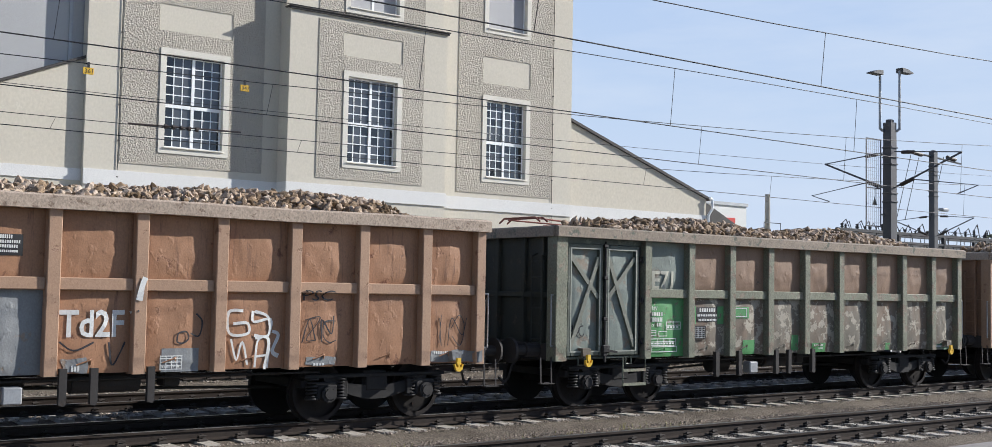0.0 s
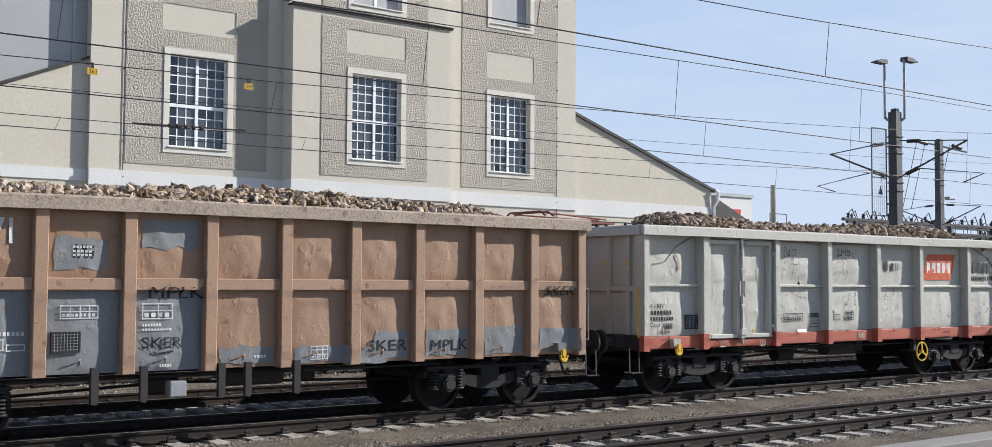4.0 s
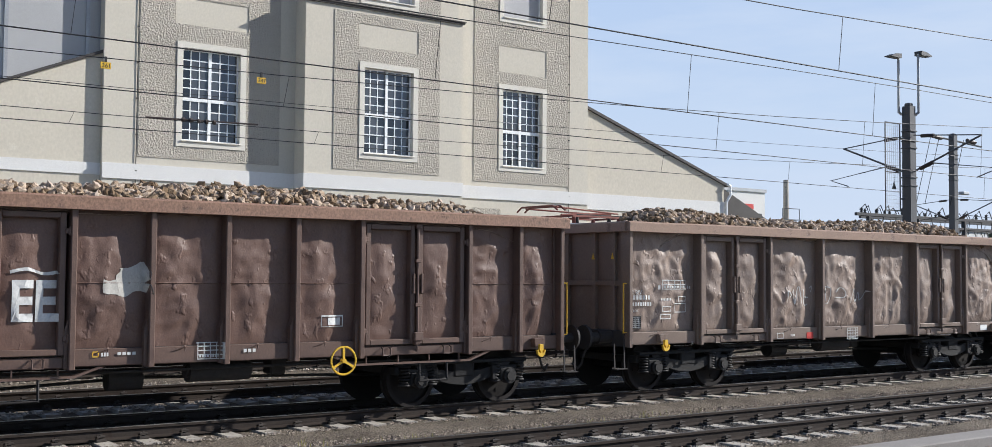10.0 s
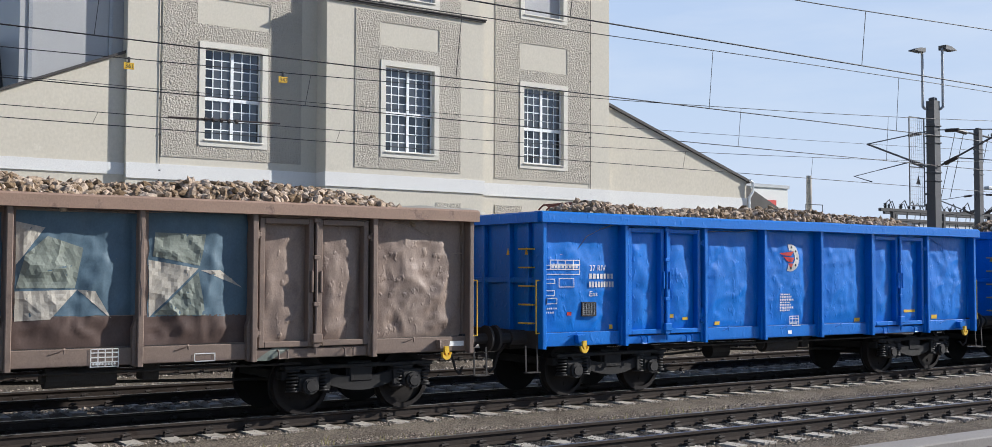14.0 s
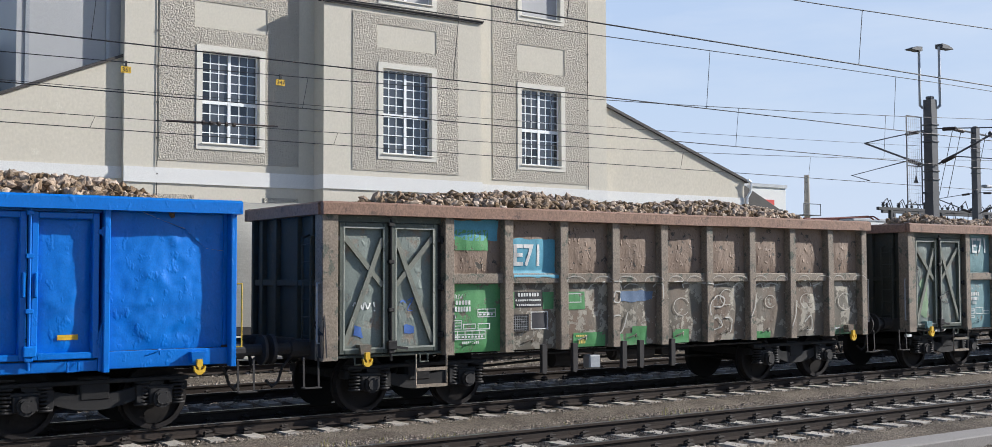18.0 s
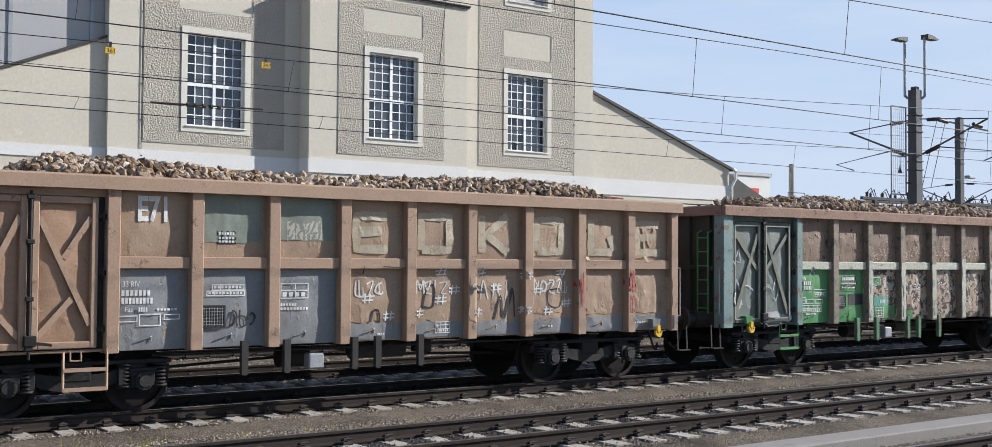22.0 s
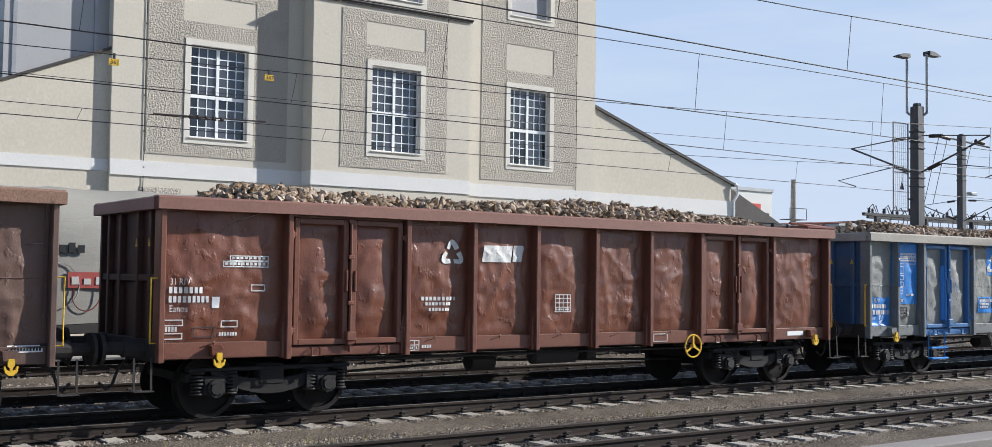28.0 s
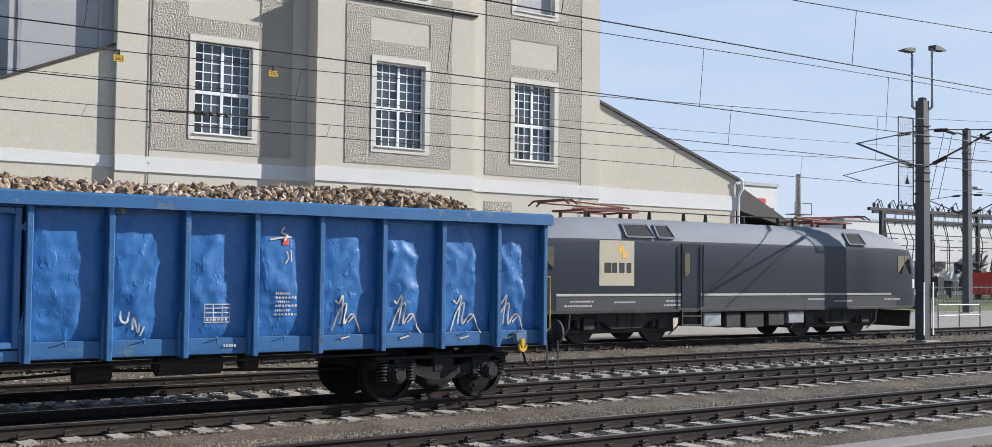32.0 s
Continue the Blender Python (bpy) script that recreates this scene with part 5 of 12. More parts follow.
    P["oldwhite"] = material("old_white_paint", (0.44, 0.425, 0.375), 0.55, var=0.08, coarse=0.8, second=(0.25, 0.22, 0.18), cover=0.16, patch=9.0, edge=0.03, streak=(0.33, 0.3, 0.25), streak_cover=0.24, dents=0.35, speck=0.1)
    P["redsill"] = material("faded_red_sill", (0.35, 0.09, 0.055), 0.6, var=0.2, second=(0.22, 0.12, 0.09), cover=0.25)
    P["blue"] = material("bright_blue_paint", (0.001, 0.135, 0.5), 0.4, var=0.12, coarse=0.7, bump=0.05, spec=0.3, dents=0.35, speck=0.08)
    P["midblue"] = material("worn_blue_paint", (0.14, 0.2, 0.3), 0.45, var=0.18, coarse=0.8, second=(0.07, 0.15, 0.3), cover=0.34, patch=1.8, edge=0.25, dirt=(0.2, 0.22, 0.23), dirt_cover=0.28, spec=0.45, dents=0.4)
    P["greyblue"] = material("patched_grey_panel", (0.205, 0.21, 0.195), 0.55, var=0.18, coarse=0.8, second=(0.1, 0.14, 0.185), cover=0.36, patch=1.6, edge=0.14, streak=(0.12, 0.1, 0.08), streak_cover=0.2, dents=0.5)
    P["skyblue"] = material("sky_blue_paint", (0.03, 0.2, 0.55), 0.42, var=0.12)
    P["greyrib"] = material("grey_blue_rib", (0.16, 0.17, 0.17), 0.55, var=0.2, second=(0.05, 0.15, 0.34), cover=0.3, patch=1.2)
    P["bluerib"] = material("dull_blue_rib", (0.035, 0.12, 0.27), 0.5, var=0.2, second=(0.1, 0.16, 0.23), cover=0.3, patch=3)
    P["wornblue"] = material("worn_bright_blue", (0.028, 0.135, 0.36), 0.42, var=0.16, coarse=0.8, second=(0.085, 0.18, 0.33), cover=0.25, patch=2.2, edge=0.2, spec=0.45, dents=0.4)
    P["skyrib"] = material("faded_blue_frame", (0.055, 0.15, 0.32), 0.5, var=0.2, second=(0.14, 0.18, 0.22), cover=0.25, patch=3)
    P["tealrib"] = material("flaking_teal_rib", (0.16, 0.23, 0.22), 0.6, var=0.2, second=(0.19, 0.13, 0.09), cover=0.4, patch=5, edge=0.04)
    P["peelpink"] = material("flaking_pink_panel", (0.3, 0.225, 0.165), 0.65, var=0.25, coarse=1.2, second=(0.065, 0.05, 0.04), cover=0.5, patch=5.5, edge=0.025, dirt=(0.46, 0.4, 0.31), dirt_cover=0.34, streak=(0.26, 0.13, 0.09), streak_cover=0.3, dents=0.4)
    P["greyrim"] = material("dusty_grey_rim", (0.3, 0.28, 0.24), 0.7, var=0.2, second=(0.2, 0.15, 0.11), cover=0.3)


paints()
same = lambda m: (lambda *a: m)
EA = dict(kind="ea", ribw=0.085, bulge=0.05, dent=0.043, sink=0.04)


def ea(u, label, ribs, doors, sheet, rib, rim, load, **more):
    spec = dict(EA, u=u, label=label, ribs=ribs, doors=doors, sheet=sheet if callable(sheet) else same(sheet), rib=rib, rim=rim, sill=more.pop("sill", rib), end=more.pop("end", rib), load=load)
    base = sheet(0, 0) if callable(sheet) else sheet
    spec.update(doorsheet=base, doorframe=rib)
    spec.update(more)
    return wagon(spec)


def fas(u, label, sheet, rib, rim, load, **more):
    spec = dict(kind="fas", ribw=0.18, bulge=0.03, dent=0.02, cornerw=1.27, top=3.29, bot=0.88, zsheet=0.9, mid=(2.02, 2.19), midy=RIB_Y - 0.05, rimh=0.2, ladder=True,
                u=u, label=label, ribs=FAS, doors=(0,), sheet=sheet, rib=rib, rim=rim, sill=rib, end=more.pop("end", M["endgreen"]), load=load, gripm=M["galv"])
    spec.update(more)
    return wagon(spec)


CROSS = (((0.0, 0.03), (1.0, 0.92)), ((0.0, 0.93), (1.0, 0.52)))
# end walls turn from the sun: that shade is in this near-black green
M["endgreen"] = material("shade_dark_green_end", (0.04, 0.042, 0.034), 0.7, var=0.3, second=(0.075, 0.062, 0.046), cover=0.25, patch=3)
# red darkened in its colour for the shade between wagons
M["endred"] = material("shade_dark_red_end", (0.06, 0.032, 0.026), 0.6, var=0.3, second=(0.1, 0.052, 0.036), cover=0.35, patch=1.6, edge=0.2)
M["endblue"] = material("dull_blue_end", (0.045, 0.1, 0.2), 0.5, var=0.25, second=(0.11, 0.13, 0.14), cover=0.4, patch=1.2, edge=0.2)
# tan with the end wall's shade mixed into its base
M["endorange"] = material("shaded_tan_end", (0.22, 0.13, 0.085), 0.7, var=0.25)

fas(-1.33, "orange-brown chip wagon with white graffiti and rust streaks", lambda i, lv: P["slate"] if i <= 3 and not lv else P["orange"], P["orangerib"], P["stone"], 0, doorsheet=P["orange"], doorframe=P["orangerib"])
fas(13.09, "weathered green and brown chip wagon with peeling paint", lambda i, lv: (P["doorgreen"] if lv else P["green"]) if i == 1 else P["ochre"] if lv else P["peel"], P["greygreen"], P["brownframe"], 1, doorsheet=P["doorgreen"], doorframe=P["darkframe"], edgem=P["paleedge"], bracem=P["braceframe"], braces=CROSS)
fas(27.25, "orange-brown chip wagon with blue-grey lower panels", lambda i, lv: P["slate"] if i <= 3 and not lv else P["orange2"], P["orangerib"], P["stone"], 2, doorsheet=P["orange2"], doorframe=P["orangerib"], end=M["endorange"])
ea(41.51, "old white open wagon with a red sill", [0, 1.68, 3.82, 5.53, 7.28, 8.92, 10.9, 12.68], (1,), P["oldwhite"], P["oldwhite"], P["oldwhite"], 0, sill=P["redsill"], end=P["oldwhite"], mid=(2.09, 2.15), midy=SHEET_Y + 0.03, ribw=0.15, bulge=0.03, dent=0.02, top=3.26, wheelx=8.8, wheelz=0.62, midsink=0.06, ribfoot=P["redsill"], doorsill=P["redsill"])
ea(55.56, "dented brown open wagon with turquoise graffiti", EA_NARROW, (2, 7), P["brown"], P["brownrib"], P["rustrim"], 1, wheelx=4.55, truss=True, seam=True)
ea(69.66, "dented brown open wagon with white graffiti letters", EA_NARROW, (2, 7), P["brown"], P["brownrib"], P["rustrim"], 2, wheelx=8.35, truss=True, seam=True)
ea(83.93, "faded brown open wagon with badly dented sides", EA_WIDE, (1, 5), P["fade"], P["faderib"], P["faderim"], 0, dent=0.062, bulge=0.075, sink=0.06)
ea(98.06, "faded brown open wagon with blue-grey triangle pattern", EA_WIDE, (1, 5), P["fade"], P["faderib"], P["faderim"], 1, dent=0.055, bulge=0.07, sink=0.06)
ea(112.17, "bright blue open wagon with a pale ring and red emblem", EA_WIDE, (1, 5), P["blue"], P["blue"], P["blue"], 2, top=3.24, dent=0.03, endsteps=True)
ea(126.27, "bright blue open wagon with a pale ring and red emblem", EA_WIDE, (1, 5), P["blue"], P["blue"], P["blue"], 0, top=3.24, dent=0.03, endsteps=True)
fas(140.36, "weathered green and brown chip wagon with peeling paint", lambda i, lv: P["mudbrown"] if lv else P["green"] if i == 1 else P["peel"], P["brownframe"], P["rustrim"], 1, doorsheet=P["doorgreen"], doorframe=P["darkframe"], edgem=P["paleedge"], bracem=P["braceframe"], braces=CROSS)
fas(154.67, "brown and pale teal chip wagon with peeling panels", lambda i, lv: P["teal"] if i <= 3 - lv else P["ochre"], P["brownframe"], P["rustrim"], 2, doorsheet=P["doorgreen"], doorframe=P["darkframe"], edgem=P["paleedge"], bracem=P["braceframe"], braces=CROSS)
fas(169.0, "tan chip wagon with grey lower panels and graffiti", lambda i, lv: P["slate"] if i <= 3 and not lv else P["tan"], P["tanrib"], P["tanrib"], 0, doorsheet=P["orange2"], doorframe=P["tanrib"], end=M["endorange"])
M["mint"] = material("pale_mint_paint", (0.4, 0.4, 0.33), 0.6, var=0.14, second=(0.22, 0.2, 0.16), cover=0.28, patch=5, edge=0.06, speck=0.3)
fas(183.1, "green chip wagon with peeling pinkish panels", lambda i, lv: P["mudbrown"] if lv else P["green"] if i <= 2 else P["peelpink"], lambda i: P["tealrib"] if i < 2 else P["brownframe"], P["rustrim"], 1, doorsheet=P["doorgreen"], doorframe=P["darkframe"], edgem=P["paleedge"], bracem=P["braceframe"], braces=CROSS, waistm=M["mint"], ladderm=P["green"], stepm=P["green"], lever=P["darkgreen"])
ea(197.46, "rusty red open wagon with yellow and white tags", [0, 1.73, 2.73, 3.71, 5.45, 7.13, 8.75, 10.82, 12.54], (6,), P["vtg"], P["vtgrib"], P["vtgrib"], 2, wheelx=4.7, zsheet=1.14, bot=1.1, riblo=0.95, bulge=0.13, dent=0.014, sink=0.03, seam=True)
ea(211.29, "dented dark brown open wagon with a white tag", EA_NARROW, (2, 7), P["brown"], P["brownrib"], P["rustrim"], 1, wheelx=4.6, truss=True, seam=True)
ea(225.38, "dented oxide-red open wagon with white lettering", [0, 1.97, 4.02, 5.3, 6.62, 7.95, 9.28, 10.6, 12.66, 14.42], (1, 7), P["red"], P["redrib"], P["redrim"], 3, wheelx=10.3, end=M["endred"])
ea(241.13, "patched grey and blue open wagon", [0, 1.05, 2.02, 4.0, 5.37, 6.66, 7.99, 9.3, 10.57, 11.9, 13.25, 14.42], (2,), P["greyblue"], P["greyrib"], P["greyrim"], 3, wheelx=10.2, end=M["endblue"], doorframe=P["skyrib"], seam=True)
ea(256.99, "worn blue open wagon with white scrawls", [0, 1.09, 2.22, 4.25, 5.3, 6.36, 7.4, 8.45, 9.53, 10.63, 11.73, 12.75], (2,), lambda i, lv: P["midblue"] if i < 2 else P["wornblue"], P["bluerib"], P["bluerib"], 0, top=3.13, dent=0.04, doorsheet=P["wornblue"], doorframe=P["skyrib"])

# ---- standing rolling stock on the far track ----
M["locogrey"] = material("anthracite_loco_paint", (0.02, 0.025, 0.037), 0.35, var=0.1, coarse=0.5, bump=0.02, spec=0.25, speck=0.06)
# roof grey is lightened in its colour for sunlight reflecting off it
M["locoroof"] = material("sun_paled_roof", (0.2, 0.215, 0.24), 0.7, var=0.15, coarse=0.6, bump=0.05, spec=0.2, speck=0.1)
M["locodark"] = material("loco_running_gear", (0.03, 0.028, 0.027), 0.7, var=0.4, second=(0.075, 0.064, 0.055), cover=0.3)
M["valance"] = material("dusty_grey_valance", (0.06, 0.062, 0.066), 0.5, var=0.15, coarse=0.6, bump=0.02, spec=0.25)
M["cream"] = plain("cream_stripe", (0.42, 0.41, 0.34), 0.5)
M["sand"] = plain("sand_panel", (0.45, 0.4, 0.29), 0.5)
M["amber"] = plain("amber_square", (0.8, 0.42, 0.05), 0.5)
M["panto"] = material("red_brown_pantograph", (0.17, 0.055, 0.04), 0.6, var=0.3)
M["tarp"] = material("grey_tarpaulin", (0.26, 0.25, 0.22), 0.75, var=0.16, coarse=0.7, second=(0.22, 0.21, 0.18), cover=0.3, patch=1.2, edge=0.3, bump=0.4, bump_scale=7, stretch=(0.35, 1, 1.6))
M["spray_red"] = plain("red_spray", (0.3, 0.06, 0.05), 0.6)
M["fadewhite"] = plain("faded_white_letters", (0.45, 0.43, 0.4), 0.6)
M["wire"] = plain("dark_wire", (0.02, 0.02, 0.022), 0.6, spec=0.2)
M["mast"] = material("grey_mast_paint", (0.07, 0.072, 0.078), 0.6, var=0.15, second=(0.1, 0.085, 0.075), cover=0.2)
M["gantry"] = material("dark_gantry_steel", (0.03, 0.031, 0.034), 0.6, var=0.2)
M["lamp"] = plain("dark_lamp_housing", (0.04, 0.042, 0.046), 0.5)
M["insul"] = plain("brown_insulator", (0.035, 0.025, 0.022), 0.6)
M["paved"] = material("pale_paving", (0.27, 0.25, 0.225), 0.9, var=0.12, coarse=0.3, bump=0.2)
M["grass"] = material("dry_grass", (0.1, 0.12, 0.05), 0.95, var=0.35, coarse=0.6, bump=0.6, second=(0.2, 0.17, 0.09), cover=0.35)
M["hall"] = material("white_hall_cladding", (0.62, 0.62, 0.6), 0.7, var=0.06, coarse=0.2)
M["redpaint"] = plain("red_paint", (0.5, 0.04, 0.03), 0.5)
M["leaf"] = material("far_foliage", (0.06, 0.075, 0.04), 0.95, var=0.4, coarse=2.0)
M["bark"] = material("bark", (0.06, 0.05, 0.04), 0.95, var=0.3)


def locomotive():
    yc, c = TRACKS["d"], 28.3
    lo = thing("electric_locomotive", (c, yc, 0), "anthracite electric locomotive with cream stripe standing on the far track", "locomotive")
    half = 9.3
    ends = [(0.0, 1.28, 1.75), (0.08, 1.34, 2.15), (0.2, 1.4, 2.55), (0.38, 1.44, 2.92), (0.6, 1.47, 3.2), (0.9, 1.49, 3.44), (1.4, 1.49, 3.62), (2.2, 1.49, 3.74), (3.0, 1.49, 3.78)]
    st = [(-half + e, w, z) for e, w, z in ends] + [(half - e, w, z) for e, w, z in reversed(ends)]

    def section(x, w, zr):
        zs = min(3.06, zr - 0.1)
        zm = min(zs, 3.0)
        pts = [(-w, 1.0), (-w, 1.3), (-w, zm * 0.6 + 0.5), (-w, zs - 0.06), (-w * 0.985, zs + (zr - zs) * 0.08), (-w * 0.93, zs + (zr - zs) * 0.35), (-w * 0.8, zs + (zr - zs) * 0.75), (-w * 0.6, zr)]
        return [(x, y, z) for y, z in pts] + [(x, -y, z) for y, z in reversed(pts)]

    rows = [section(*s) for s in st]
    n = len(rows[0])
    side, roof = Shape(), Shape()
    side.add([p for r in rows for p in r], [])
    roof.add([p for r in rows for p in r], [])
    for i in range(len(rows) - 1):
        for j in range(n - 1):
            f = (i * n + j, (i + 1) * n + j, (i + 1) * n + j + 1, i * n + j + 1)
            flat_top = 4 <= j <= n - 6
            (roof if flat_top and 2 <= i <= len(rows) - 4 else side).f.append(f)
    side.f += [tuple(range(n)), tuple(range((len(rows) - 1) * n, len(rows) * n))]
    body = part("body", side, M["locogrey"], lo, "anthracite car body", True)
    part("roof", roof, M["locoroof"], lo, "silver-grey roof, paled for the sun on it", True)
    y = -1.49
    # stripe, skirt, panel, door
    part("stripe", Shape().box(-7.9, 7.6, y - 0.008, y - 0.002, 1.43, 1.5), M["cream"], lo, "cream waist stripe")
    part("valance", Shape().box(-7.9, 7.9, y - 0.006, y - 0.001, 1.02, 1.4), M["valance"], lo, "paler grey lower side strip")
    part("side_sill", Shape().box(-8.9, 8.9, y - 0.02, 1.49 + 0.02, 0.92, 1.02, 0.01), M["locodark"], lo)
    panel = part("emblem_panel", Shape().box(-6.3, -4.93, y - 0.008, y - 0.002, 1.74, 3.08), M["sand"], lo, "sand-coloured emblem panel")
    for x, z in ((-5.45, 2.83), (-5.32, 2.65)):
        part("emblem_square", Shape().box(x - 0.09, x + 0.09, y - 0.014, y - 0.009, z - 0.09, z + 0.09), M["amber"], panel)
    for k, w in enumerate((0.26, 0.2, 0.2, 0.18)):
        part("emblem_bar", Shape().box(-6.1 + k * 0.29, -6.1 + k * 0.29 + w, y - 0.014, y - 0.009, 2.12, 2.42), M["black"], panel)
    d = part("cab_door", Shape().box(-2.98, -2.1, y - 0.012, y - 0.002, 1.06, 3.05), M["locogrey"], lo)
    for x in (-3.0, -2.08):
        part("door_rail", Shape().cyl((x, y - 0.07, 1.1), (x, y - 0.07, 3.02), 0.025, 8), M["locodark"], d)
    part("door_window", Shape().box(-2.85, -2.62, y - 0.03, y - 0.014, 2.0, 2.75), M["glassdark"], d)
    part("door_step", Shape().box(-2.95, -2.15, y - 0.06, y + 0.2, 0.5, 0.55).box(-2.95, -2.15, y - 0.06, y + 0.2, 0.78, 0.82).box(-2.98, -2.94, y - 0.06, y + 0.1, 0.5, 1.0).box(-2.16, -2.12, y - 0.06, y + 0.1, 0.5, 1.0), M["locodark"], lo)
    # roof grilles on the slope
    for x0, x1 in ((-5.25, -4.1), (-3.95, -3.25), (5.2, 6.15)):
        q = [(x0, -1.5, 3.21), (x1, -1.5, 3.21), (x1 - 0.12, -1.24, 3.6), (x0 + 0.02, -1.24, 3.6)]
        g = Shape().add(q + [(a, b + 0.05, z - 0.03) for a, b, z in q], [(0, 1, 2, 3), (7, 6, 5, 4), (0, 4, 5, 1), (1, 5, 6, 2), (2, 6, 7, 3), (3, 7, 4, 0)])
        part("roof_grille", g, M["room"], lo, "black roof window")
        fr = Shape()
        for a, b in zip(q, q[1:] + q[:1]):
            fr.beam(a, b, 0.05, 0.05)
        part("grille_frame", fr, M["locoroof"], lo)
    # cab side windows and screens
    for sgn in (-1, 1):
        x0 = sgn * (half - 1.05)
        x1 = sgn * (half - 0.72)
        q = [(sgn * (half - 1.3), -1.5, 2.2), (sgn * (half - 0.42), -1.462, 2.2), (sgn * (half - 0.62), -1.482, 2.85), (sgn * (half - 1.3), -1.5, 2.85)]
        part("cab_window", Shape().add(q, [(0, 1, 2, 3)]).add([(a, b + 0.02, z) for a, b, z in q], [(3, 2, 1, 0)]), M["glassdark"], lo)
        ws = [(sgn * (half - 0.33), -1.2, 2.42), (sgn * (half - 0.33), 1.2, 2.42), (sgn * (half - 0.95), 1.25, 3.13), (sgn * (half - 0.95), -1.25, 3.13)]
        part("windscreen", Shape().add([(a + sgn * 0.03, b, z + 0.02) for a, b, z in ws], [(0, 1, 2, 3)]), M["glassdark"], lo)
        part("plate", Shape().box(sgn * (half - 0.36) - 0.14, sgn * (half - 0.36) + 0.14, y + 0.06, y + 0.075, 1.68, 2.0), M["signwhite"], lo)
        for yy in (-1.0, 1.0):
            b = Shape()
            b.cyl((sgn * (half - 0.1), yy * 0.875, 1.06), (sgn * (half + 0.25), yy * 0.875, 1.06), 0.12, 12)
            b.box(min(sgn * (half + 0.25), sgn * (half + 0.31)), max(sgn * (half + 0.25), sgn * (half + 0.31)), yy * 0.875 - 0.3, yy * 0.875 + 0.3, 0.88, 1.24, 0.02)
            part("buffer", b, M["locodark"], lo)
            part("head_lamp", Shape().cyl((sgn * (half - 0.02), yy * 0.8, 1.42), (sgn * (half + 0.04), yy * 0.8, 1.42), 0.1, 14), M["signwhite"], lo)
        part("snow_plough", Shape().prism([(-1.3, 0.25), (1.3, 0.25), (1.35, 0.85), (-1.35, 0.85)], sgn * (half - 0.35) - 0.03, sgn * (half - 0.35) + 0.03), M["locodark"], lo)
    # lettering as bars
    s = Shape()
    rnd = random.Random(7)
    for x0, z in ((-5.7, 1.22), (-7.4, 1.25), (-3.6, 1.25), (3.0, 1.27), (4.4, 1.2), (7.2, 1.25), (-7.6, 1.12), (-3.7, 1.12)):
        x = x0
        for _ in range(10):
            w = rnd.uniform(0.05, 0.14)
            s.box(x, x + w * 0.7, y - 0.008, y - 0.002, z, z + 0.05)
            x += w * 0.7 + 0.03
    part("marking", s, M["fadewhite"], lo)
    # equipment between the bogies
    for x0, x1, z0, m in ((-1.9, -1.1, 0.45, "galv"), (-0.9, -0.2, 0.4, "locodark"), (0.0, 0.9, 0.38, "locodark"), (1.1, 1.9, 0.42, "locodark"), (2.1, 2.9, 0.48, "galv")):
        part("equipment_box", Shape().box(x0, x1, -1.42, -0.4, z0, 0.9, 0.03), M[m], lo)
    wheel = Shape()
    wheel.cyl((0, -1.0, 0), (0, 1.0, 0), 0.1, 10)
    for yy, o in ((-0.72, -1), (0.72, 1)):
        wheel.cyl((0, yy - 0.07, 0), (0, yy + 0.06, 0), 0.575, 32)
        wheel.cyl((0, yy - o * 0.07, 0), (0, yy - o * 0.04, 0), 0.6, 32)
        wheel.cyl((0, yy + o * 0.06, 0), (0, yy + o * 0.1, 0), 0.2, 14)
    wm = wheel.mesh("loco_wheelset")
    wm.materials.append(M["locodark"])
    for bc in (-4.95, 4.95):
        fr = Shape()
        for yy in (-1.12, 1.12):
            fr.prism([(bc - 2.3, 0.75), (bc - 2.3, 0.95), (bc + 2.3, 0.95), (bc + 2.3, 0.75), (bc + 1.0, 0.7), (bc + 0.6, 0.45), (bc - 0.6, 0.45), (bc - 1.0, 0.7)], yy - 0.07, yy + 0.07, "y")
            for o in (-1.5, 1.5):
                fr.box(bc + o - 0.22, bc + o + 0.22, yy - 0.12, yy + 0.12, 0.42, 0.78, 0.03)
                fr.cyl((bc + o - 0.38, yy, 0.5), (bc + o - 0.38, yy, 0.85), 0.1, 10)
                fr.cyl((bc + o + 0.38, yy, 0.5), (bc + o + 0.38, yy, 0.85), 0.1, 10)
            fr.cyl((bc - 0.3, yy, 0.55), (bc - 0.3, yy, 0.98), 0.14, 10)
            fr.cyl((bc + 0.3, yy, 0.55), (bc + 0.3, yy, 0.98), 0.14, 10)
            fr.tube([(bc - 1.9, yy - 0.1 * (1 if yy < 0 else -1), 0.85), (bc - 0.6, yy - 0.12 * (1 if yy < 0 else -1), 0.6)], 0.035)
        fr.box(bc - 2.2, bc + 2.2, -0.95, 0.95, 0.3, 0.92, 0.03)
        fo = part("bogie", fr, M["locodark"], lo)
        for o in (-1.5, 1.5):
            shared("wheelset", wm, lo, (bc + o, 0, 0.575))
        for o in (-2.2, 2.2):
            part("sand_pipe", Shape().tube([(bc + o, -1.2, 0.95), (bc + o, -1.15, 0.5), (bc + o * 0.97, -0.8, 0.2)], 0.025), M["galv"], fo)
    # roof line and folded pantographs
    for x in (-5.9, -4.6, -3.4, -1.9, -0.9, 0.9, 2.6, 3.4):
        part("roof_insulator", Shape().cyl((x, -0.5, 3.78), (x, -0.5, 4.05), 0.07, 8, 0.05), M["locodark"], lo)
    part("roof_conductor", Shape().tube([(-5.9, -0.5, 4.06), (3.4, -0.5, 4.06)], 0.02), M["locodark"], lo)
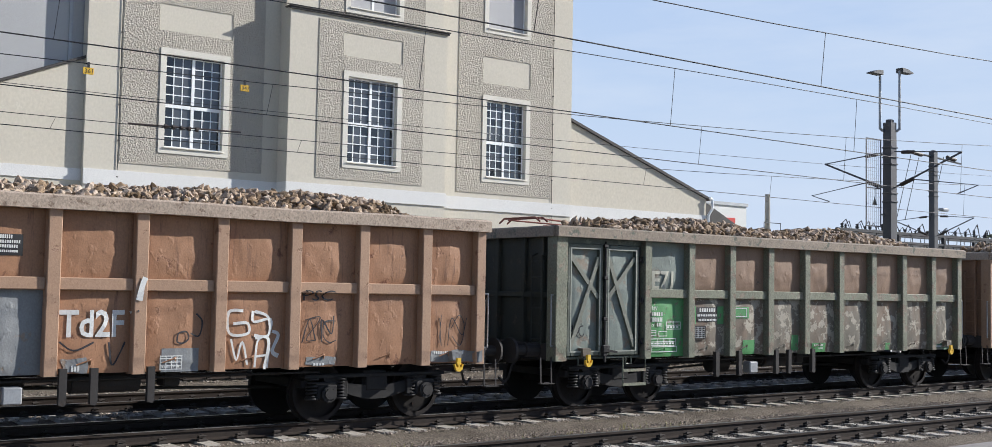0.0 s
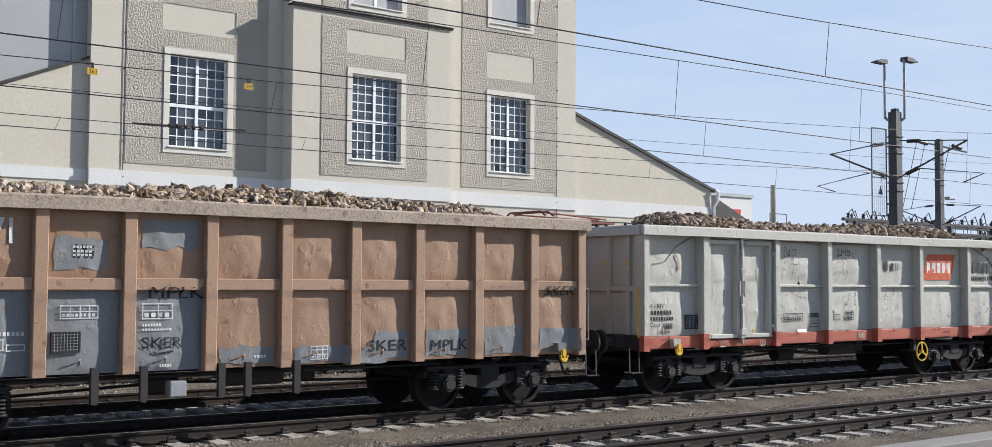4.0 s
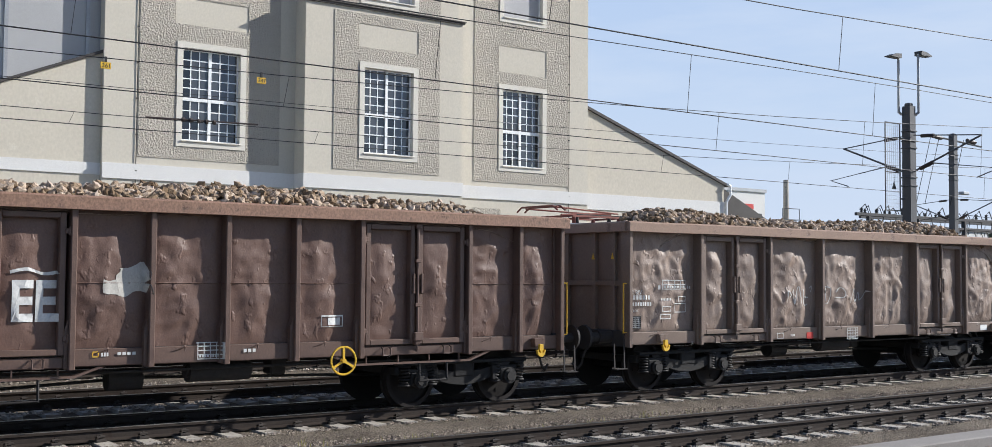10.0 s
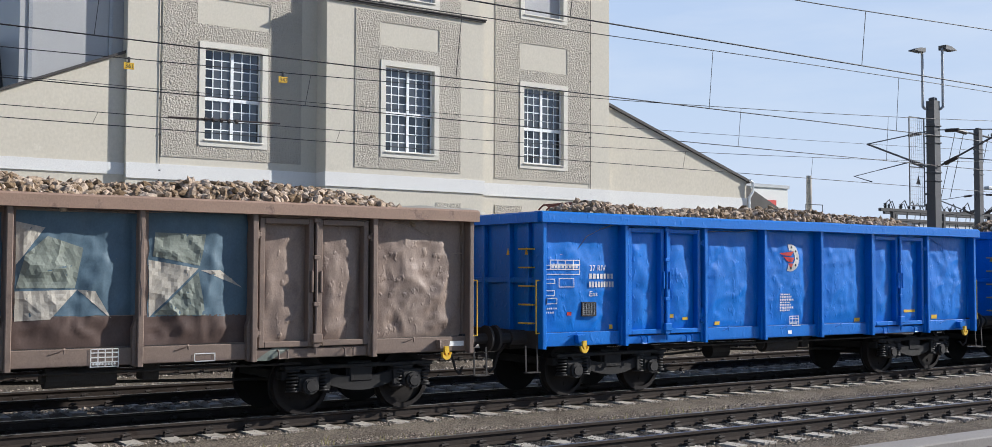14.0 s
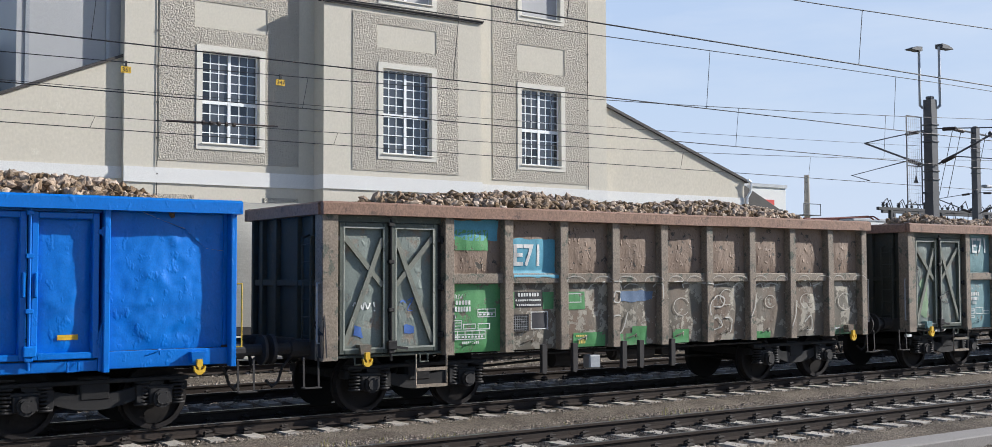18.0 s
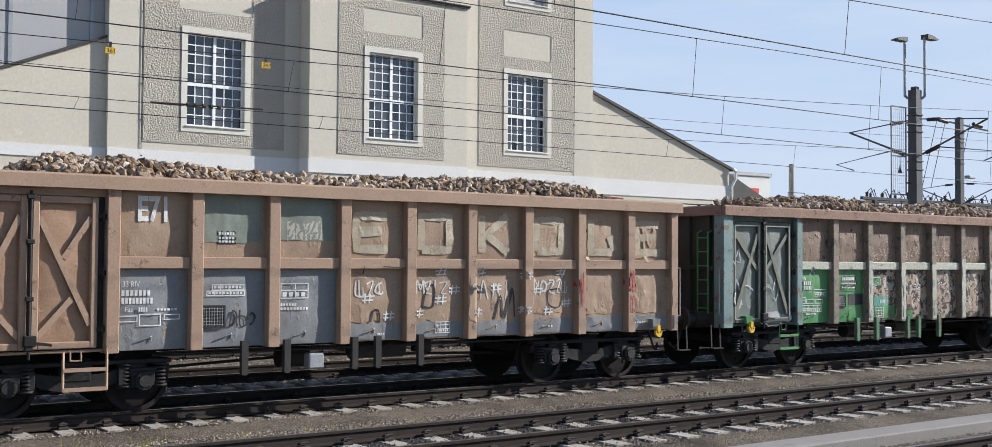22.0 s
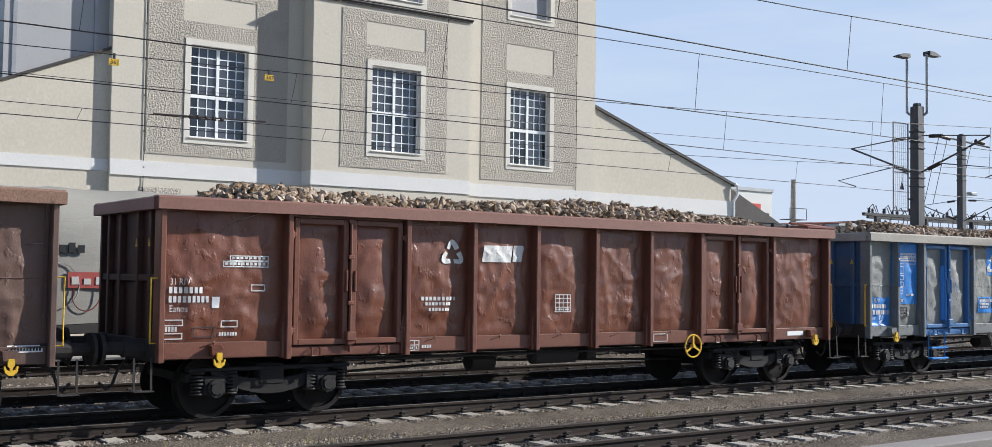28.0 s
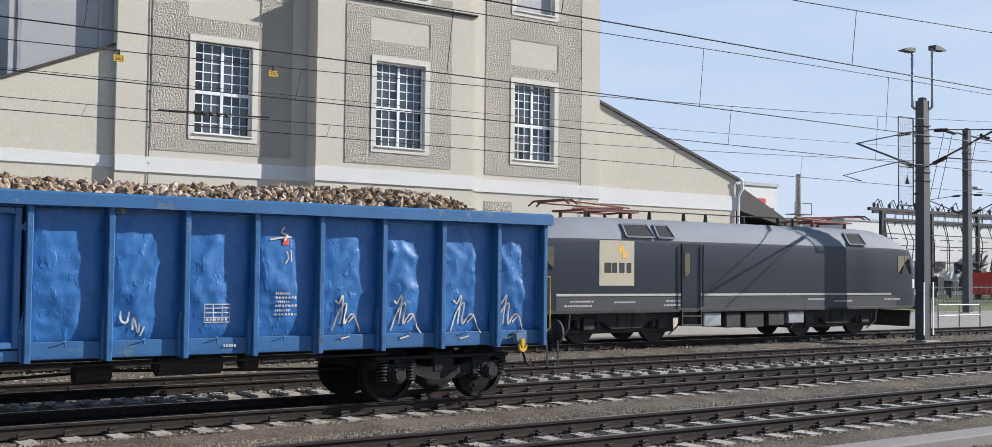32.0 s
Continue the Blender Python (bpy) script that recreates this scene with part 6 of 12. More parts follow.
    for c0, sgn in ((-5.2, 1), (5.2, -1)):
        pn = Shape()
        for yy in (-0.75, 0.75):
            pn.beam((c0 - 1.1, yy, 4.0), (c0 + 1.1, yy, 4.0), 0.06, 0.06)
        for x in (-1.1, 0.0, 1.1):
            pn.beam((c0 + x, -0.75, 4.0), (c0 + x, 0.75, 4.0), 0.06, 0.06)
        for x in (-0.9, 0.9):
            for yy in (-0.6, 0.6):
                pn.cyl((c0 + x, yy, 3.78), (c0 + x, yy, 3.98), 0.06, 8)
        pn.tube([(c0 - sgn * 0.9, 0, 4.05), (c0 + sgn * 1.1, 0, 4.15)], 0.05)
        pn.tube([(c0 + sgn * 1.1, -0.35, 4.14), (c0 - sgn * 1.7, -0.75, 4.24)], 0.025)
        pn.tube([(c0 + sgn * 1.1, 0.35, 4.14), (c0 - sgn * 1.7, 0.75, 4.24)], 0.025)
        for x in (-1.55, -1.85):
            pn.tube([(c0 + sgn * x, -0.98, 4.14), (c0 + sgn * x, -0.75, 4.27), (c0 + sgn * x, 0.75, 4.27), (c0 + sgn * x, 0.98, 4.14)], 0.03)
        part("pantograph", pn, M["panto"], lo, "folded red-brown pantograph")


locomotive()


def tarp_wagon(x0, x1, cloth):
    yc = TRACKS["d"]
    w = thing("tarpaulin_wagon", (x0, yc, 0), "covered wagon with a creased grey tarpaulin and graffiti", "goods wagon")
    L = x1 - x0
    s = Shape()
    prof = [(-1.42, 0.95), (-1.46, 1.6), (-1.46, 2.4), (-1.44, 2.9), (-1.32, 3.35), (-1.05, 3.72), (-0.6, 3.96), (0.0, 4.06), (0.6, 3.96), (1.05, 3.72), (1.32, 3.35), (1.44, 2.9), (1.46, 1.6), (1.42, 0.95)]
    nx = 60
    n = len(prof)
    vs = []
    for i in range(nx + 1):
        x = L * i / nx
        rib = 0.045 * abs(math.sin(math.pi * x / 1.9)) ** 0.7
        for y, z in prof:
            k = 1 - rib * (0.6 if z > 2.6 else 0.35) - 0.018 * noise.noise((x * 2.2, y, z * 1.5))
            vs.append((x, y * k, 2.0 + (z - 2.0) * (1 - rib * 0.55) + 0.02 * noise.noise((x * 1.3, z * 2, 4.0))))
    fs = [(i * n + j, (i + 1) * n + j, (i + 1) * n + j + 1, i * n + j + 1) for i in range(nx) for j in range(n - 1)]
    s.add(vs, fs + [tuple(range(n)), tuple(range(nx * n, nx * n + n))])
    part("tarpaulin", s, M[cloth], w, "", True)
    part("frame", Shape().box(-0.1, L + 0.1, -1.4, 1.4, 0.75, 0.97, 0.02), M["under"], w)
    for x in (0.0, L):
        for yy in (-0.875, 0.875):
            o = -0.55 if x == 0 else 0.55
            part("buffer", Shape().cyl((x, yy, 1.06), (x + o, yy, 1.06), 0.1, 10).cyl((x + o, yy, 1.06), (x + o * 1.08, yy, 1.06), 0.23, 14), M["under"], w)
    for c in (2.2, L - 2.2):
        fr = shared("bogie", BOGIE["frame"], w, (c, 0, 0))
        for o in (-0.9, 0.9):
            shared("axle_box", BOGIE["box"], fr, (o, 0, 0))
            shared("wheelset", BOGIE["wheelset"], w, (c + o, 0, 0.46))
    # sprayed shapes and lettering blocks low on the tarpaulin
    def loop(cx, cz, a, b, r=0.03, m="white"):
        pts = [(cx + a * math.cos(t), -1.5 + 0.02 * abs(math.sin(t)), cz + b * math.sin(t)) for t in [k * 6.283 / 18 for k in range(19)]]
        part("sprayed_line", Shape().tube(pts, r, 4), M[m], w)
    bx = 5.7 - x0
    for k, (dx, dz, a, b, m) in enumerate(((0.1, 1.75, 0.5, 0.45, "white"), (0.2, 1.6, 0.25, 0.22, "white"), (1.1, 1.8, 0.45, 0.5, "white"), (0.6, 1.4, 0.3, 0.2, "spray_red"), (-0.6, 1.7, 0.4, 0.5, "white"), (1.7, 1.6, 0.3, 0.35, "spray_red"))):
        loop(bx + dx, dz, a, b, 0.012, "fadewhite" if m == "white" else m)
    if x0 > 0:
        part("red_panel", Shape().box(bx + 1.3, bx + 2.7, -1.5, -1.475, 1.75, 2.1), M["spray_red"], w, "faded red panel")
        for k in range(5):
            part("lettering_block", Shape().box(bx + 1.38 + k * 0.26, bx + 1.53 + k * 0.26, -1.515, -1.495, 1.83, 2.0 - 0.04 * (k % 2)), M["fadewhite"], w)
        for k in range(4):
            part("lettering_block", Shape().box(bx + 0.9 + k * 0.2, bx + 1.04 + k * 0.2, -1.515, -1.47, 2.52, 2.74 - 0.05 * (k % 2)), M["black"], w)


M["darktarp"] = material("dark_grey_tarpaulin", (0.17, 0.165, 0.145), 0.75, var=0.2, coarse=0.7, second=(0.1, 0.098, 0.085), cover=0.35, patch=1.2, edge=0.3, bump=0.4, bump_scale=7, stretch=(0.35, 1, 1.6))
tarp_wagon(3.2, 18.1, "tarp")
tarp_wagon(-13.2, 1.9, "darktarp")


# ---- overhead line ----
def overhead(key, zc, zm, x0, k, feed=None):
    y = TRACKS[key]
    o = thing("overhead_line", (0, y, 0), "thin dark contact wire and sagging carrier wire over a track", "overhead line", "overhead lines")
    part("contact_wire", Shape().tube([(-70, 0, zc), (150, 0, zc)], 0.011, 5), M["wire"], o)
    xs = [-70 + 5 * i for i in range(45)]
    sag = lambda x: zm + k * (min(abs(x - x0), 45)) ** 2
    part("carrier_wire", Shape().tube([(x, 0, sag(x)) for x in xs], 0.009, 5), M["wire"], o)
    for i in range(-4, 14):
        x = x0 + 1.5 + i * 6.3
        part("dropper", Shape().tube([(x, 0, zc), (x + 0.12, 0, sag(x))], 0.006, 4), M["wire"], o)


overhead("a", 5.70, 6.4, 2, 0.0012)
overhead("b", 5.63, 6.63, -22, 0.00015)
overhead("c", 5.57, 6.05, -4, 0.00077)
overhead("d", 5.62, 5.9, 6, 0.00067)
fl = thing("feeder_line", (0, 30.0, 0), "single sagging feeder wire beside the factory", "overhead line")
part("feeder_wire", Shape().tube([(x, 0, 7.0 + 0.00037 * x * x) for x in range(-60, 121, 5)], 0.008, 5), M["wire"], fl)
ins = thing("section_insulator", (9.3, 27.2, 5.93), "dark rod insulator set in a carrier wire", "insulator")
part("rod", Shape().tube([(0, 0, 0), (2.9, 0, 0.06)], 0.022, 6), M["insul"], ins)
for k in range(5):
    part("shed", Shape().cyl((0.9 + k * 0.2, 0, 0.015), (0.96 + k * 0.2, 0, 0.018), 0.06, 8), M["insul"], ins)
for num, x, z in (("361", 6.51, 6.06), ("347", 9.6, 6.11)):
    sg = thing("line_sign", (x, TRACKS["c"] - 0.02, z), "small yellow plate with a black number hung on a wire", "sign", "line signs")
    part("plate", Shape().box(-0.095, 0.095, -0.01, 0.01, -0.125, 0.0, 0.003), M["yellow"], sg)
    vs, fs = word_shape(num, 0.08)
    part("number", Shape().add([(a - 0.075, -0.014, b - 0.102) for a, b in vs], fs), M["black"], sg, fix=False)
    part("hanger", Shape().box(-0.02, 0.02, -0.02, 0.02, 0.0, 0.1), M["black"], sg)


def catenary_mast(x, y, top, lamps, arms, wide=0.38):
    m = thing("catenary_mast", (x, y, GROUND_Z - 0.1), "grey steel overhead line mast with insulated arms", "catenary mast", "line masts")
    s = Shape()
    h = top - GROUND_Z + 0.1
    wb, wt = wide / 2, wide / 2 * 0.86
    s.add([(-wb, -wb, 0), (wb, -wb, 0), (wb, wb, 0), (-wb, wb, 0), (-wt, -wt, h), (wt, -wt, h), (wt, wt, h), (-wt, wt, h)],
          [(3, 2, 1, 0), (4, 5, 6, 7), (0, 1, 5, 4), (1, 2, 6, 5), (2, 3, 7, 6), (3, 0, 4, 7)])
    part("post", s, M["mast"], m)
    part("cap", Shape().box(-wt * 0.7, wt * 0.7, -wt * 0.7, wt * 0.7, h, h + 0.12, 0.03), M["mast"], m)
    part("foot", Shape().box(-0.4, 0.4, -0.4, 0.4, -0.1, 0.16, 0.02), M["sleeper"], m)
    for z in (h - 0.9, h - 1.25, h - 1.5, h - 2.55, h - 2.85):
        part("clamp", Shape().box(-wide * 0.54, wide * 0.54, -wide * 0.54, wide * 0.54, z - 0.025, z + 0.025, 0.01), M["mast"], m)
    if lamps:
        for sx, dz, w in ((-1, 1.78, -0.6), (1, 1.9, 0.65)):
            lm = part("lamp_pole", Shape().tube([(sx * 0.2, sx * -0.15, h - 0.3), (sx * 0.3, sx * -0.2, h - 0.2), (sx * 0.3, sx * -0.2, h + dz)], 0.045, 8), M["galv"], m)
            part("lamp_head", Shape().prism([(sx * 0.3, h + dz - 0.06), (sx * 0.3, h + dz + 0.1), (sx * 0.3 + w * 0.5, h + dz + 0.08), (sx * 0.3 + w, h + dz - 0.02), (sx * 0.3 + w, h + dz - 0.05)], sx * -0.2 - 0.15, sx * -0.2 + 0.15, "y"), M["lamp"], lm)
    for sy in arms:
        zb = 6.0 - GROUND_Z + 0.1
        a = part("arm", Shape().tube([(0, sy * wb, zb), (0, sy * 2.8, zb + 1.07)], 0.035, 8), M["mast"], m)
        part("insulator", Shape().cyl((0, sy * 0.45, zb + 0.09), (0, sy * 0.95, zb + 0.28), 0.075, 8), M["insul"], a)
        a2 = part("stay", Shape().tube([(0, sy * wb, zb + 1.3), (0, sy * 2.8, zb + 1.07)], 0.02, 6), M["mast"], m)
        part("insulator", Shape().cyl((0, sy * 0.5, zb + 1.25), (0, sy * 1.0, zb + 1.22), 0.065, 8), M["insul"], a2)
        rg = part("register_arm", Shape().tube([(0, sy * 0.9, zb + 0.26), (0, sy * 3.4, zb - 0.1), (0, sy * 2.6, zb - 0.36)], 0.022, 6), M["mast"], m)
    return m


mast = catenary_mast(35.9, 24.4, 8.35, True, (1, -1))
part("stripe_guard", Shape().box(-0.3, -0.24, -0.24, -0.21, 0.35, 2.2).box(0.24, 0.3, -0.24, -0.21, 0.35, 2.2), M["signwhite"], mast, "white ribbed cable guard")
sgn = thing("signal_board", (34.65, 24.5, 4.6), "thin framed lattice board with a small arrow", "signal board")
fr = Shape()
for z in (0.0, 1.35, 3.1):
    fr.box(0, 0.85, -0.015, 0.015, z - 0.02, z + 0.02)
fr.box(-0.02, 0.02, -0.015, 0.015, 0, 3.1).box(0.83, 0.87, -0.015, 0.015, 0, 3.1)
part("frame", fr, M["mast"], sgn)
mesh_ = Shape()
for k in range(1, 24):
    mesh_.box(0.02, 0.83, -0.003, 0.003, k * 0.13 - 0.004, k * 0.13 + 0.004)
for k in range(1, 7):
    mesh_.box(k * 0.12 - 0.004, k * 0.12 + 0.004, -0.003, 0.003, 0.02, 3.08)
part("wire_mesh", mesh_, M["galv"], sgn)
part("arrow", Shape().prism([(0.35, 0.75), (0.6, 0.75), (0.475, 1.05)], -0.02, -0.008, "y"), M["black"], sgn)
for z in (0.4, 2.55):
    part("bracket", Shape().box(0.85, 1.2, -0.02, 0.02, z, z + 0.06), M["mast"], sgn)
far_mast = catenary_mast(66.5, 42.0, 11.4, False, (1, -1), 0.44)
part("cross_arm", Shape().tube([(-2.8, 0, 11.55), (3.2, 0, 11.2)], 0.06, 6), M["mast"], far_mast)
for sx in (-2.2, 1.6):
    part("insulator", Shape().cyl((sx, 0, 11.5), (sx + 0.9, 0, 11.42), 0.13, 8), M["insul"], far_mast)
for sx in (-2.4, -1.5, 1.2):
    part("stay", Shape().tube([(sx, 0, 11.5), (sx - 1.6, 0, 7.2)], 0.02, 5), M["wire"], far_mast)
part("lamp", Shape().tube([(0.2, 0, 7.9), (0.9, 0, 8.0)], 0.05, 6).box(0.8, 1.5, -0.2, 0.2, 7.95, 8.15, 0.05), M["galv"], far_mast)
catenary_mast(112, 24.4, 8.4, False, (1, -1))


# ---- yard beyond the far track ----
# the part left of x = 20 is unseen, added to brighten the factory front
part("paved_yard", Shape().box(-40, 160, 29.6, 44, GROUND_Z - 0.1, GROUND_Z + 0.02), M["paved"])
tagged(bpy.data.objects["paved_yard"], "pale paved yard beside the far track, extended unseen to bounce light", "pavement", kind="structure")
part("grass_bank", Shape().prism([(44.0, GROUND_Z), (47, 0.3), (60, 0.4), (60, GROUND_Z - 0.1), (44, GROUND_Z - 0.1)], 46, 200), M["grass"])
tagged(bpy.data.objects["grass_bank"], "dry grass bank behind the yard", "grass", kind="structure")
rail_ = thing("tube_railing", (45.1, 29.9, GROUND_Z), "low galvanised tube railing", "railing")
for x in (0, 1.6, 3.2):
    part("post", Shape().cyl((x, 0, 0), (x, 0, 1.06), 0.035, 8), M["galv"], rail_)
for z in (0.58, 1.05):
    part("rail", Shape().cyl((0, 0, z), (3.2, 0, z), 0.03, 8), M["galv"], rail_)
fn = thing("yard_fence", (40, 46.0, 0), "dark steel picket fence along the yard", "fence")
for z in (0.35, 1.35):
    part("rail", Shape().box(0, 110, -0.02, 0.02, z - 0.03, z + 0.03), M["mast"], fn)
pk = Shape()
for k in range(360):
    pk.box(k * 0.3, k * 0.3 + 0.03, -0.012, 0.012, 0.0, 1.6)
tagged(part("fence_infill", pk, M["mast"], fn), kind="stuff")


def substation():
    rnd = random.Random(11)
    g = thing("switchgear_gantry", (0, 0, 0), "dark steel switchgear gantry with insulators and looping cables", "substation gantry")
    y0 = 55.0
    for row, (yy, x0, x1) in enumerate(((y0, 74.0, 104.0), (y0 + 7, 84, 125))):
        z = 7.2 + row * 0.4
        part("beam", Shape().box(x0, x1, yy - 0.12, yy + 0.12, z - 0.12, z + 0.12, 0.02), M["gantry"], g)
        part("beam", Shape().box(x0 + 1.5, x1, yy - 0.1, yy + 0.1, z - 0.85, z - 0.65, 0.02), M["gantry"], g)
        x = x0 + 1.6
        while x < x1:
            part("column", Shape().box(x - 0.14, x + 0.14, yy - 0.14, yy + 0.14, 0.2, z - 0.12, 0.02), M["gantry"], g)
            x += 6.5
        x = x0 + 0.7
        while x < x1:
            q = Shape()
            h = rnd.uniform(0.25, 0.75)
            q.cyl((x, yy, z + 0.1), (x, yy, z + h), 0.09, 8)
            for k in range(3):
                q.cyl((x, yy, z + 0.2 + k * h * 0.25), (x, yy, z + 0.24 + k * h * 0.25), 0.15, 8)
            q.tube([(x, yy, z + h), (x + 0.5, yy, z + h + rnd.uniform(0.1, 0.5)), (x + 0.9, yy, z + 0.2), (x + 0.7, yy, z - 1.2)], 0.03, 5)
            part("post_insulator", q, M["gantry"], g)
            x += rnd.uniform(1.1, 2.0)
        for k in range(14):
            x = x0 + 2 + k * (x1 - x0 - 2) / 14
            c = Shape().tube([(x, yy, z - 0.8), (x + rnd.uniform(-0.4, 0.4), yy - 0.5, z - 2.5), (x + rnd.uniform(-0.3, 0.3), yy - 0.3, 2.5)], 0.04, 5)
            part("down_lead", c, M["wire"], g)
            part("breaker", Shape().box(x - 0.45, x + 0.45, yy - 0.9, yy - 0.2, 0.9, rnd.uniform(1.6, 2.6), 0.03), M["gantry"], g)
            part("leg", Shape().box(x - 0.3, x - 0.2, yy - 0.7, yy - 0.5, 0.2, 0.9), M["gantry"], g)
            for zz in (3.2, 4.4, 5.3):
                part("bus_bar", Shape().box(x - 1.0, x + 1.0, yy - 0.4, yy - 0.32, zz, zz + 0.07), M["gantry"], g)


substation()


def hall(x0, x1, y0, y1, z, label):
    h = thing("factory_hall", (0, 0, 0), label, "industrial hall", "far halls")
    part("wall", Shape().box(x0, x1, y0, y1, -0.3, z), M["hall"], h)
    part("parapet", Shape().box(x0 - 0.1, x1 + 0.1, y0 - 0.1, y1 + 0.1, z, z + 0.25), M["galv"], h)
    n = int((x1 - x0) / 4)
    for k in range(n):
        x = x0 + 1 + k * 4
        part("window", Shape().box(x, x + 2.2, y0 - 0.04, y0 + 0.01, 2.4, 3.8), M["glass"], h)
    return h


h1 = hall(106, 150, 82, 110, 8.2, "white flat-roofed works hall with a dark round sign")
part("round_sign", Shape().cyl((121.5, 81.9, 5.6), (121.5, 81.98, 5.6), 1.0, 20), M["black"], h1)
h2 = hall(61.5, 69.4, 60, 70, 8.85, "pale office block with small red and dark lettering")
part("lettering_block", Shape().box(66.0, 68.0, 59.9, 59.98, 7.5, 7.9), M["redpaint"], h2)
for k in range(5):
    part("lettering_block", Shape().box(66.6 + k * 0.5, 66.95 + k * 0.5, 59.9, 59.98, 6.6, 7.2), M["black"], h2)
sh = thing("dark_shed", (0, 0, 0), "small dark-roofed shed behind the factory wing", "shed")
part("wall", Shape().box(56.5, 62.0, 52.5, 58, -0.3, 5.4), M["plaster"], sh)
part("roof", Shape().prism([(54.5, 6.9), (55.6, 8.3), (56.7, 7.9), (62.6, 5.3), (62.6, 5.1), (54.5, 6.7)], 52.2, 58.3, "y"), M["roof"], sh)
ch = thing("concrete_pole", (71.9, 60, -0.2), "tall tapered concrete pole with a small platform", "pole")
part("shaft", Shape().cyl((0, 0, 0), (0, 0, 10.2), 0.3, 14, 0.2), M["sleeper"], ch)
part("platform", Shape().box(-1.0, 1.0, -0.5, 0.5, 7.0, 7.06).tube([(-1.0, -0.5, 7.9), (1.0, -0.5, 7.9)], 0.03).tube([(-1.0, -0.5, 7.0), (-1.0, -0.5, 7.9)], 0.03).tube([(1.0, -0.5, 7.0), (1.0, -0.5, 7.9)], 0.03), M["mast"], ch)
for k, (x, y) in enumerate(((84.0, 50.5), (88.5, 50.5), (94.0, 50.5))):
    v = thing("parked_van", (x, y, 0.3), "red delivery van parked behind the fence", "van", "red vans")
    part("body", Shape().prism([(-2.2, 0.4), (2.2, 0.4), (2.2, 1.1), (1.5, 1.3), (0.9, 2.0), (-2.2, 2.1)], -0.9, 0.9, "y"), M["redpaint"], v)
    part("window", Shape().prism([(0.95, 1.35), (1.45, 1.32), (0.95, 1.9), (0.2, 1.92), (0.2, 1.35)], -0.92, 0.92, "y"), M["glass"], v)
    for wx in (-1.3, 1.3):
        part("wheel", Shape().cyl((wx, -0.92, 0.33), (wx, -0.7, 0.33), 0.33, 14).cyl((wx, 0.7, 0.33), (wx, 0.92, 0.33), 0.33, 14), M["black"], v)


def tree(x, y, h, seed):
    rnd = random.Random(seed)
    t = thing("tree", (x, y, 0), "dark leafy tree far behind the yard", "tree", "far trees")
    tr_ = Shape().cyl((0, 0, 0), (0, 0, h * 0.5), 0.25, 8, 0.15)
    for k in range(7):
        a = rnd.uniform(0, 6.28)
        tr_.cyl((0, 0, h * rnd.uniform(0.25, 0.5)), (math.cos(a) * h * 0.25, math.sin(a) * h * 0.25, h * rnd.uniform(0.55, 0.8)), 0.1, 5, 0.03)
    part("trunk", tr_, M["bark"], t)
    c = Shape()
    for k in range(700):
        d = Vector((rnd.gauss(0, 1), rnd.gauss(0, 1), rnd.gauss(0, 1))).normalized() * rnd.uniform(0.4, 1) ** 0.5
        p = Vector((d.x * h * 0.36, d.y * h * 0.36, h * 0.62 + d.z * h * 0.38))
        p += Vector((1, 0, 0)) * noise.noise((p * 0.4)) * 1.2
        s = rnd.uniform(0.15, 0.4)
        u = Vector((rnd.gauss(0, 1), rnd.gauss(0, 1), rnd.gauss(0, 1))).normalized() * s
        v = u.orthogonal().normalized() * s
        c.add([p - u, p + v, p + u, p - v], [(0, 1, 2, 3)])
    tagged(part("crown", c, M["leaf"], t, "", fix=False), kind="stuff")


for k in range(9):
    tree(118 + k * 9, 66 + (k % 3) * 6, 6.5 + (k * 7 % 4), k)


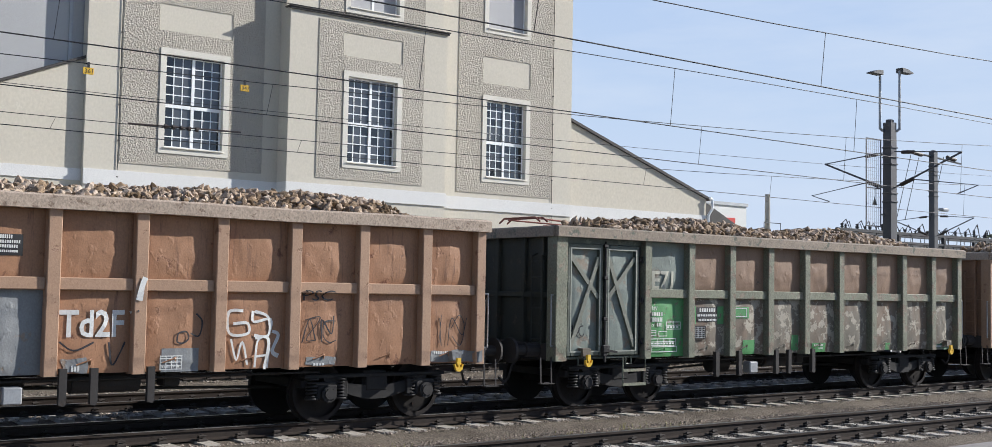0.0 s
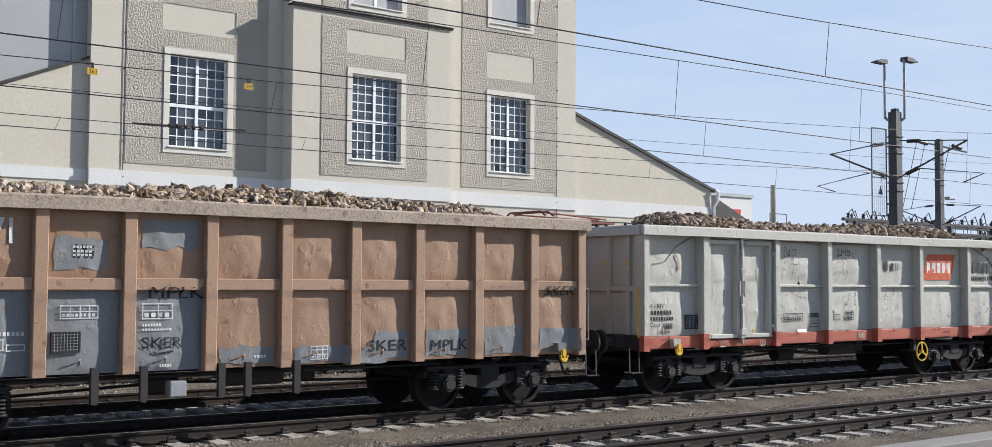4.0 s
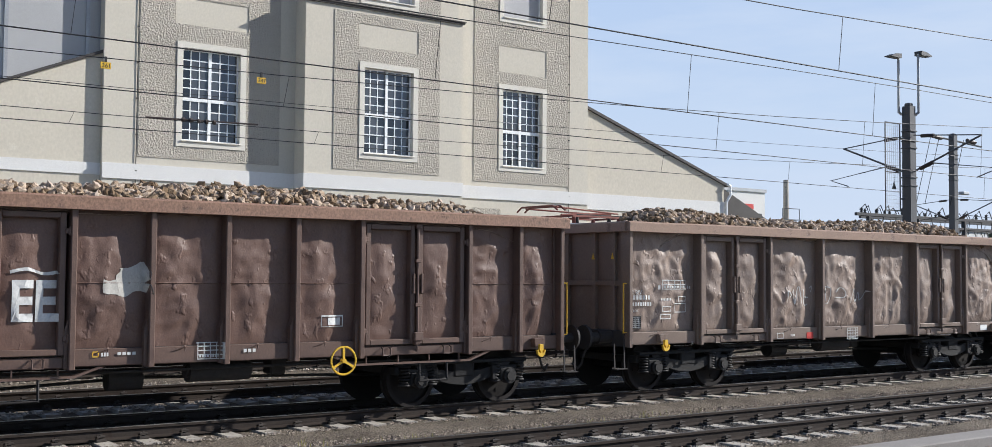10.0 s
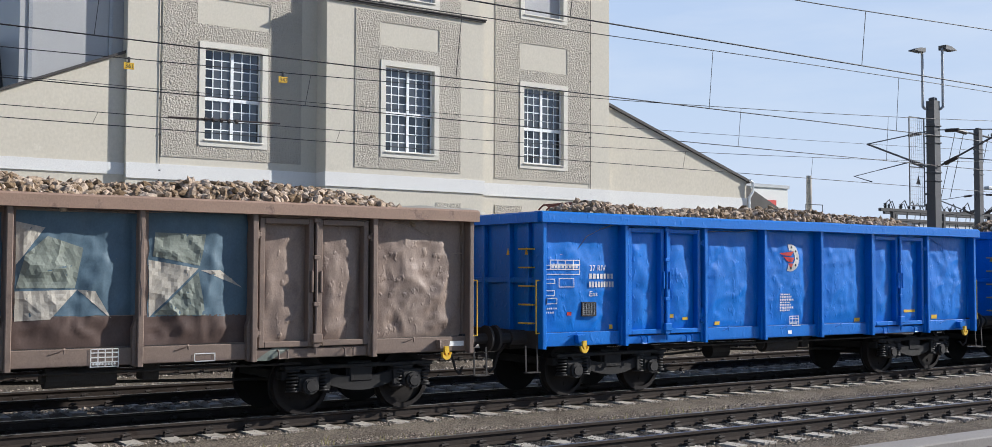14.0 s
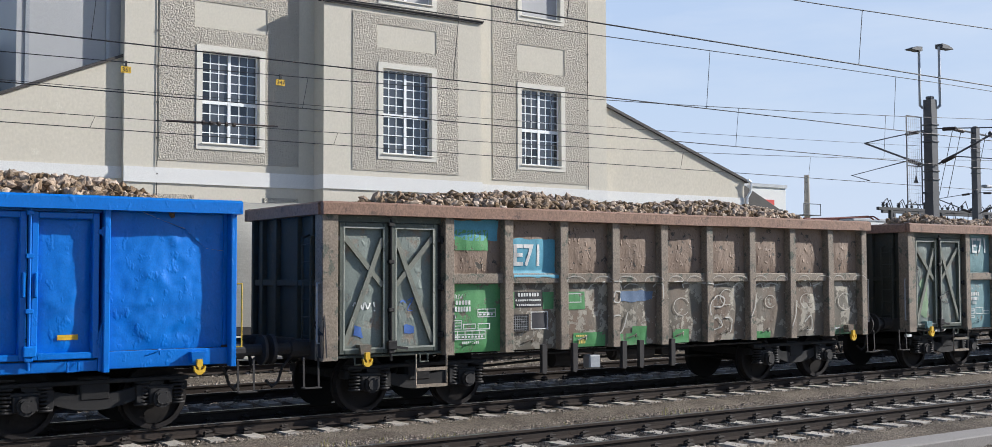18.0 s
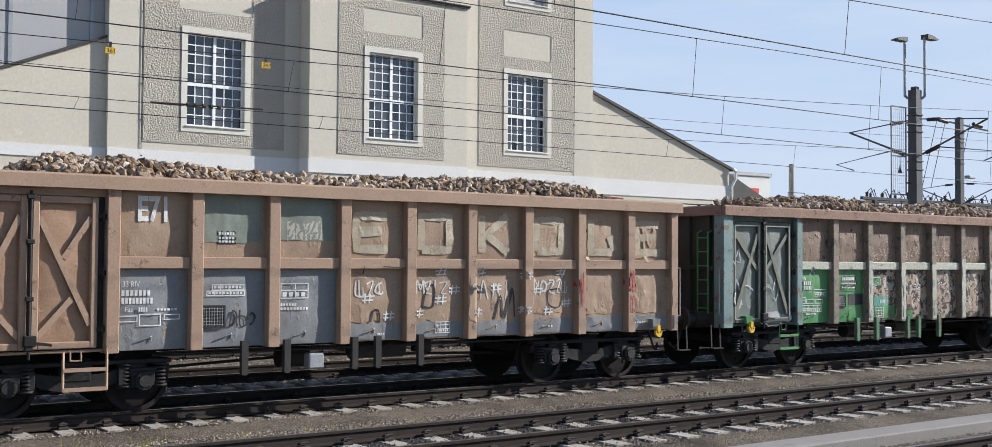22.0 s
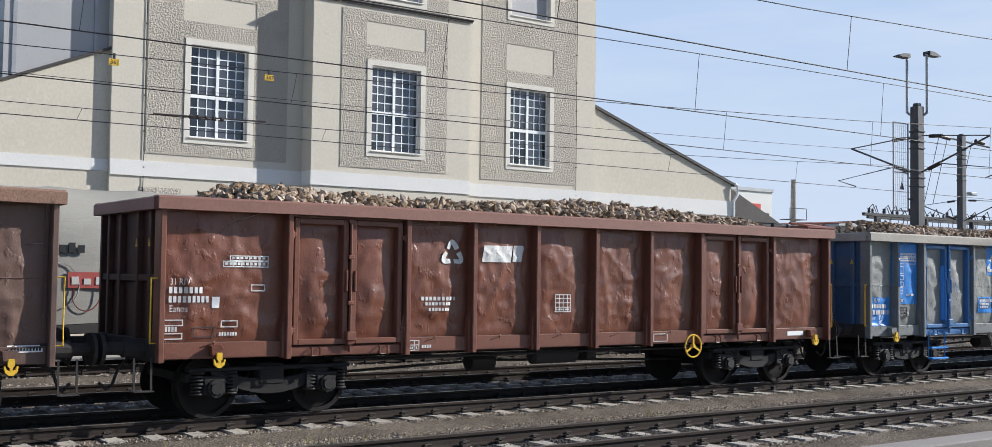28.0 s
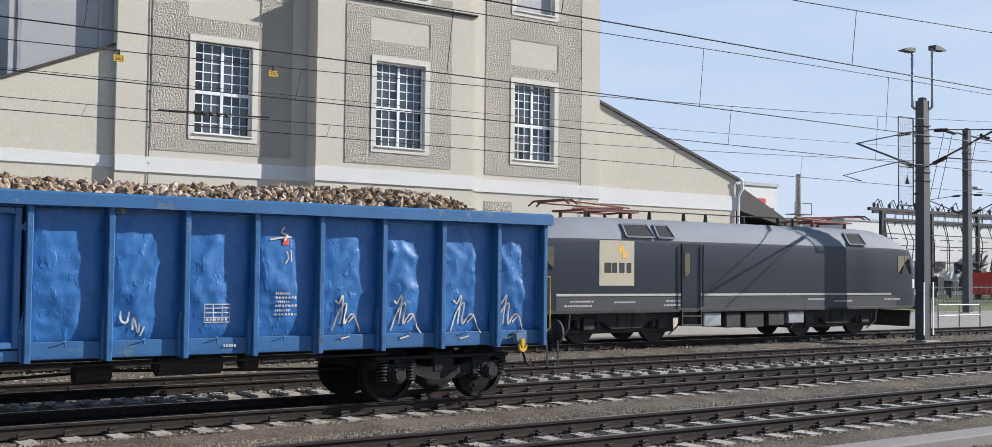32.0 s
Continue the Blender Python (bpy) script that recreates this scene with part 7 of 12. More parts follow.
# ---- sky in the distance ----
def sky_backdrop():
    """Pale autumn sky, far behind everything, with faint high cloud."""
    R, n, m = 2400.0, 48, 16
    a0, a1, e1 = radians(-25), radians(115), radians(27)
    s = Shape()

    def at(u, v):
        a, e = a0 + (a1 - a0) * u, -0.02 + (e1 + 0.02) * v
        return (R * math.cos(e) * math.sin(a), R * math.cos(e) * math.cos(a), R * math.sin(e))

    s.grid(n, m, at)
    mt = bpy.data.materials.new("pale_sky")
    mt.use_nodes = True
    nt = mt.node_tree
    nt.nodes.clear()
    tc = nt.nodes.new("ShaderNodeTexCoord")
    sep = nt.nodes.new("ShaderNodeSeparateXYZ")
    nt.links.new(tc.outputs["Object"], sep.inputs[0])
    mr = nt.nodes.new("ShaderNodeMapRange")
    mr.inputs["From Min"].default_value, mr.inputs["From Max"].default_value = 0.0, 1000.0
    nt.links.new(sep.outputs["Z"], mr.inputs["Value"])
    rp = nt.nodes.new("ShaderNodeValToRGB")
    el = rp.color_ramp.elements
    el[0].position, el[0].color = 0.0, (0.45, 0.5, 0.58, 1)
    el[1].position, el[1].color = 1.0, (0.26, 0.36, 0.55, 1)
    mid = el.new(0.35)
    mid.color = (0.37, 0.45, 0.57, 1)
    nt.links.new(mr.outputs[0], rp.inputs[0])
    mp = nt.nodes.new("ShaderNodeMapping")
    mp.inputs["Scale"].default_value = (0.0011, 0.0011, 0.006)
    mp.inputs["Rotation"].default_value = (0.0, 0.12, 0.0)
    nt.links.new(tc.outputs["Object"], mp.inputs[0])
    nz = nt.nodes.new("ShaderNodeTexNoise")
    nz.inputs["Scale"].default_value, nz.inputs["Detail"].default_value, nz.inputs["Roughness"].default_value = 1.3, 7.0, 0.6
    nt.links.new(mp.outputs[0], nz.inputs["Vector"])
    cr = nt.nodes.new("ShaderNodeMapRange")
    cr.inputs["From Min"].default_value, cr.inputs["From Max"].default_value, cr.inputs["To Max"].default_value = 0.45, 0.8, 0.5
    nt.links.new(nz.outputs["Fac"], cr.inputs["Value"])
    mx = nt.nodes.new("ShaderNodeMix")
    mx.data_type = "RGBA"
    nt.links.new(cr.outputs[0], mx.inputs["Factor"])
    nt.links.new(rp.outputs[0], mx.inputs[6])
    mx.inputs[7].default_value = (0.5, 0.54, 0.6, 1)
    em = nt.nodes.new("ShaderNodeEmission")
    nt.links.new(mx.outputs[2], em.inputs["Color"])
    out = nt.nodes.new("ShaderNodeOutputMaterial")
    nt.links.new(em.outputs[0], out.inputs["Surface"])
    tagged(part("backdrop", s, mt, fix=False), "pale blue hazy sky with faint high cloud", "sky", kind="structure")


sky_backdrop()
part("kerb", Shape().box(-40, 60, 9.5, 9.98, GROUND_Z - 0.15, -0.13, 0.02), M["paved"])
M["kerb"] = material("grey_concrete_kerb", (0.23, 0.215, 0.2), 0.9, var=0.15, coarse=0.8, second=(0.19, 0.17, 0.15), cover=0.3, patch=4)
bpy.data.objects["kerb"].data.materials[0] = M["kerb"]
tagged(bpy.data.objects["kerb"], "pale concrete cable trough lid strip between two tracks", "kerb", kind="structure")

# ---- lettering, spray and plates on the wagons ----
for key in ("slate", "orange", "orange2", "tan", "green", "darkgreen", "teal", "skyblue"):
    M[key] = P[key]
for key, col in (("dark", (0.03, 0.028, 0.032)), ("spray_tan", (0.36, 0.26, 0.17)), ("spray_red2", (0.32, 0.05, 0.045)), ("spray_blue", (0.06, 0.13, 0.36)),
                 ("railred", (0.5, 0.09, 0.035)), ("turq", (0.09, 0.36, 0.37)), ("tealdark", (0.02, 0.1, 0.12)), ("fadedwhite", (0.42, 0.4, 0.36)), ("chalk", (0.48, 0.47, 0.45)), ("chalkgrey", (0.34, 0.34, 0.34)),
                 ("bluegrey", (0.07, 0.115, 0.15)), ("palegrey", (0.36, 0.33, 0.28)), ("sage", (0.17, 0.19, 0.16)), ("tealblue", (0.08, 0.27, 0.36)), ("tealgreen", (0.1, 0.3, 0.24)),
                 ("yellowtext", (0.6, 0.48, 0.12)), ("bluehaze", (0.1, 0.15, 0.235)), ("greenglow", (0.2, 0.29, 0.17)), ("limegreen", (0.24, 0.34, 0.15)), ("oldyellow", (0.5, 0.36, 0.1)),
                 ("palecream", (0.52, 0.47, 0.36)), ("pinkish", (0.42, 0.29, 0.24)), ("pinkred", (0.3, 0.12, 0.095)), ("darkband", (0.085, 0.055, 0.045))):
    M[key] = material(key + "_paint", col, 0.6, var=0.14, coarse=2.5, fine=22, second=tuple(c * 0.62 + 0.03 for c in col), cover=0.2, patch=9, edge=0.15, bump=0.05)

M["redhaze"] = material("red_spray_haze", (0.16, 0.062, 0.048), 0.5, var=0.2, coarse=1.5, second=(0.13, 0.078, 0.06), cover=0.5, patch=3.0, edge=0.2, dents=0.5)
M["rolled"] = material("thin_rolled_paint", (0.36, 0.31, 0.23), 0.65, var=0.14, second=(0.29, 0.215, 0.15), cover=0.4, patch=6, edge=0.12)

def word(s, w, text, x, z, width, height, mat, bold=0.0):
    """A readable word fitted to a width and a height."""
    vs, fs = word_shape(text, height, 0.0, bold)
    reach = max(a for a, b in vs)
    return lay_word(s, text, x, z, height, M[mat], w, bold=bold, squeeze=width / reach)


def blocks(s, w, n, x, z, width, height, mat):
    """Small writing as n letter-sized bars."""
    step = width / n
    return lay_bars(s, [(x + i * step, z, step * 0.68, height) for i in range(n)], M[mat], w)


def lay_poly(s, pts, mat, w, lift=0.013):
    """A filled field of paint with straight edges, following the dents."""
    bm = bmesh.new()
    bm.faces.new([bm.verts.new((x, 0, z)) for x, z in pts])
    bmesh.ops.triangulate(bm, faces=bm.faces)
    for _ in range(5):
        far = [e for e in bm.edges if e.calc_length() > 0.08]
        if not far:
            break
        bmesh.ops.subdivide_edges(bm, edges=far, cuts=1)
        bmesh.ops.triangulate(bm, faces=bm.faces)
    for v in bm.verts:
        v.co.y = s.y(v.co.x, v.co.z) - lift
    me = bpy.data.meshes.new("painted_shape")
    bm.to_mesh(me)
    bm.free()
    me.materials.append(mat)
    ob = new("painted_shape", me)
    ob.parent = w
    return ob


def pocket(s, w, x0, x1, z0, z1):
    """A wire-mesh pocket for the consignment note."""
    y = s.y((x0 + x1) / 2, (z0 + z1) / 2) - 0.012
    t = 0.022
    f = Shape().box(x0, x0 + t, y - 0.03, y + 0.03, z0, z1).box(x1 - t, x1, y - 0.03, y + 0.03, z0, z1).box(x0 + t, x1 - t, y - 0.03, y + 0.03, z0, z0 + t).box(x0 + t, x1 - t, y - 0.03, y + 0.03, z1 - t, z1)
    pk = part("note_pocket", f, M["under"], w, "dark wire-mesh note pocket")
    part("back", Shape().box(x0 + t, x1 - t, y - 0.004, y + 0.03, z0 + t, z1 - t), M["spring"], pk)
    g = Shape()
    for i in range(1, 9):
        x = x0 + (x1 - x0) * i / 9
        g.box(x - 0.003, x + 0.003, y - 0.024, y - 0.018, z0 + t, z1 - t)
    for i in range(1, 7):
        z = z0 + (z1 - z0) * i / 7
        g.box(x0 + t, x1 - t, y - 0.026, y - 0.02, z - 0.003, z + 0.003)
    part("wire_mesh", g, M["galv"], pk)


STROKES = [[(0, 0), (0.1, 1), (0.6, 0.4), (0.9, 1)], [(0.8, 0.9), (0.2, 0.8), (0.1, 0.3), (0.5, 0.05), (0.9, 0.2)], [(0.1, 0), (0.45, 1), (0.8, 0.05)], [(0.1, 0.9), (0.9, 0.95), (0.2, 0.1), (0.95, 0)],
           [(0.15, 1), (0.1, 0.1), (0.75, 0.0), (0.85, 0.6)], [(0, 0.5), (0.4, 0.95), (0.8, 0.6), (0.5, 0.1), (0.1, 0.2)], [(0.5, 1), (0.45, 0.0)], [(0, 0.7), (0.5, 0.75), (1.0, 0.55)]]


def tag(s, w, x0, x1, z0, z1, mat, seed, width):
    """A quick sprayed signature: single angular strokes side by side."""
    rnd = random.Random(seed * 17 + int(x0 * 100))
    h = z1 - z0
    rows = max(1, int(h / 0.42)) if x1 - x0 < 3 * h else 1
    for r in range(rows):
        za, zb = z0 + h * r / rows, z0 + h * (r + 0.9) / rows
        n = max(2, min(9, int((x1 - x0) / max(0.09, (zb - za) * 0.62))))
        for k in range(n):
            a, b = x0 + (x1 - x0) * k / n, x0 + (x1 - x0) * (k + 0.95) / n
            for _ in range(rnd.choice((1, 1, 2))):
                st = rnd.choice(STROKES)
                pts = [(min(max(a + (b - a) * (u + rnd.uniform(-0.15, 0.15)), x0), x1), min(max(za + (zb - za) * (v + rnd.uniform(-0.12, 0.12)), z0), z1)) for u, v in st]
                scribble(s, pts, M[mat], w, width * rnd.uniform(0.7, 1.1))


def scratches(s, w, x0, x1, z0, z1, mat, seed):
    """Thin dark scratches and scars in the paint."""
    rnd = random.Random(seed)
    for _ in range(16):
        x, z = rnd.uniform(x0, x1), rnd.uniform(z0 - 0.1, z1 + 0.15)
        a, l = rnd.gauss(1.2, 0.9), rnd.uniform(0.03, 0.18)
        scribble(s, [(x, z), (x + l * 0.6 * math.cos(a), z + l * 0.5 * math.sin(a)), (x + l * math.cos(a + 0.3), z + l * math.sin(a + 0.3))], M[mat], w, rnd.uniform(0.006, 0.016), "scratch")


def flakes(s, w, x0, x1, z0, z1, mat, seed):
    """Peeling paint: small ragged chips over a field."""
    rnd = random.Random(seed)
    g = Shape()
    cx, cz = (x0 + x1) / 2, (z0 + z1) / 2
    for _ in range(90):
        x, z = rnd.uniform(x0 - 0.1, x1 + 0.08), rnd.triangular(z0 - 0.06, z1 + 0.06, cz)
        if noise.noise((x * 4, z * 6, seed)) < -0.12:
            continue
        r = rnd.uniform(0.004, 0.026)
        n = rnd.choice((5, 6, 7))
        ph = rnd.uniform(0, 6)
        vs = [(x + r * rnd.uniform(0.3, 2.2) * math.cos(ph + 6.283 * k / n), z + r * rnd.uniform(0.25, 1.2) * math.sin(ph + 6.283 * k / n)) for k in range(n)]
        g.add([(a, s.y(a, b) - 0.012, b) for a, b in vs], [tuple(range(n))])
    tagged(part("peeling_paint", g, M[mat], w), kind="stuff")


def disc(c, r, n=24):
    return [(c[0] + r * math.cos(6.2832 * k / n), c[1] + r * math.sin(6.2832 * k / n)) for k in range(n)]


def emblem(s, w, x, z):
    """A works emblem: a pale open ring with red wing shapes."""
    arc = [-1.9 + 3.7 * k / 14 for k in range(15)]
    for a0, a1 in zip(arc, arc[1:]):
        lay_poly(s, [(x + 0.28 * math.cos(a0), z + 0.28 * math.sin(a0)), (x + 0.28 * math.cos(a1), z + 0.28 * math.sin(a1)), (x + 0.15 * math.cos(a1), z + 0.15 * math.sin(a1)), (x + 0.15 * math.cos(a0), z + 0.15 * math.sin(a0))], M["chalk"], w, 0.012)
    for k in range(5):
        a = -1.5 + 0.72 * k
        lay_poly(s, disc((x + 0.215 * math.cos(a), z + 0.215 * math.sin(a)), 0.028, 8), M["black"], w, 0.017)
    lay_poly(s, [(x - 0.3, z + 0.09), (x + 0.1, z + 0.13), (x + 0.02, z + 0.03), (x - 0.2, z + 0.05)], M["redpaint"], w, 0.016)
    lay_poly(s, [(x - 0.2, z + 0.02), (x + 0.12, z + 0.0), (x + 0.05, z - 0.1), (x - 0.08, z - 0.07)], M["redpaint"], w, 0.016)
    lay_poly(s, [(x - 0.05, z - 0.11), (x + 0.08, z - 0.12), (x + 0.02, z - 0.25)], M["redpaint"], w, 0.016)


def lobes(s, w, x, z, r):
    """A three-lobed white company mark."""
    tips = [(x + r * 1.05 * math.cos(a), z - r * 0.15 + r * 1.05 * math.sin(a)) for a in (1.5708, 3.665, 5.76)]
    for k in range(3):
        p, q, o = tips[k], tips[(k + 1) % 3], tips[(k + 2) % 3]
        near = lambda e: (p[0] + (e[0] - p[0]) * 0.42, p[1] + (e[1] - p[1]) * 0.42)
        scribble(s, [near(q), (p[0] * 0.9 + x * 0.1, p[1] * 0.9 + z * 0.1), near(o)], M["white"], w, r * 0.42)


def hanging_plate(w, x0, x1, mat):
    p = part("hanging_plate", Shape().box(x0, x1, -RIB_Y - 0.02, -RIB_Y + 0.01, 0.42, 0.86, 0.008), M[mat], w)
    part("strap", Shape().box(x0 + 0.04, x1 - 0.04, -RIB_Y + 0.01, -RIB_Y + 0.03, 0.8, 1.08), M["under"], p)


def hanging_step(w, x0, x1):
    s = Shape()
    for x in (x0, x1):
        s.beam((x, -RIB_Y + 0.02, 1.0), (x, -RIB_Y + 0.02, 0.36), 0.05, 0.02)
    for z in (0.38, 0.62):
        s.box(x0, x1, -RIB_Y - 0.08, -RIB_Y + 0.05, z - 0.02, z + 0.02, 0.006)
    part("side_step", s, M["skyblue"], w, "blue folded side step")


def truss_bar(w, x0, x1):
    m = (x1 - x0) * 0.18
    s = Shape().beam((x0, -1.2, 0.86), (x0 + m, -1.2, 0.42), 0.06, 0.04, (0, 1, 0)).beam((x0 + m, -1.2, 0.42), (x1 - m, -1.2, 0.42), 0.06, 0.04, (0, 1, 0)).beam((x1 - m, -1.2, 0.42), (x1, -1.2, 0.86), 0.06, 0.04, (0, 1, 0))
    part("truss_bar", s, M["palegrey"], w)


def marks_1(w, s):
    word(s, w, "Td2F", 5.89, 1.4, 0.87, 0.35, "white", bold=0.02)
    scribble(s, [(6.99, 2.21), (6.95, 2.1), (6.91, 1.89)], M["white"], w, 0.1)
    scribble(s, [(6.87, 1.75), (6.88, 1.72)], M["white"], w, 0.1)
    lay_patch(s, 4.97, 5.39, 2.46, 2.74, M["black"], w, "sign_plate")
    blocks(s, w, 6, 5.1, 2.68, 0.16, 0.05, "white")
    blocks(s, w, 9, 5.1, 2.62, 0.26, 0.04, "white")
    blocks(s, w, 8, 5.1, 2.56, 0.23, 0.04, "white")
    blocks(s, w, 9, 5.1, 2.5, 0.23, 0.03, "white")
    lay_patch(s, 5.94, 6.27, 0.9, 1.12, M["slate"], w, "painted_patch", ragged=0.05)
    lay_patch(s, 7.3, 7.85, 0.89, 1.22, M["slate"], w, "painted_patch")
    lay_bars(s, frame_rows(7.28, 0.92, 0.32, 0.2, 0.014, 4, 4), M["white"], w)
    blocks(s, w, 8, 7.31, 0.95, 0.26, 0.03, "white")
    blocks(s, w, 3, 6.07, 0.93, 0.12, 0.08, "white")
    scribble(s, [(8.51, 1.75), (8.29, 1.73), (8.31, 1.42), (8.59, 1.42), (8.58, 1.57), (8.36, 1.56)], M["white"], w, 0.05)
    scribble(s, [(8.67, 1.75), (8.68, 1.59), (8.95, 1.63), (8.93, 1.4)], M["white"], w, 0.05)
    scribble(s, [(8.33, 1.34), (8.42, 1.03), (8.5, 1.3), (8.6, 0.96)], M["white"], w, 0.04)
    scribble(s, [(8.72, 0.92), (8.75, 1.31), (8.93, 1.33), (8.92, 0.91)], M["white"], w, 0.04)
    scribble(s, [(8.73, 1.08), (8.92, 1.1)], M["white"], w, 0.04)
    scribble(s, [(7.51, 1.31), (7.53, 1.43), (7.65, 1.45), (7.68, 1.35), (7.59, 1.29), (7.51, 1.31)], M["dark"], w, 0.03)
    scribble(s, [(7.71, 1.43), (7.84, 1.39), (7.89, 1.59), (7.79, 1.71)], M["dark"], w, 0.03)
    scribble(s, [(6.55, 1.32), (6.61, 1.01), (6.71, 1.16), (6.78, 1.32)], M["dark"], w, 0.03)
    scribble(s, [(5.9, 1.33), (6.09, 1.21), (6.35, 1.32)], M["dark"], w, 0.03)
    lay_patch(s, 9.56, 10.06, 0.91, 1.07, M["slate"], w, "painted_patch", ragged=0.04)
    lay_patch(s, 11.84, 12.78, 0.92, 1.1, M["slate"], w, "painted_patch", ragged=0.04)
    blocks(s, w, 14, 11.89, 1.05, 0.6, 0.05, "white")
    blocks(s, w, 4, 9.69, 0.92, 0.2, 0.04, "white")
    word(s, w, "PSC", 9.46, 1.91, 0.53, 0.16, "dark")
    scribble(s, [(8.7, 1.74), (8.91, 1.66), (8.92, 1.39), (8.69, 1.39)], M["white"], w, 0.05)
    scribble(s, [(8.71, 1.35), (8.92, 1.33), (8.87, 0.89)], M["white"], w, 0.05)
    scribble(s, [(8.98, 1.45), (9.09, 1.39), (8.99, 1.16), (9.1, 1.08)], M["white"], w, 0.07)
    tag(s, w, 11.84, 12.55, 1.19, 1.74, "dark", 3, 0.02)
    tag(s, w, 9.48, 10.09, 1.27, 1.7, "dark", 5, 0.025)
    tag(s, w, 12.84, 12.95, 0.96, 2.05, "dark", 8, 0.02)


def marks_2(w, s):
    word(s, w, "E71", 2.42, 2.2, 0.56, 0.33, "cream", bold=0.02)
    word(s, w, "33 RIV", 2.33, 1.79, 0.25, 0.07, "white")
    blocks(s, w, 7, 2.31, 1.68, 0.42, 0.07, "white")
    blocks(s, w, 9, 2.31, 1.57, 0.41, 0.08, "white")
    word(s, w, "Fas", 2.31, 1.48, 0.18, 0.07, "white")
    blocks(s, w, 3, 2.56, 1.48, 0.13, 0.07, "white")
    lay_bars(s, frame_rows(2.8, 1.42, 0.41, 0.15, 0.014, 2, 2), M["white"], w)
    blocks(s, w, 4, 2.83, 1.45, 0.35, 0.03, "white")
    lay_bars(s, frame_rows(2.35, 1.3, 0.19, 0.11, 0.014, 1, 2), M["white"], w)
    lay_bars(s, frame_rows(2.6, 1.29, 0.23, 0.1, 0.014, 1, 1), M["white"], w)
    lay_bars(s, frame_rows(2.39, 1.11, 0.7, 0.14, 0.014, 4, 2), M["white"], w)
    blocks(s, w, 8, 2.42, 1.14, 0.64, 0.03, "white")
    lay_bars(s, frame_rows(2.44, 0.99, 0.68, 0.11, 0.014, 1, 1), M["white"], w)
    tag(s, w, 0.36, 0.74, 1.3, 1.52, "dark", 4, 0.025)
    lay_patch(s, 3.53, 3.66, 1.52, 1.87, M["green"], w, "painted_patch")
    lay_patch(s, 4.26, 4.45, 1.52, 1.87, M["green"], w, "painted_patch")
    lay_patch(s, 3.67, 4.24, 1.57, 1.85, M["black"], w, "sign_plate")
    blocks(s, w, 7, 3.75, 1.76, 0.44, 0.07, "white")
    blocks(s, w, 12, 3.69, 1.67, 0.55, 0.04, "white")
    blocks(s, w, 12, 3.72, 1.58, 0.51, 0.04, "white")
    pocket(s, w, 3.54, 3.9, 1.22, 1.49)
    lay_patch(s, 4.71, 5.2, 1.63, 1.86, M["green"], w, "painted_patch")
    lay_bars(s, frame_rows(4.77, 1.66, 0.35, 0.18, 0.014, 1, 1), M["white"], w)
    lay_patch(s, 5.01, 5.39, 0.9, 1.19, M["green"], w, "painted_patch")
    lay_patch(s, 6.55, 6.78, 0.95, 1.28, M["green"], w, "painted_patch")
    lay_patch(s, 7.24, 7.7, 0.9, 1.1, M["green"], w, "painted_patch")
    blocks(s, w, 7, 7.31, 1.04, 0.31, 0.03, "white")
    blocks(s, w, 5, 7.47, 0.97, 0.15, 0.03, "white")
    lay_patch(s, 9.9, 10.07, 0.91, 1.07, M["green"], w, "painted_patch")
    lay_patch(s, 11.82, 12.61, 0.88, 1.02, M["darkgreen"], w, "painted_patch")
    blocks(s, w, 12, 11.95, 0.94, 0.59, 0.04, "white")


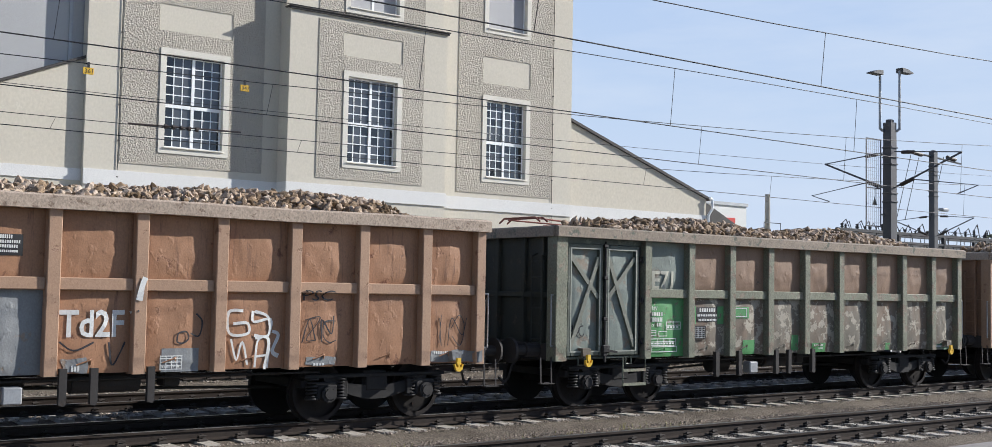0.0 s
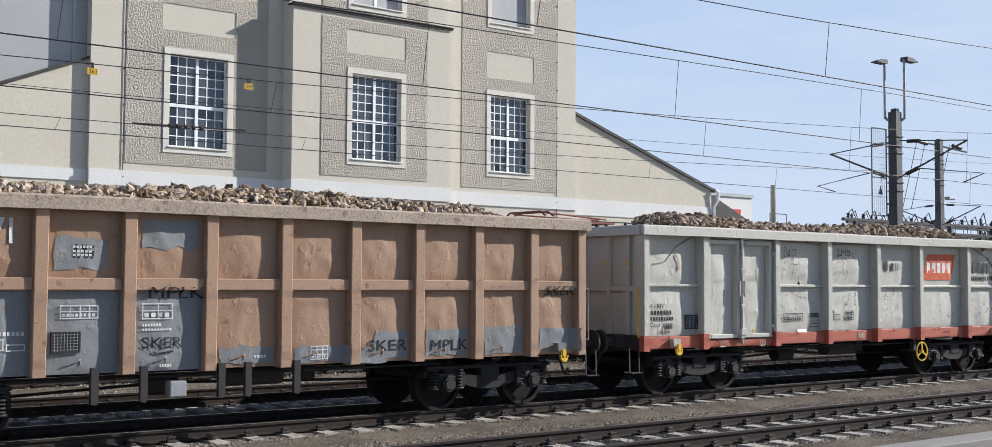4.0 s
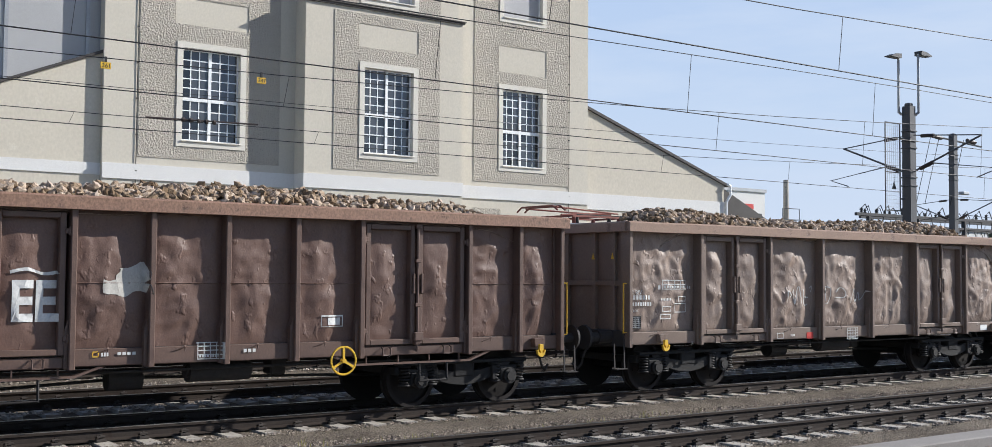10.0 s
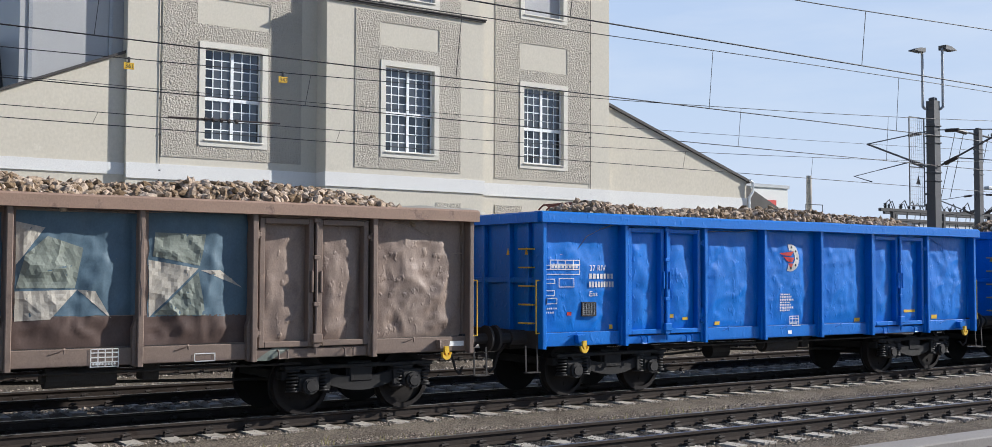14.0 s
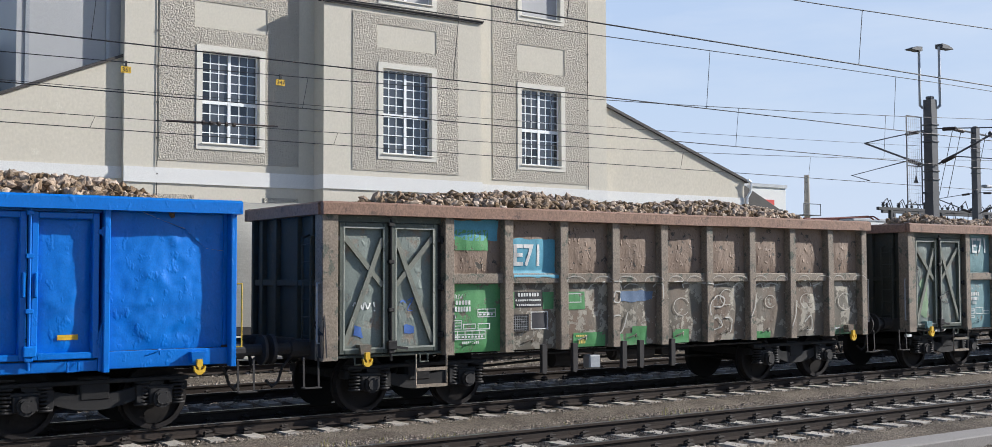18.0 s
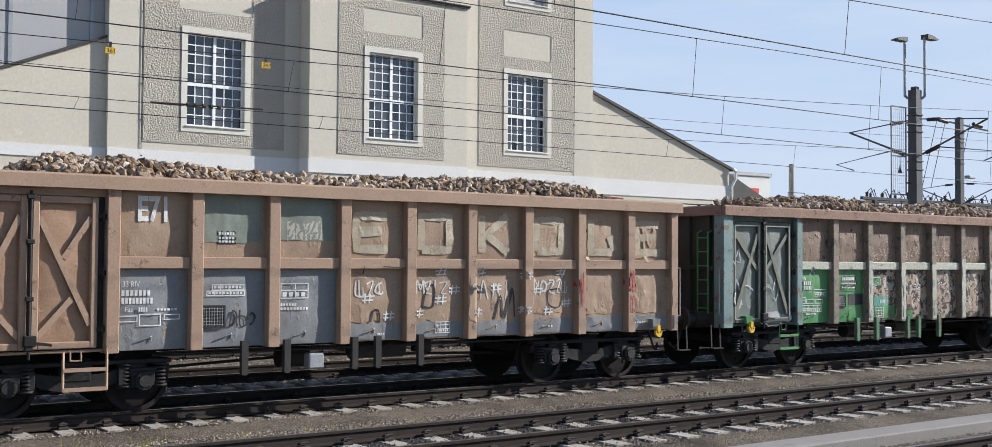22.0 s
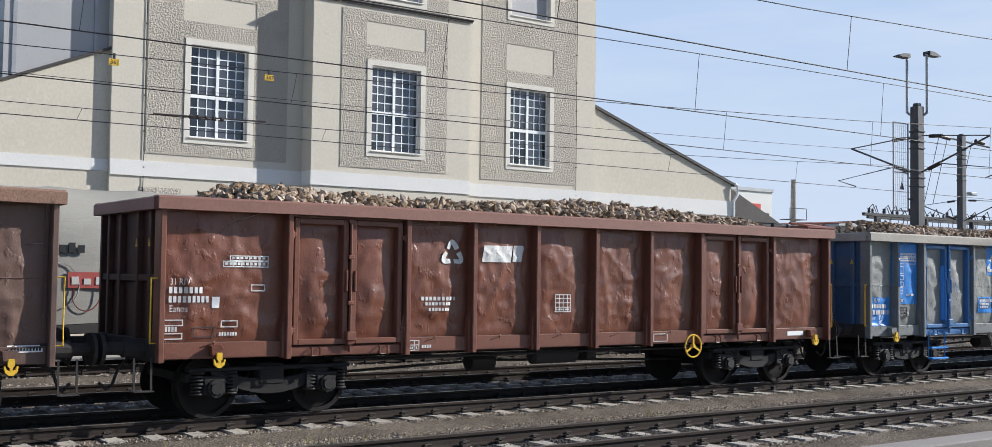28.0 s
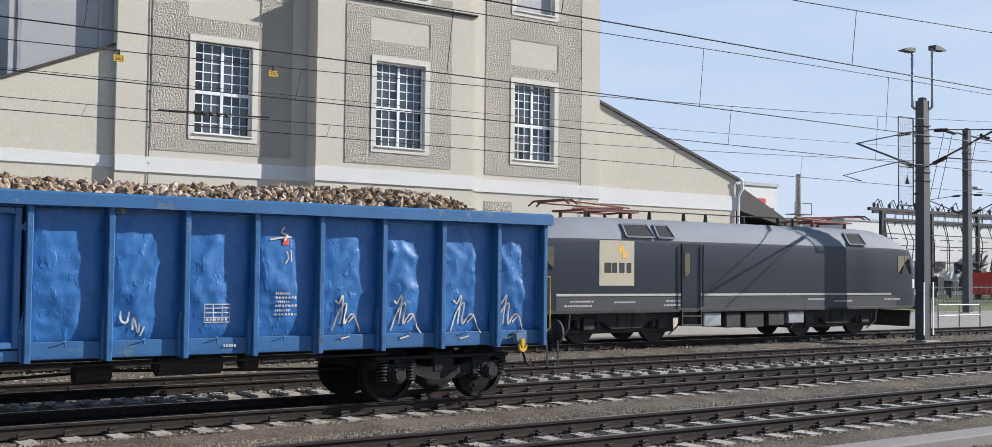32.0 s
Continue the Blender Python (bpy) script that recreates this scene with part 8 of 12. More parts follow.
def marks_3(w, s):
    word(s, w, "E71", 2.62, 2.64, 0.45, 0.32, "white", bold=0.02)
    word(s, w, "33 RIV", 2.4, 1.77, 0.25, 0.06, "white")
    blocks(s, w, 7, 2.39, 1.64, 0.43, 0.08, "white")
    blocks(s, w, 9, 2.4, 1.53, 0.47, 0.08, "white")
    word(s, w, "Fas", 2.4, 1.43, 0.12, 0.06, "white")
    blocks(s, w, 5, 2.64, 1.42, 0.15, 0.07, "white")
    blocks(s, w, 6, 2.92, 1.43, 0.34, 0.05, "white")
    lay_bars(s, frame_rows(2.4, 1.26, 0.25, 0.09, 0.014, 1, 1), M["white"], w)
    lay_bars(s, frame_rows(2.67, 1.24, 0.32, 0.15, 0.014, 2, 1), M["white"], w)
    blocks(s, w, 4, 2.7, 1.27, 0.26, 0.1, "white")
    lay_bars(s, frame_rows(3.02, 1.23, 0.24, 0.09, 0.014, 1, 1), M["white"], w)
    tag(s, w, 0.37, 0.55, 1.8, 2.3, "orange", 4, 0.04)
    lay_patch(s, 3.6, 4.31, 2.31, 2.73, M["slate"], w, "painted_patch", ragged=0.05)
    lay_patch(s, 3.82, 4.12, 2.45, 2.64, M["black"], w, "sign_plate")
    blocks(s, w, 6, 3.84, 2.59, 0.26, 0.03, "white")
    blocks(s, w, 5, 3.84, 2.53, 0.26, 0.03, "white")
    blocks(s, w, 5, 3.84, 2.48, 0.26, 0.03, "white")
    lay_patch(s, 4.79, 5.61, 2.61, 3.01, M["slate"], w, "painted_patch", ragged=0.06)
    pocket(s, w, 3.58, 3.96, 1.19, 1.47)
    lay_bars(s, frame_rows(3.69, 1.64, 0.51, 0.18, 0.014, 4, 2), M["white"], w)
    blocks(s, w, 8, 3.72, 1.67, 0.45, 0.04, "white")
    lay_bars(s, frame_rows(4.8, 1.62, 0.44, 0.22, 0.014, 2, 2), M["white"], w)
    blocks(s, w, 4, 4.83, 1.65, 0.38, 0.06, "white")
    blocks(s, w, 7, 4.8, 1.52, 0.28, 0.04, "white")
    blocks(s, w, 10, 4.8, 1.46, 0.43, 0.03, "white")
    blocks(s, w, 5, 5.06, 0.95, 0.18, 0.04, "white")
    word(s, w, "MPLK", 4.87, 1.91, 0.82, 0.16, "black")
    word(s, w, "SKER", 4.79, 1.22, 0.59, 0.15, "black")
    scribble(s, [(4.96, 1.17), (5.03, 1.14), (5.25, 1.17)], M["black"], w, 0.03)
    lay_patch(s, 5.95, 6.82, 0.95, 1.2, M["slate"], w, "painted_patch", ragged=0.05)
    lay_patch(s, 7.12, 8.03, 0.92, 1.17, M["slate"], w, "painted_patch", ragged=0.05)
    lay_patch(s, 8.3, 8.73, 0.88, 1.15, M["slate"], w, "painted_patch", ragged=0.05)
    lay_bars(s, frame_rows(7.4, 0.97, 0.3, 0.21, 0.014, 3, 3), M["white"], w)
    blocks(s, w, 6, 7.43, 1.0, 0.24, 0.03, "white")
    blocks(s, w, 4, 6.48, 1.03, 0.2, 0.04, "white")
    lay_patch(s, 8.53, 9.15, 0.94, 1.38, M["slate"], w, "painted_patch", ragged=0.05)
    lay_patch(s, 9.49, 10.32, 0.95, 1.38, M["slate"], w, "painted_patch", ragged=0.05)
    lay_patch(s, 10.67, 11.5, 0.95, 1.41, M["slate"], w, "painted_patch", ragged=0.05)
    lay_patch(s, 11.87, 12.72, 0.98, 1.36, M["slate"], w, "painted_patch", ragged=0.05)
    word(s, w, "SKER", 8.39, 1.07, 0.73, 0.17, "black")
    word(s, w, "MPLK", 9.56, 1.04, 0.76, 0.18, "black")
    word(s, w, "SKER", 11.93, 1.94, 0.72, 0.16, "black")


def marks_4(w, s):
    word(s, w, "31 RIV", 0.33, 1.68, 0.35, 0.09, "black")
    blocks(s, w, 7, 0.34, 1.56, 0.56, 0.08, "black")
    blocks(s, w, 9, 0.33, 1.45, 0.62, 0.07, "black")
    word(s, w, "Eaos", 0.33, 1.33, 0.26, 0.07, "black")
    pocket(s, w, 1.26, 1.6, 1.27, 1.55)
    blocks(s, w, 8, 0.58, 1.21, 0.28, 0.03, "black")
    blocks(s, w, 5, 0.7, 1.28, 0.22, 0.11, "dark")
    scribble(s, [(0.99, 2.72), (1.06, 2.56), (1.07, 2.4)], M["spray_tan"], w, 0.06)
    lay_patch(s, 3.22, 3.27, 1.17, 1.23, M["yellow"], w, "painted_patch")
    lay_patch(s, 3.34, 3.56, 2.1, 2.45, M["cream"], w, "painted_patch", ragged=0.1)
    lay_bars(s, frame_rows(4.17, 1.37, 0.63, 0.17, 0.014, 4, 2), M["black"], w)
    blocks(s, w, 8, 4.2, 1.4, 0.57, 0.035, "black")
    blocks(s, w, 1, 4.06, 1.38, 0.09, 0.08, "black")
    lay_bars(s, frame_rows(5.03, 1.36, 0.34, 0.18, 0.014, 1, 2), M["black"], w)
    blocks(s, w, 7, 5.05, 1.46, 0.29, 0.07, "black")
    lay_bars(s, frame_rows(5.03, 1.24, 0.32, 0.08, 0.014, 1, 1), M["black"], w)
    lay_bars(s, frame_rows(5.85, 1.39, 0.22, 0.11, 0.014, 1, 1), M["black"], w)
    lay_bars(s, frame_rows(6.25, 1.38, 0.3, 0.2, 0.014, 3, 4), M["black"], w)
    blocks(s, w, 6, 6.28, 1.41, 0.24, 0.03, "black")
    lay_patch(s, 4.65, 4.94, 1.12, 1.21, M["signwhite"], w, "sign_plate")
    lay_patch(s, 6.63, 6.85, 0.97, 1.09, M["tan"], w, "box")
    blocks(s, w, 1, 7.71, 2.46, 0.19, 0.24, "black")
    blocks(s, w, 1, 7.95, 2.46, 0.12, 0.19, "black")
    blocks(s, w, 1, 8.11, 2.47, 0.04, 0.19, "black")
    blocks(s, w, 1, 8.21, 2.47, 0.03, 0.19, "black")
    tag(s, w, 4.23, 4.64, 2.55, 2.95, "dark", 3, 0.018)
    tag(s, w, 5.98, 6.45, 2.79, 2.94, "dark", 6, 0.02)
    scratches(s, w, 4.14, 5.13, 2.18, 2.67, "dark", 12)
    scratches(s, w, 5.73, 6.77, 2.19, 2.74, "dark", 13)
    scratches(s, w, 4.15, 5.08, 1.62, 1.94, "dark", 14)
    scratches(s, w, 5.78, 6.67, 1.6, 1.89, "dark", 15)
    scratches(s, w, 7.44, 8.36, 1.35, 1.8, "dark", 16)
    lay_poly(s, [(9.17, 2.27), (9.43, 2.88), (10.6, 2.9), (10.38, 2.27)], M["railred"], w)
    blocks(s, w, 5, 9.38, 2.44, 1.02, 0.24, "white")
    blocks(s, w, 5, 11.15, 2.45, 1.02, 0.27, "black")
    blocks(s, w, 8, 11.15, 2.27, 0.81, 0.1, "black")
    blocks(s, w, 3, 12.03, 2.28, 0.36, 0.11, "black")
    scratches(s, w, 9.13, 10.53, 1.28, 1.93, "dark", 17)
    scratches(s, w, 11.13, 12.19, 1.29, 1.92, "dark", 18)
    lay_bars(s, frame_rows(9.94, 0.92, 0.26, 0.14, 0.014, 1, 1), M["black"], w)
    scratches(s, w, 11.28, 12.27, 2.7, 3.0, "dark", 19)


def marks_5(w, s):
    lay_bars(s, frame_rows(0.31, 1.97, 0.65, 0.17, 0.014, 4, 2), M["white"], w)
    blocks(s, w, 8, 0.34, 2.0, 0.59, 0.035, "white")
    blocks(s, w, 1, 0.21, 1.97, 0.08, 0.07, "white")
    blocks(s, w, 2, 0.98, 1.97, 0.13, 0.06, "white")
    lay_bars(s, frame_rows(0.33, 1.84, 0.27, 0.08, 0.014, 1, 1), M["white"], w)
    pocket(s, w, 0.31, 0.64, 1.48, 1.78)
    lay_bars(s, frame_rows(0.87, 1.8, 0.28, 0.09, 0.014, 1, 1), M["white"], w)
    blocks(s, w, 4, 0.95, 1.72, 0.17, 0.06, "white")
    blocks(s, w, 4, 0.88, 1.6, 0.23, 0.06, "white")
    lay_bars(s, frame_rows(0.87, 1.46, 0.23, 0.08, 0.014, 1, 1), M["white"], w)
    lay_bars(s, frame_rows(0.8, 1.25, 0.3, 0.16, 0.014, 1, 1), M["white"], w)
    blocks(s, w, 7, 0.32, 1.34, 0.27, 0.04, "white")
    word(s, w, "31 RIV", 1.49, 1.69, 0.32, 0.09, "white")
    blocks(s, w, 7, 1.46, 1.58, 0.57, 0.09, "white")
    blocks(s, w, 9, 1.46, 1.46, 0.55, 0.08, "white")
    word(s, w, "Eaos", 1.46, 1.33, 0.21, 0.08, "white")
    blocks(s, w, 1, 1.93, 0.97, 0.06, 0.1, "white")
    scribble(s, [(4.51, 1.77), (4.61, 1.67), (4.65, 1.93), (4.75, 1.63), (4.9, 1.91), (4.97, 1.65)], M["white"], w, 0.07)
    scribble(s, [(4.84, 1.69), (4.88, 1.79), (5.02, 1.81), (5.06, 1.67), (4.9, 1.63)], M["white"], w, 0.06)
    scribble(s, [(5.08, 1.77), (5.13, 1.65), (5.35, 1.64)], M["white"], w, 0.06)
    lay_bars(s, frame_rows(4.53, 1.35, 0.37, 0.18, 0.014, 1, 1), M["white"], w)
    lay_patch(s, 4.55, 4.87, 1.36, 1.51, M["black"], w, "sign_plate")
    lay_patch(s, 4.67, 4.88, 1.39, 1.46, M["white"], w, "sign_plate")
    lay_bars(s, frame_rows(6.0, 0.97, 0.36, 0.25, 0.014, 4, 4), M["white"], w)
    blocks(s, w, 8, 6.03, 1.0, 0.3, 0.03, "white")
    lay_patch(s, 7.18, 7.49, 0.99, 1.11, M["signwhite"], w, "sign_plate")
    lay_patch(s, 5.46, 6.3, 1.22, 1.95, M["redhaze"], w, "painted_patch", ragged=0.12)
    tag(s, w, 6.62, 7.3, 1.62, 2.1, "dark", 4, 0.04)
    blocks(s, w, 4, 6.78, 1.08, 0.23, 0.05, "white")
    lay_poly(s, [(7.69, 1.75), (7.93, 1.78), (8.03, 1.65), (8.15, 1.66), (7.93, 1.83), (7.89, 2.05), (7.97, 2.22), (8.14, 2.33), (8.53, 2.29), (8.61, 2.21), (8.61, 1.73), (8.44, 1.85), (8.45, 1.28), (7.7, 1.27)], M["turq"], w)
    scribble(s, [(7.69, 1.75), (7.74, 1.78), (7.93, 1.78), (8.03, 1.66)], M["white"], w, 0.035)
    scribble(s, [(8.09, 1.93), (8.21, 1.89), (8.35, 1.82), (8.43, 1.68), (8.44, 1.48), (8.42, 1.28)], M["white"], w, 0.032)
    scribble(s, [(8.15, 2.32), (8.35, 2.31), (8.53, 2.28), (8.61, 2.19), (8.61, 1.99), (8.59, 1.74)], M["white"], w, 0.035)
    scribble(s, [(8.08, 1.99), (8.12, 2.09), (8.15, 2.19)], M["white"], w, 0.05)
    scribble(s, [(7.93, 2.17), (7.91, 2.01), (7.96, 1.85), (8.07, 1.81), (8.15, 1.66)], M["tealdark"], w, 0.06)
    scribble(s, [(8.45, 2.13), (8.46, 1.97), (8.53, 1.91)], M["tealdark"], w, 0.035)
    scribble(s, [(8.48, 2.21), (8.56, 2.09), (8.57, 1.89)], M["tealdark"], w, 0.04)
    scribble(s, [(7.75, 1.62), (7.82, 1.68), (7.84, 1.54), (7.79, 1.42), (7.93, 1.41)], M["black"], w, 0.03)
    scribble(s, [(7.86, 1.66), (7.93, 1.62), (7.89, 1.5)], M["black"], w, 0.025)
    scribble(s, [(7.93, 1.39), (8.12, 1.41), (8.23, 1.51), (8.28, 1.58), (8.37, 1.55)], M["black"], w, 0.035)
    scribble(s, [(8.21, 1.74), (8.28, 1.73)], M["black"], w, 0.03)
    scribble(s, [(8.23, 1.68), (8.3, 1.62)], M["black"], w, 0.02)
    lay_poly(s, [(10.88, 2.16), (10.97, 1.99), (11.16, 2.0), (11.18, 2.2), (11.31, 2.2), (11.27, 1.64), (11.16, 1.3), (10.88, 1.3)], M["turq"], w)
    scribble(s, [(10.88, 2.02), (11.13, 1.97), (11.15, 2.18), (11.3, 2.19), (11.25, 1.64), (11.16, 1.32)], M["white"], w, 0.025)
    scribble(s, [(10.97, 1.9), (11.07, 1.59), (10.94, 1.36)], M["black"], w, 0.025)
    lay_patch(s, 12.22, 12.61, 1.13, 1.21, M["signwhite"], w, "sign_plate")
    blocks(s, w, 9, 12.25, 1.15, 0.34, 0.04, "black")
    blocks(s, w, 4, 8.08, 1.06, 0.17, 0.05, "white")


def marks_6(w, s):
    lay_bars(s, frame_rows(0.43, 1.96, 0.63, 0.17, 0.014, 4, 2), M["white"], w)
    blocks(s, w, 8, 0.46, 1.99, 0.57, 0.035, "white")
    blocks(s, w, 1, 0.32, 1.96, 0.08, 0.08, "white")
    blocks(s, w, 2, 1.08, 1.96, 0.14, 0.06, "white")
    lay_bars(s, frame_rows(0.39, 1.74, 0.27, 0.1, 0.014, 1, 1), M["white"], w)
    pocket(s, w, 0.38, 0.7, 1.41, 1.67)
    lay_bars(s, frame_rows(0.9, 1.8, 0.29, 0.07, 0.014, 1, 1), M["white"], w)
    blocks(s, w, 4, 0.94, 1.71, 0.18, 0.06, "white")
    blocks(s, w, 4, 0.89, 1.61, 0.25, 0.06, "white")
    lay_bars(s, frame_rows(0.91, 1.46, 0.24, 0.09, 0.014, 1, 1), M["white"], w)
    lay_bars(s, frame_rows(0.85, 1.25, 0.29, 0.17, 0.014, 1, 1), M["white"], w)
    blocks(s, w, 7, 0.33, 1.28, 0.27, 0.04, "white")
    word(s, w, "31 RIV", 1.45, 1.57, 0.29, 0.08, "white")
    blocks(s, w, 7, 1.43, 1.45, 0.54, 0.09, "white")
    blocks(s, w, 9, 1.42, 1.34, 0.56, 0.09, "white")
    word(s, w, "Eaos", 1.42, 1.24, 0.22, 0.07, "white")
    word(s, w, "KL", 2.62, 1.55, 0.6, 0.42, "white", bold=0.03)
    scribble(s, [(2.65, 2.15), (2.81, 2.09), (2.99, 2.1), (3.2, 2.16)], M["white"], w, 0.05)
    word(s, w, "EE", 3.56, 1.54, 0.6, 0.51, "white", bold=0.03)
    scribble(s, [(3.56, 2.17), (3.77, 2.21), (3.97, 2.15), (4.16, 2.17)], M["white"], w, 0.05)
    lay_patch(s, 4.95, 5.36, 1.91, 2.27, M["fadedwhite"], w, "painted_patch", ragged=0.12)
    lay_patch(s, 4.74, 4.95, 1.91, 2.05, M["fadedwhite"], w, "painted_patch", ragged=0.1)
    lay_bars(s, frame_rows(6.09, 0.95, 0.37, 0.24, 0.014, 4, 4), M["white"], w)
    blocks(s, w, 8, 6.12, 0.98, 0.31, 0.03, "white")
    lay_bars(s, frame_rows(8.05, 1.37, 0.39, 0.17, 0.014, 1, 1), M["white"], w)
    lay_patch(s, 8.17, 8.39, 1.4, 1.51, M["white"], w, "sign_plate")
    lay_bars(s, frame_rows(4.62, 1.03, 0.09, 0.08, 0.014, 1, 1), M["yellow"], w)
    blocks(s, w, 3, 4.74, 1.04, 0.11, 0.05, "white")
    blocks(s, w, 4, 4.96, 1.05, 0.27, 0.04, "white")
    blocks(s, w, 3, 6.79, 1.03, 0.21, 0.05, "white")
    lay_bars(s, frame_rows(8.05, 1.37, 0.39, 0.18, 0.014, 1, 1), M["white"], w)
    lay_patch(s, -1.85, -1.43, 1.09, 1.17, M["signwhite"], w, "sign_plate")


def marks_7(w, s):
    word(s, w, "31 RIV", 0.17, 1.84, 0.27, 0.09, "white")
    blocks(s, w, 7, 0.17, 1.75, 0.49, 0.08, "white")
    blocks(s, w, 9, 0.17, 1.63, 0.52, 0.07, "white")
    word(s, w, "Eaos", 0.18, 1.52, 0.19, 0.07, "white")
    lay_bars(s, frame_rows(0.94, 1.94, 0.64, 0.18, 0.014, 4, 2), M["white"], w)
    blocks(s, w, 8, 0.97, 1.97, 0.58, 0.04, "white")
    blocks(s, w, 1, 0.84, 1.94, 0.08, 0.08, "white")
    blocks(s, w, 2, 1.63, 1.95, 0.14, 0.06, "white")
    lay_bars(s, frame_rows(1.36, 1.71, 0.24, 0.1, 0.014, 1, 1), M["white"], w)
    blocks(s, w, 7, 0.91, 1.73, 0.28, 0.04, "white")
    lay_bars(s, frame_rows(0.92, 1.52, 0.26, 0.1, 0.014, 1, 1), M["white"], w)
    lay_bars(s, frame_rows(1.28, 1.5, 0.33, 0.18, 0.014, 1, 1), M["white"], w)
    lay_bars(s, frame_rows(0.88, 1.38, 0.3, 0.09, 0.014, 1, 1), M["white"], w)
    pocket(s, w, 0.13, 0.44, 1.2, 1.45)
    blocks(s, w, 2, 1.7, 0.89, 0.05, 0.05, "white")
    lay_patch(s, 0.07, 0.17, 0.89, 0.96, M["signwhite"], w, "sign_plate")
    scribble(s, [(4.5, 1.65), (4.54, 1.91), (4.64, 1.78), (4.73, 1.94), (4.77, 1.63), (4.86, 1.97), (4.92, 1.94), (4.96, 1.63)], M["chalk"], w, 0.025)
    scribble(s, [(5.04, 1.94), (5.06, 1.63), (5.21, 1.63)], M["chalk"], w, 0.025)
    scribble(s, [(5.08, 1.78), (5.24, 1.77)], M["chalk"], w, 0.025)
    scribble(s, [(5.27, 1.97), (5.35, 2.01), (5.31, 1.88)], M["chalk"], w, 0.02)
    scribble(s, [(5.57, 1.97), (5.65, 1.74), (5.74, 1.98), (5.77, 1.69)], M["chalk"], w, 0.025)
    scribble(s, [(5.77, 2.0), (5.91, 1.94), (5.87, 1.66), (5.61, 1.65)], M["chalk"], w, 0.025)
    scribble(s, [(6.11, 1.88), (6.25, 1.98), (6.4, 1.88), (6.35, 1.77), (6.11, 1.76)], M["chalk"], w, 0.025)
    scribble(s, [(6.56, 1.94), (6.6, 1.65), (6.74, 1.97), (6.78, 1.68), (6.95, 1.88), (6.99, 1.7), (7.21, 1.91)], M["chalk"], w, 0.022)
    lay_patch(s, 5.11, 5.32, 0.91, 1.04, M["redpaint"], w, "reflector")
    lay_bars(s, frame_rows(6.45, 0.86, 0.37, 0.25, 0.014, 4, 4), M["white"], w)
    blocks(s, w, 8, 6.48, 0.89, 0.31, 0.03, "white")
    lay_bars(s, frame_rows(4.17, 0.93, 0.21, 0.12, 0.014, 1, 1), M["white"], w)
    blocks(s, w, 4, 4.59, 0.97, 0.14, 0.04, "white")
    lay_patch(s, 11.59, 11.87, 0.95, 1.08, M["signwhite"], w, "sign_plate")


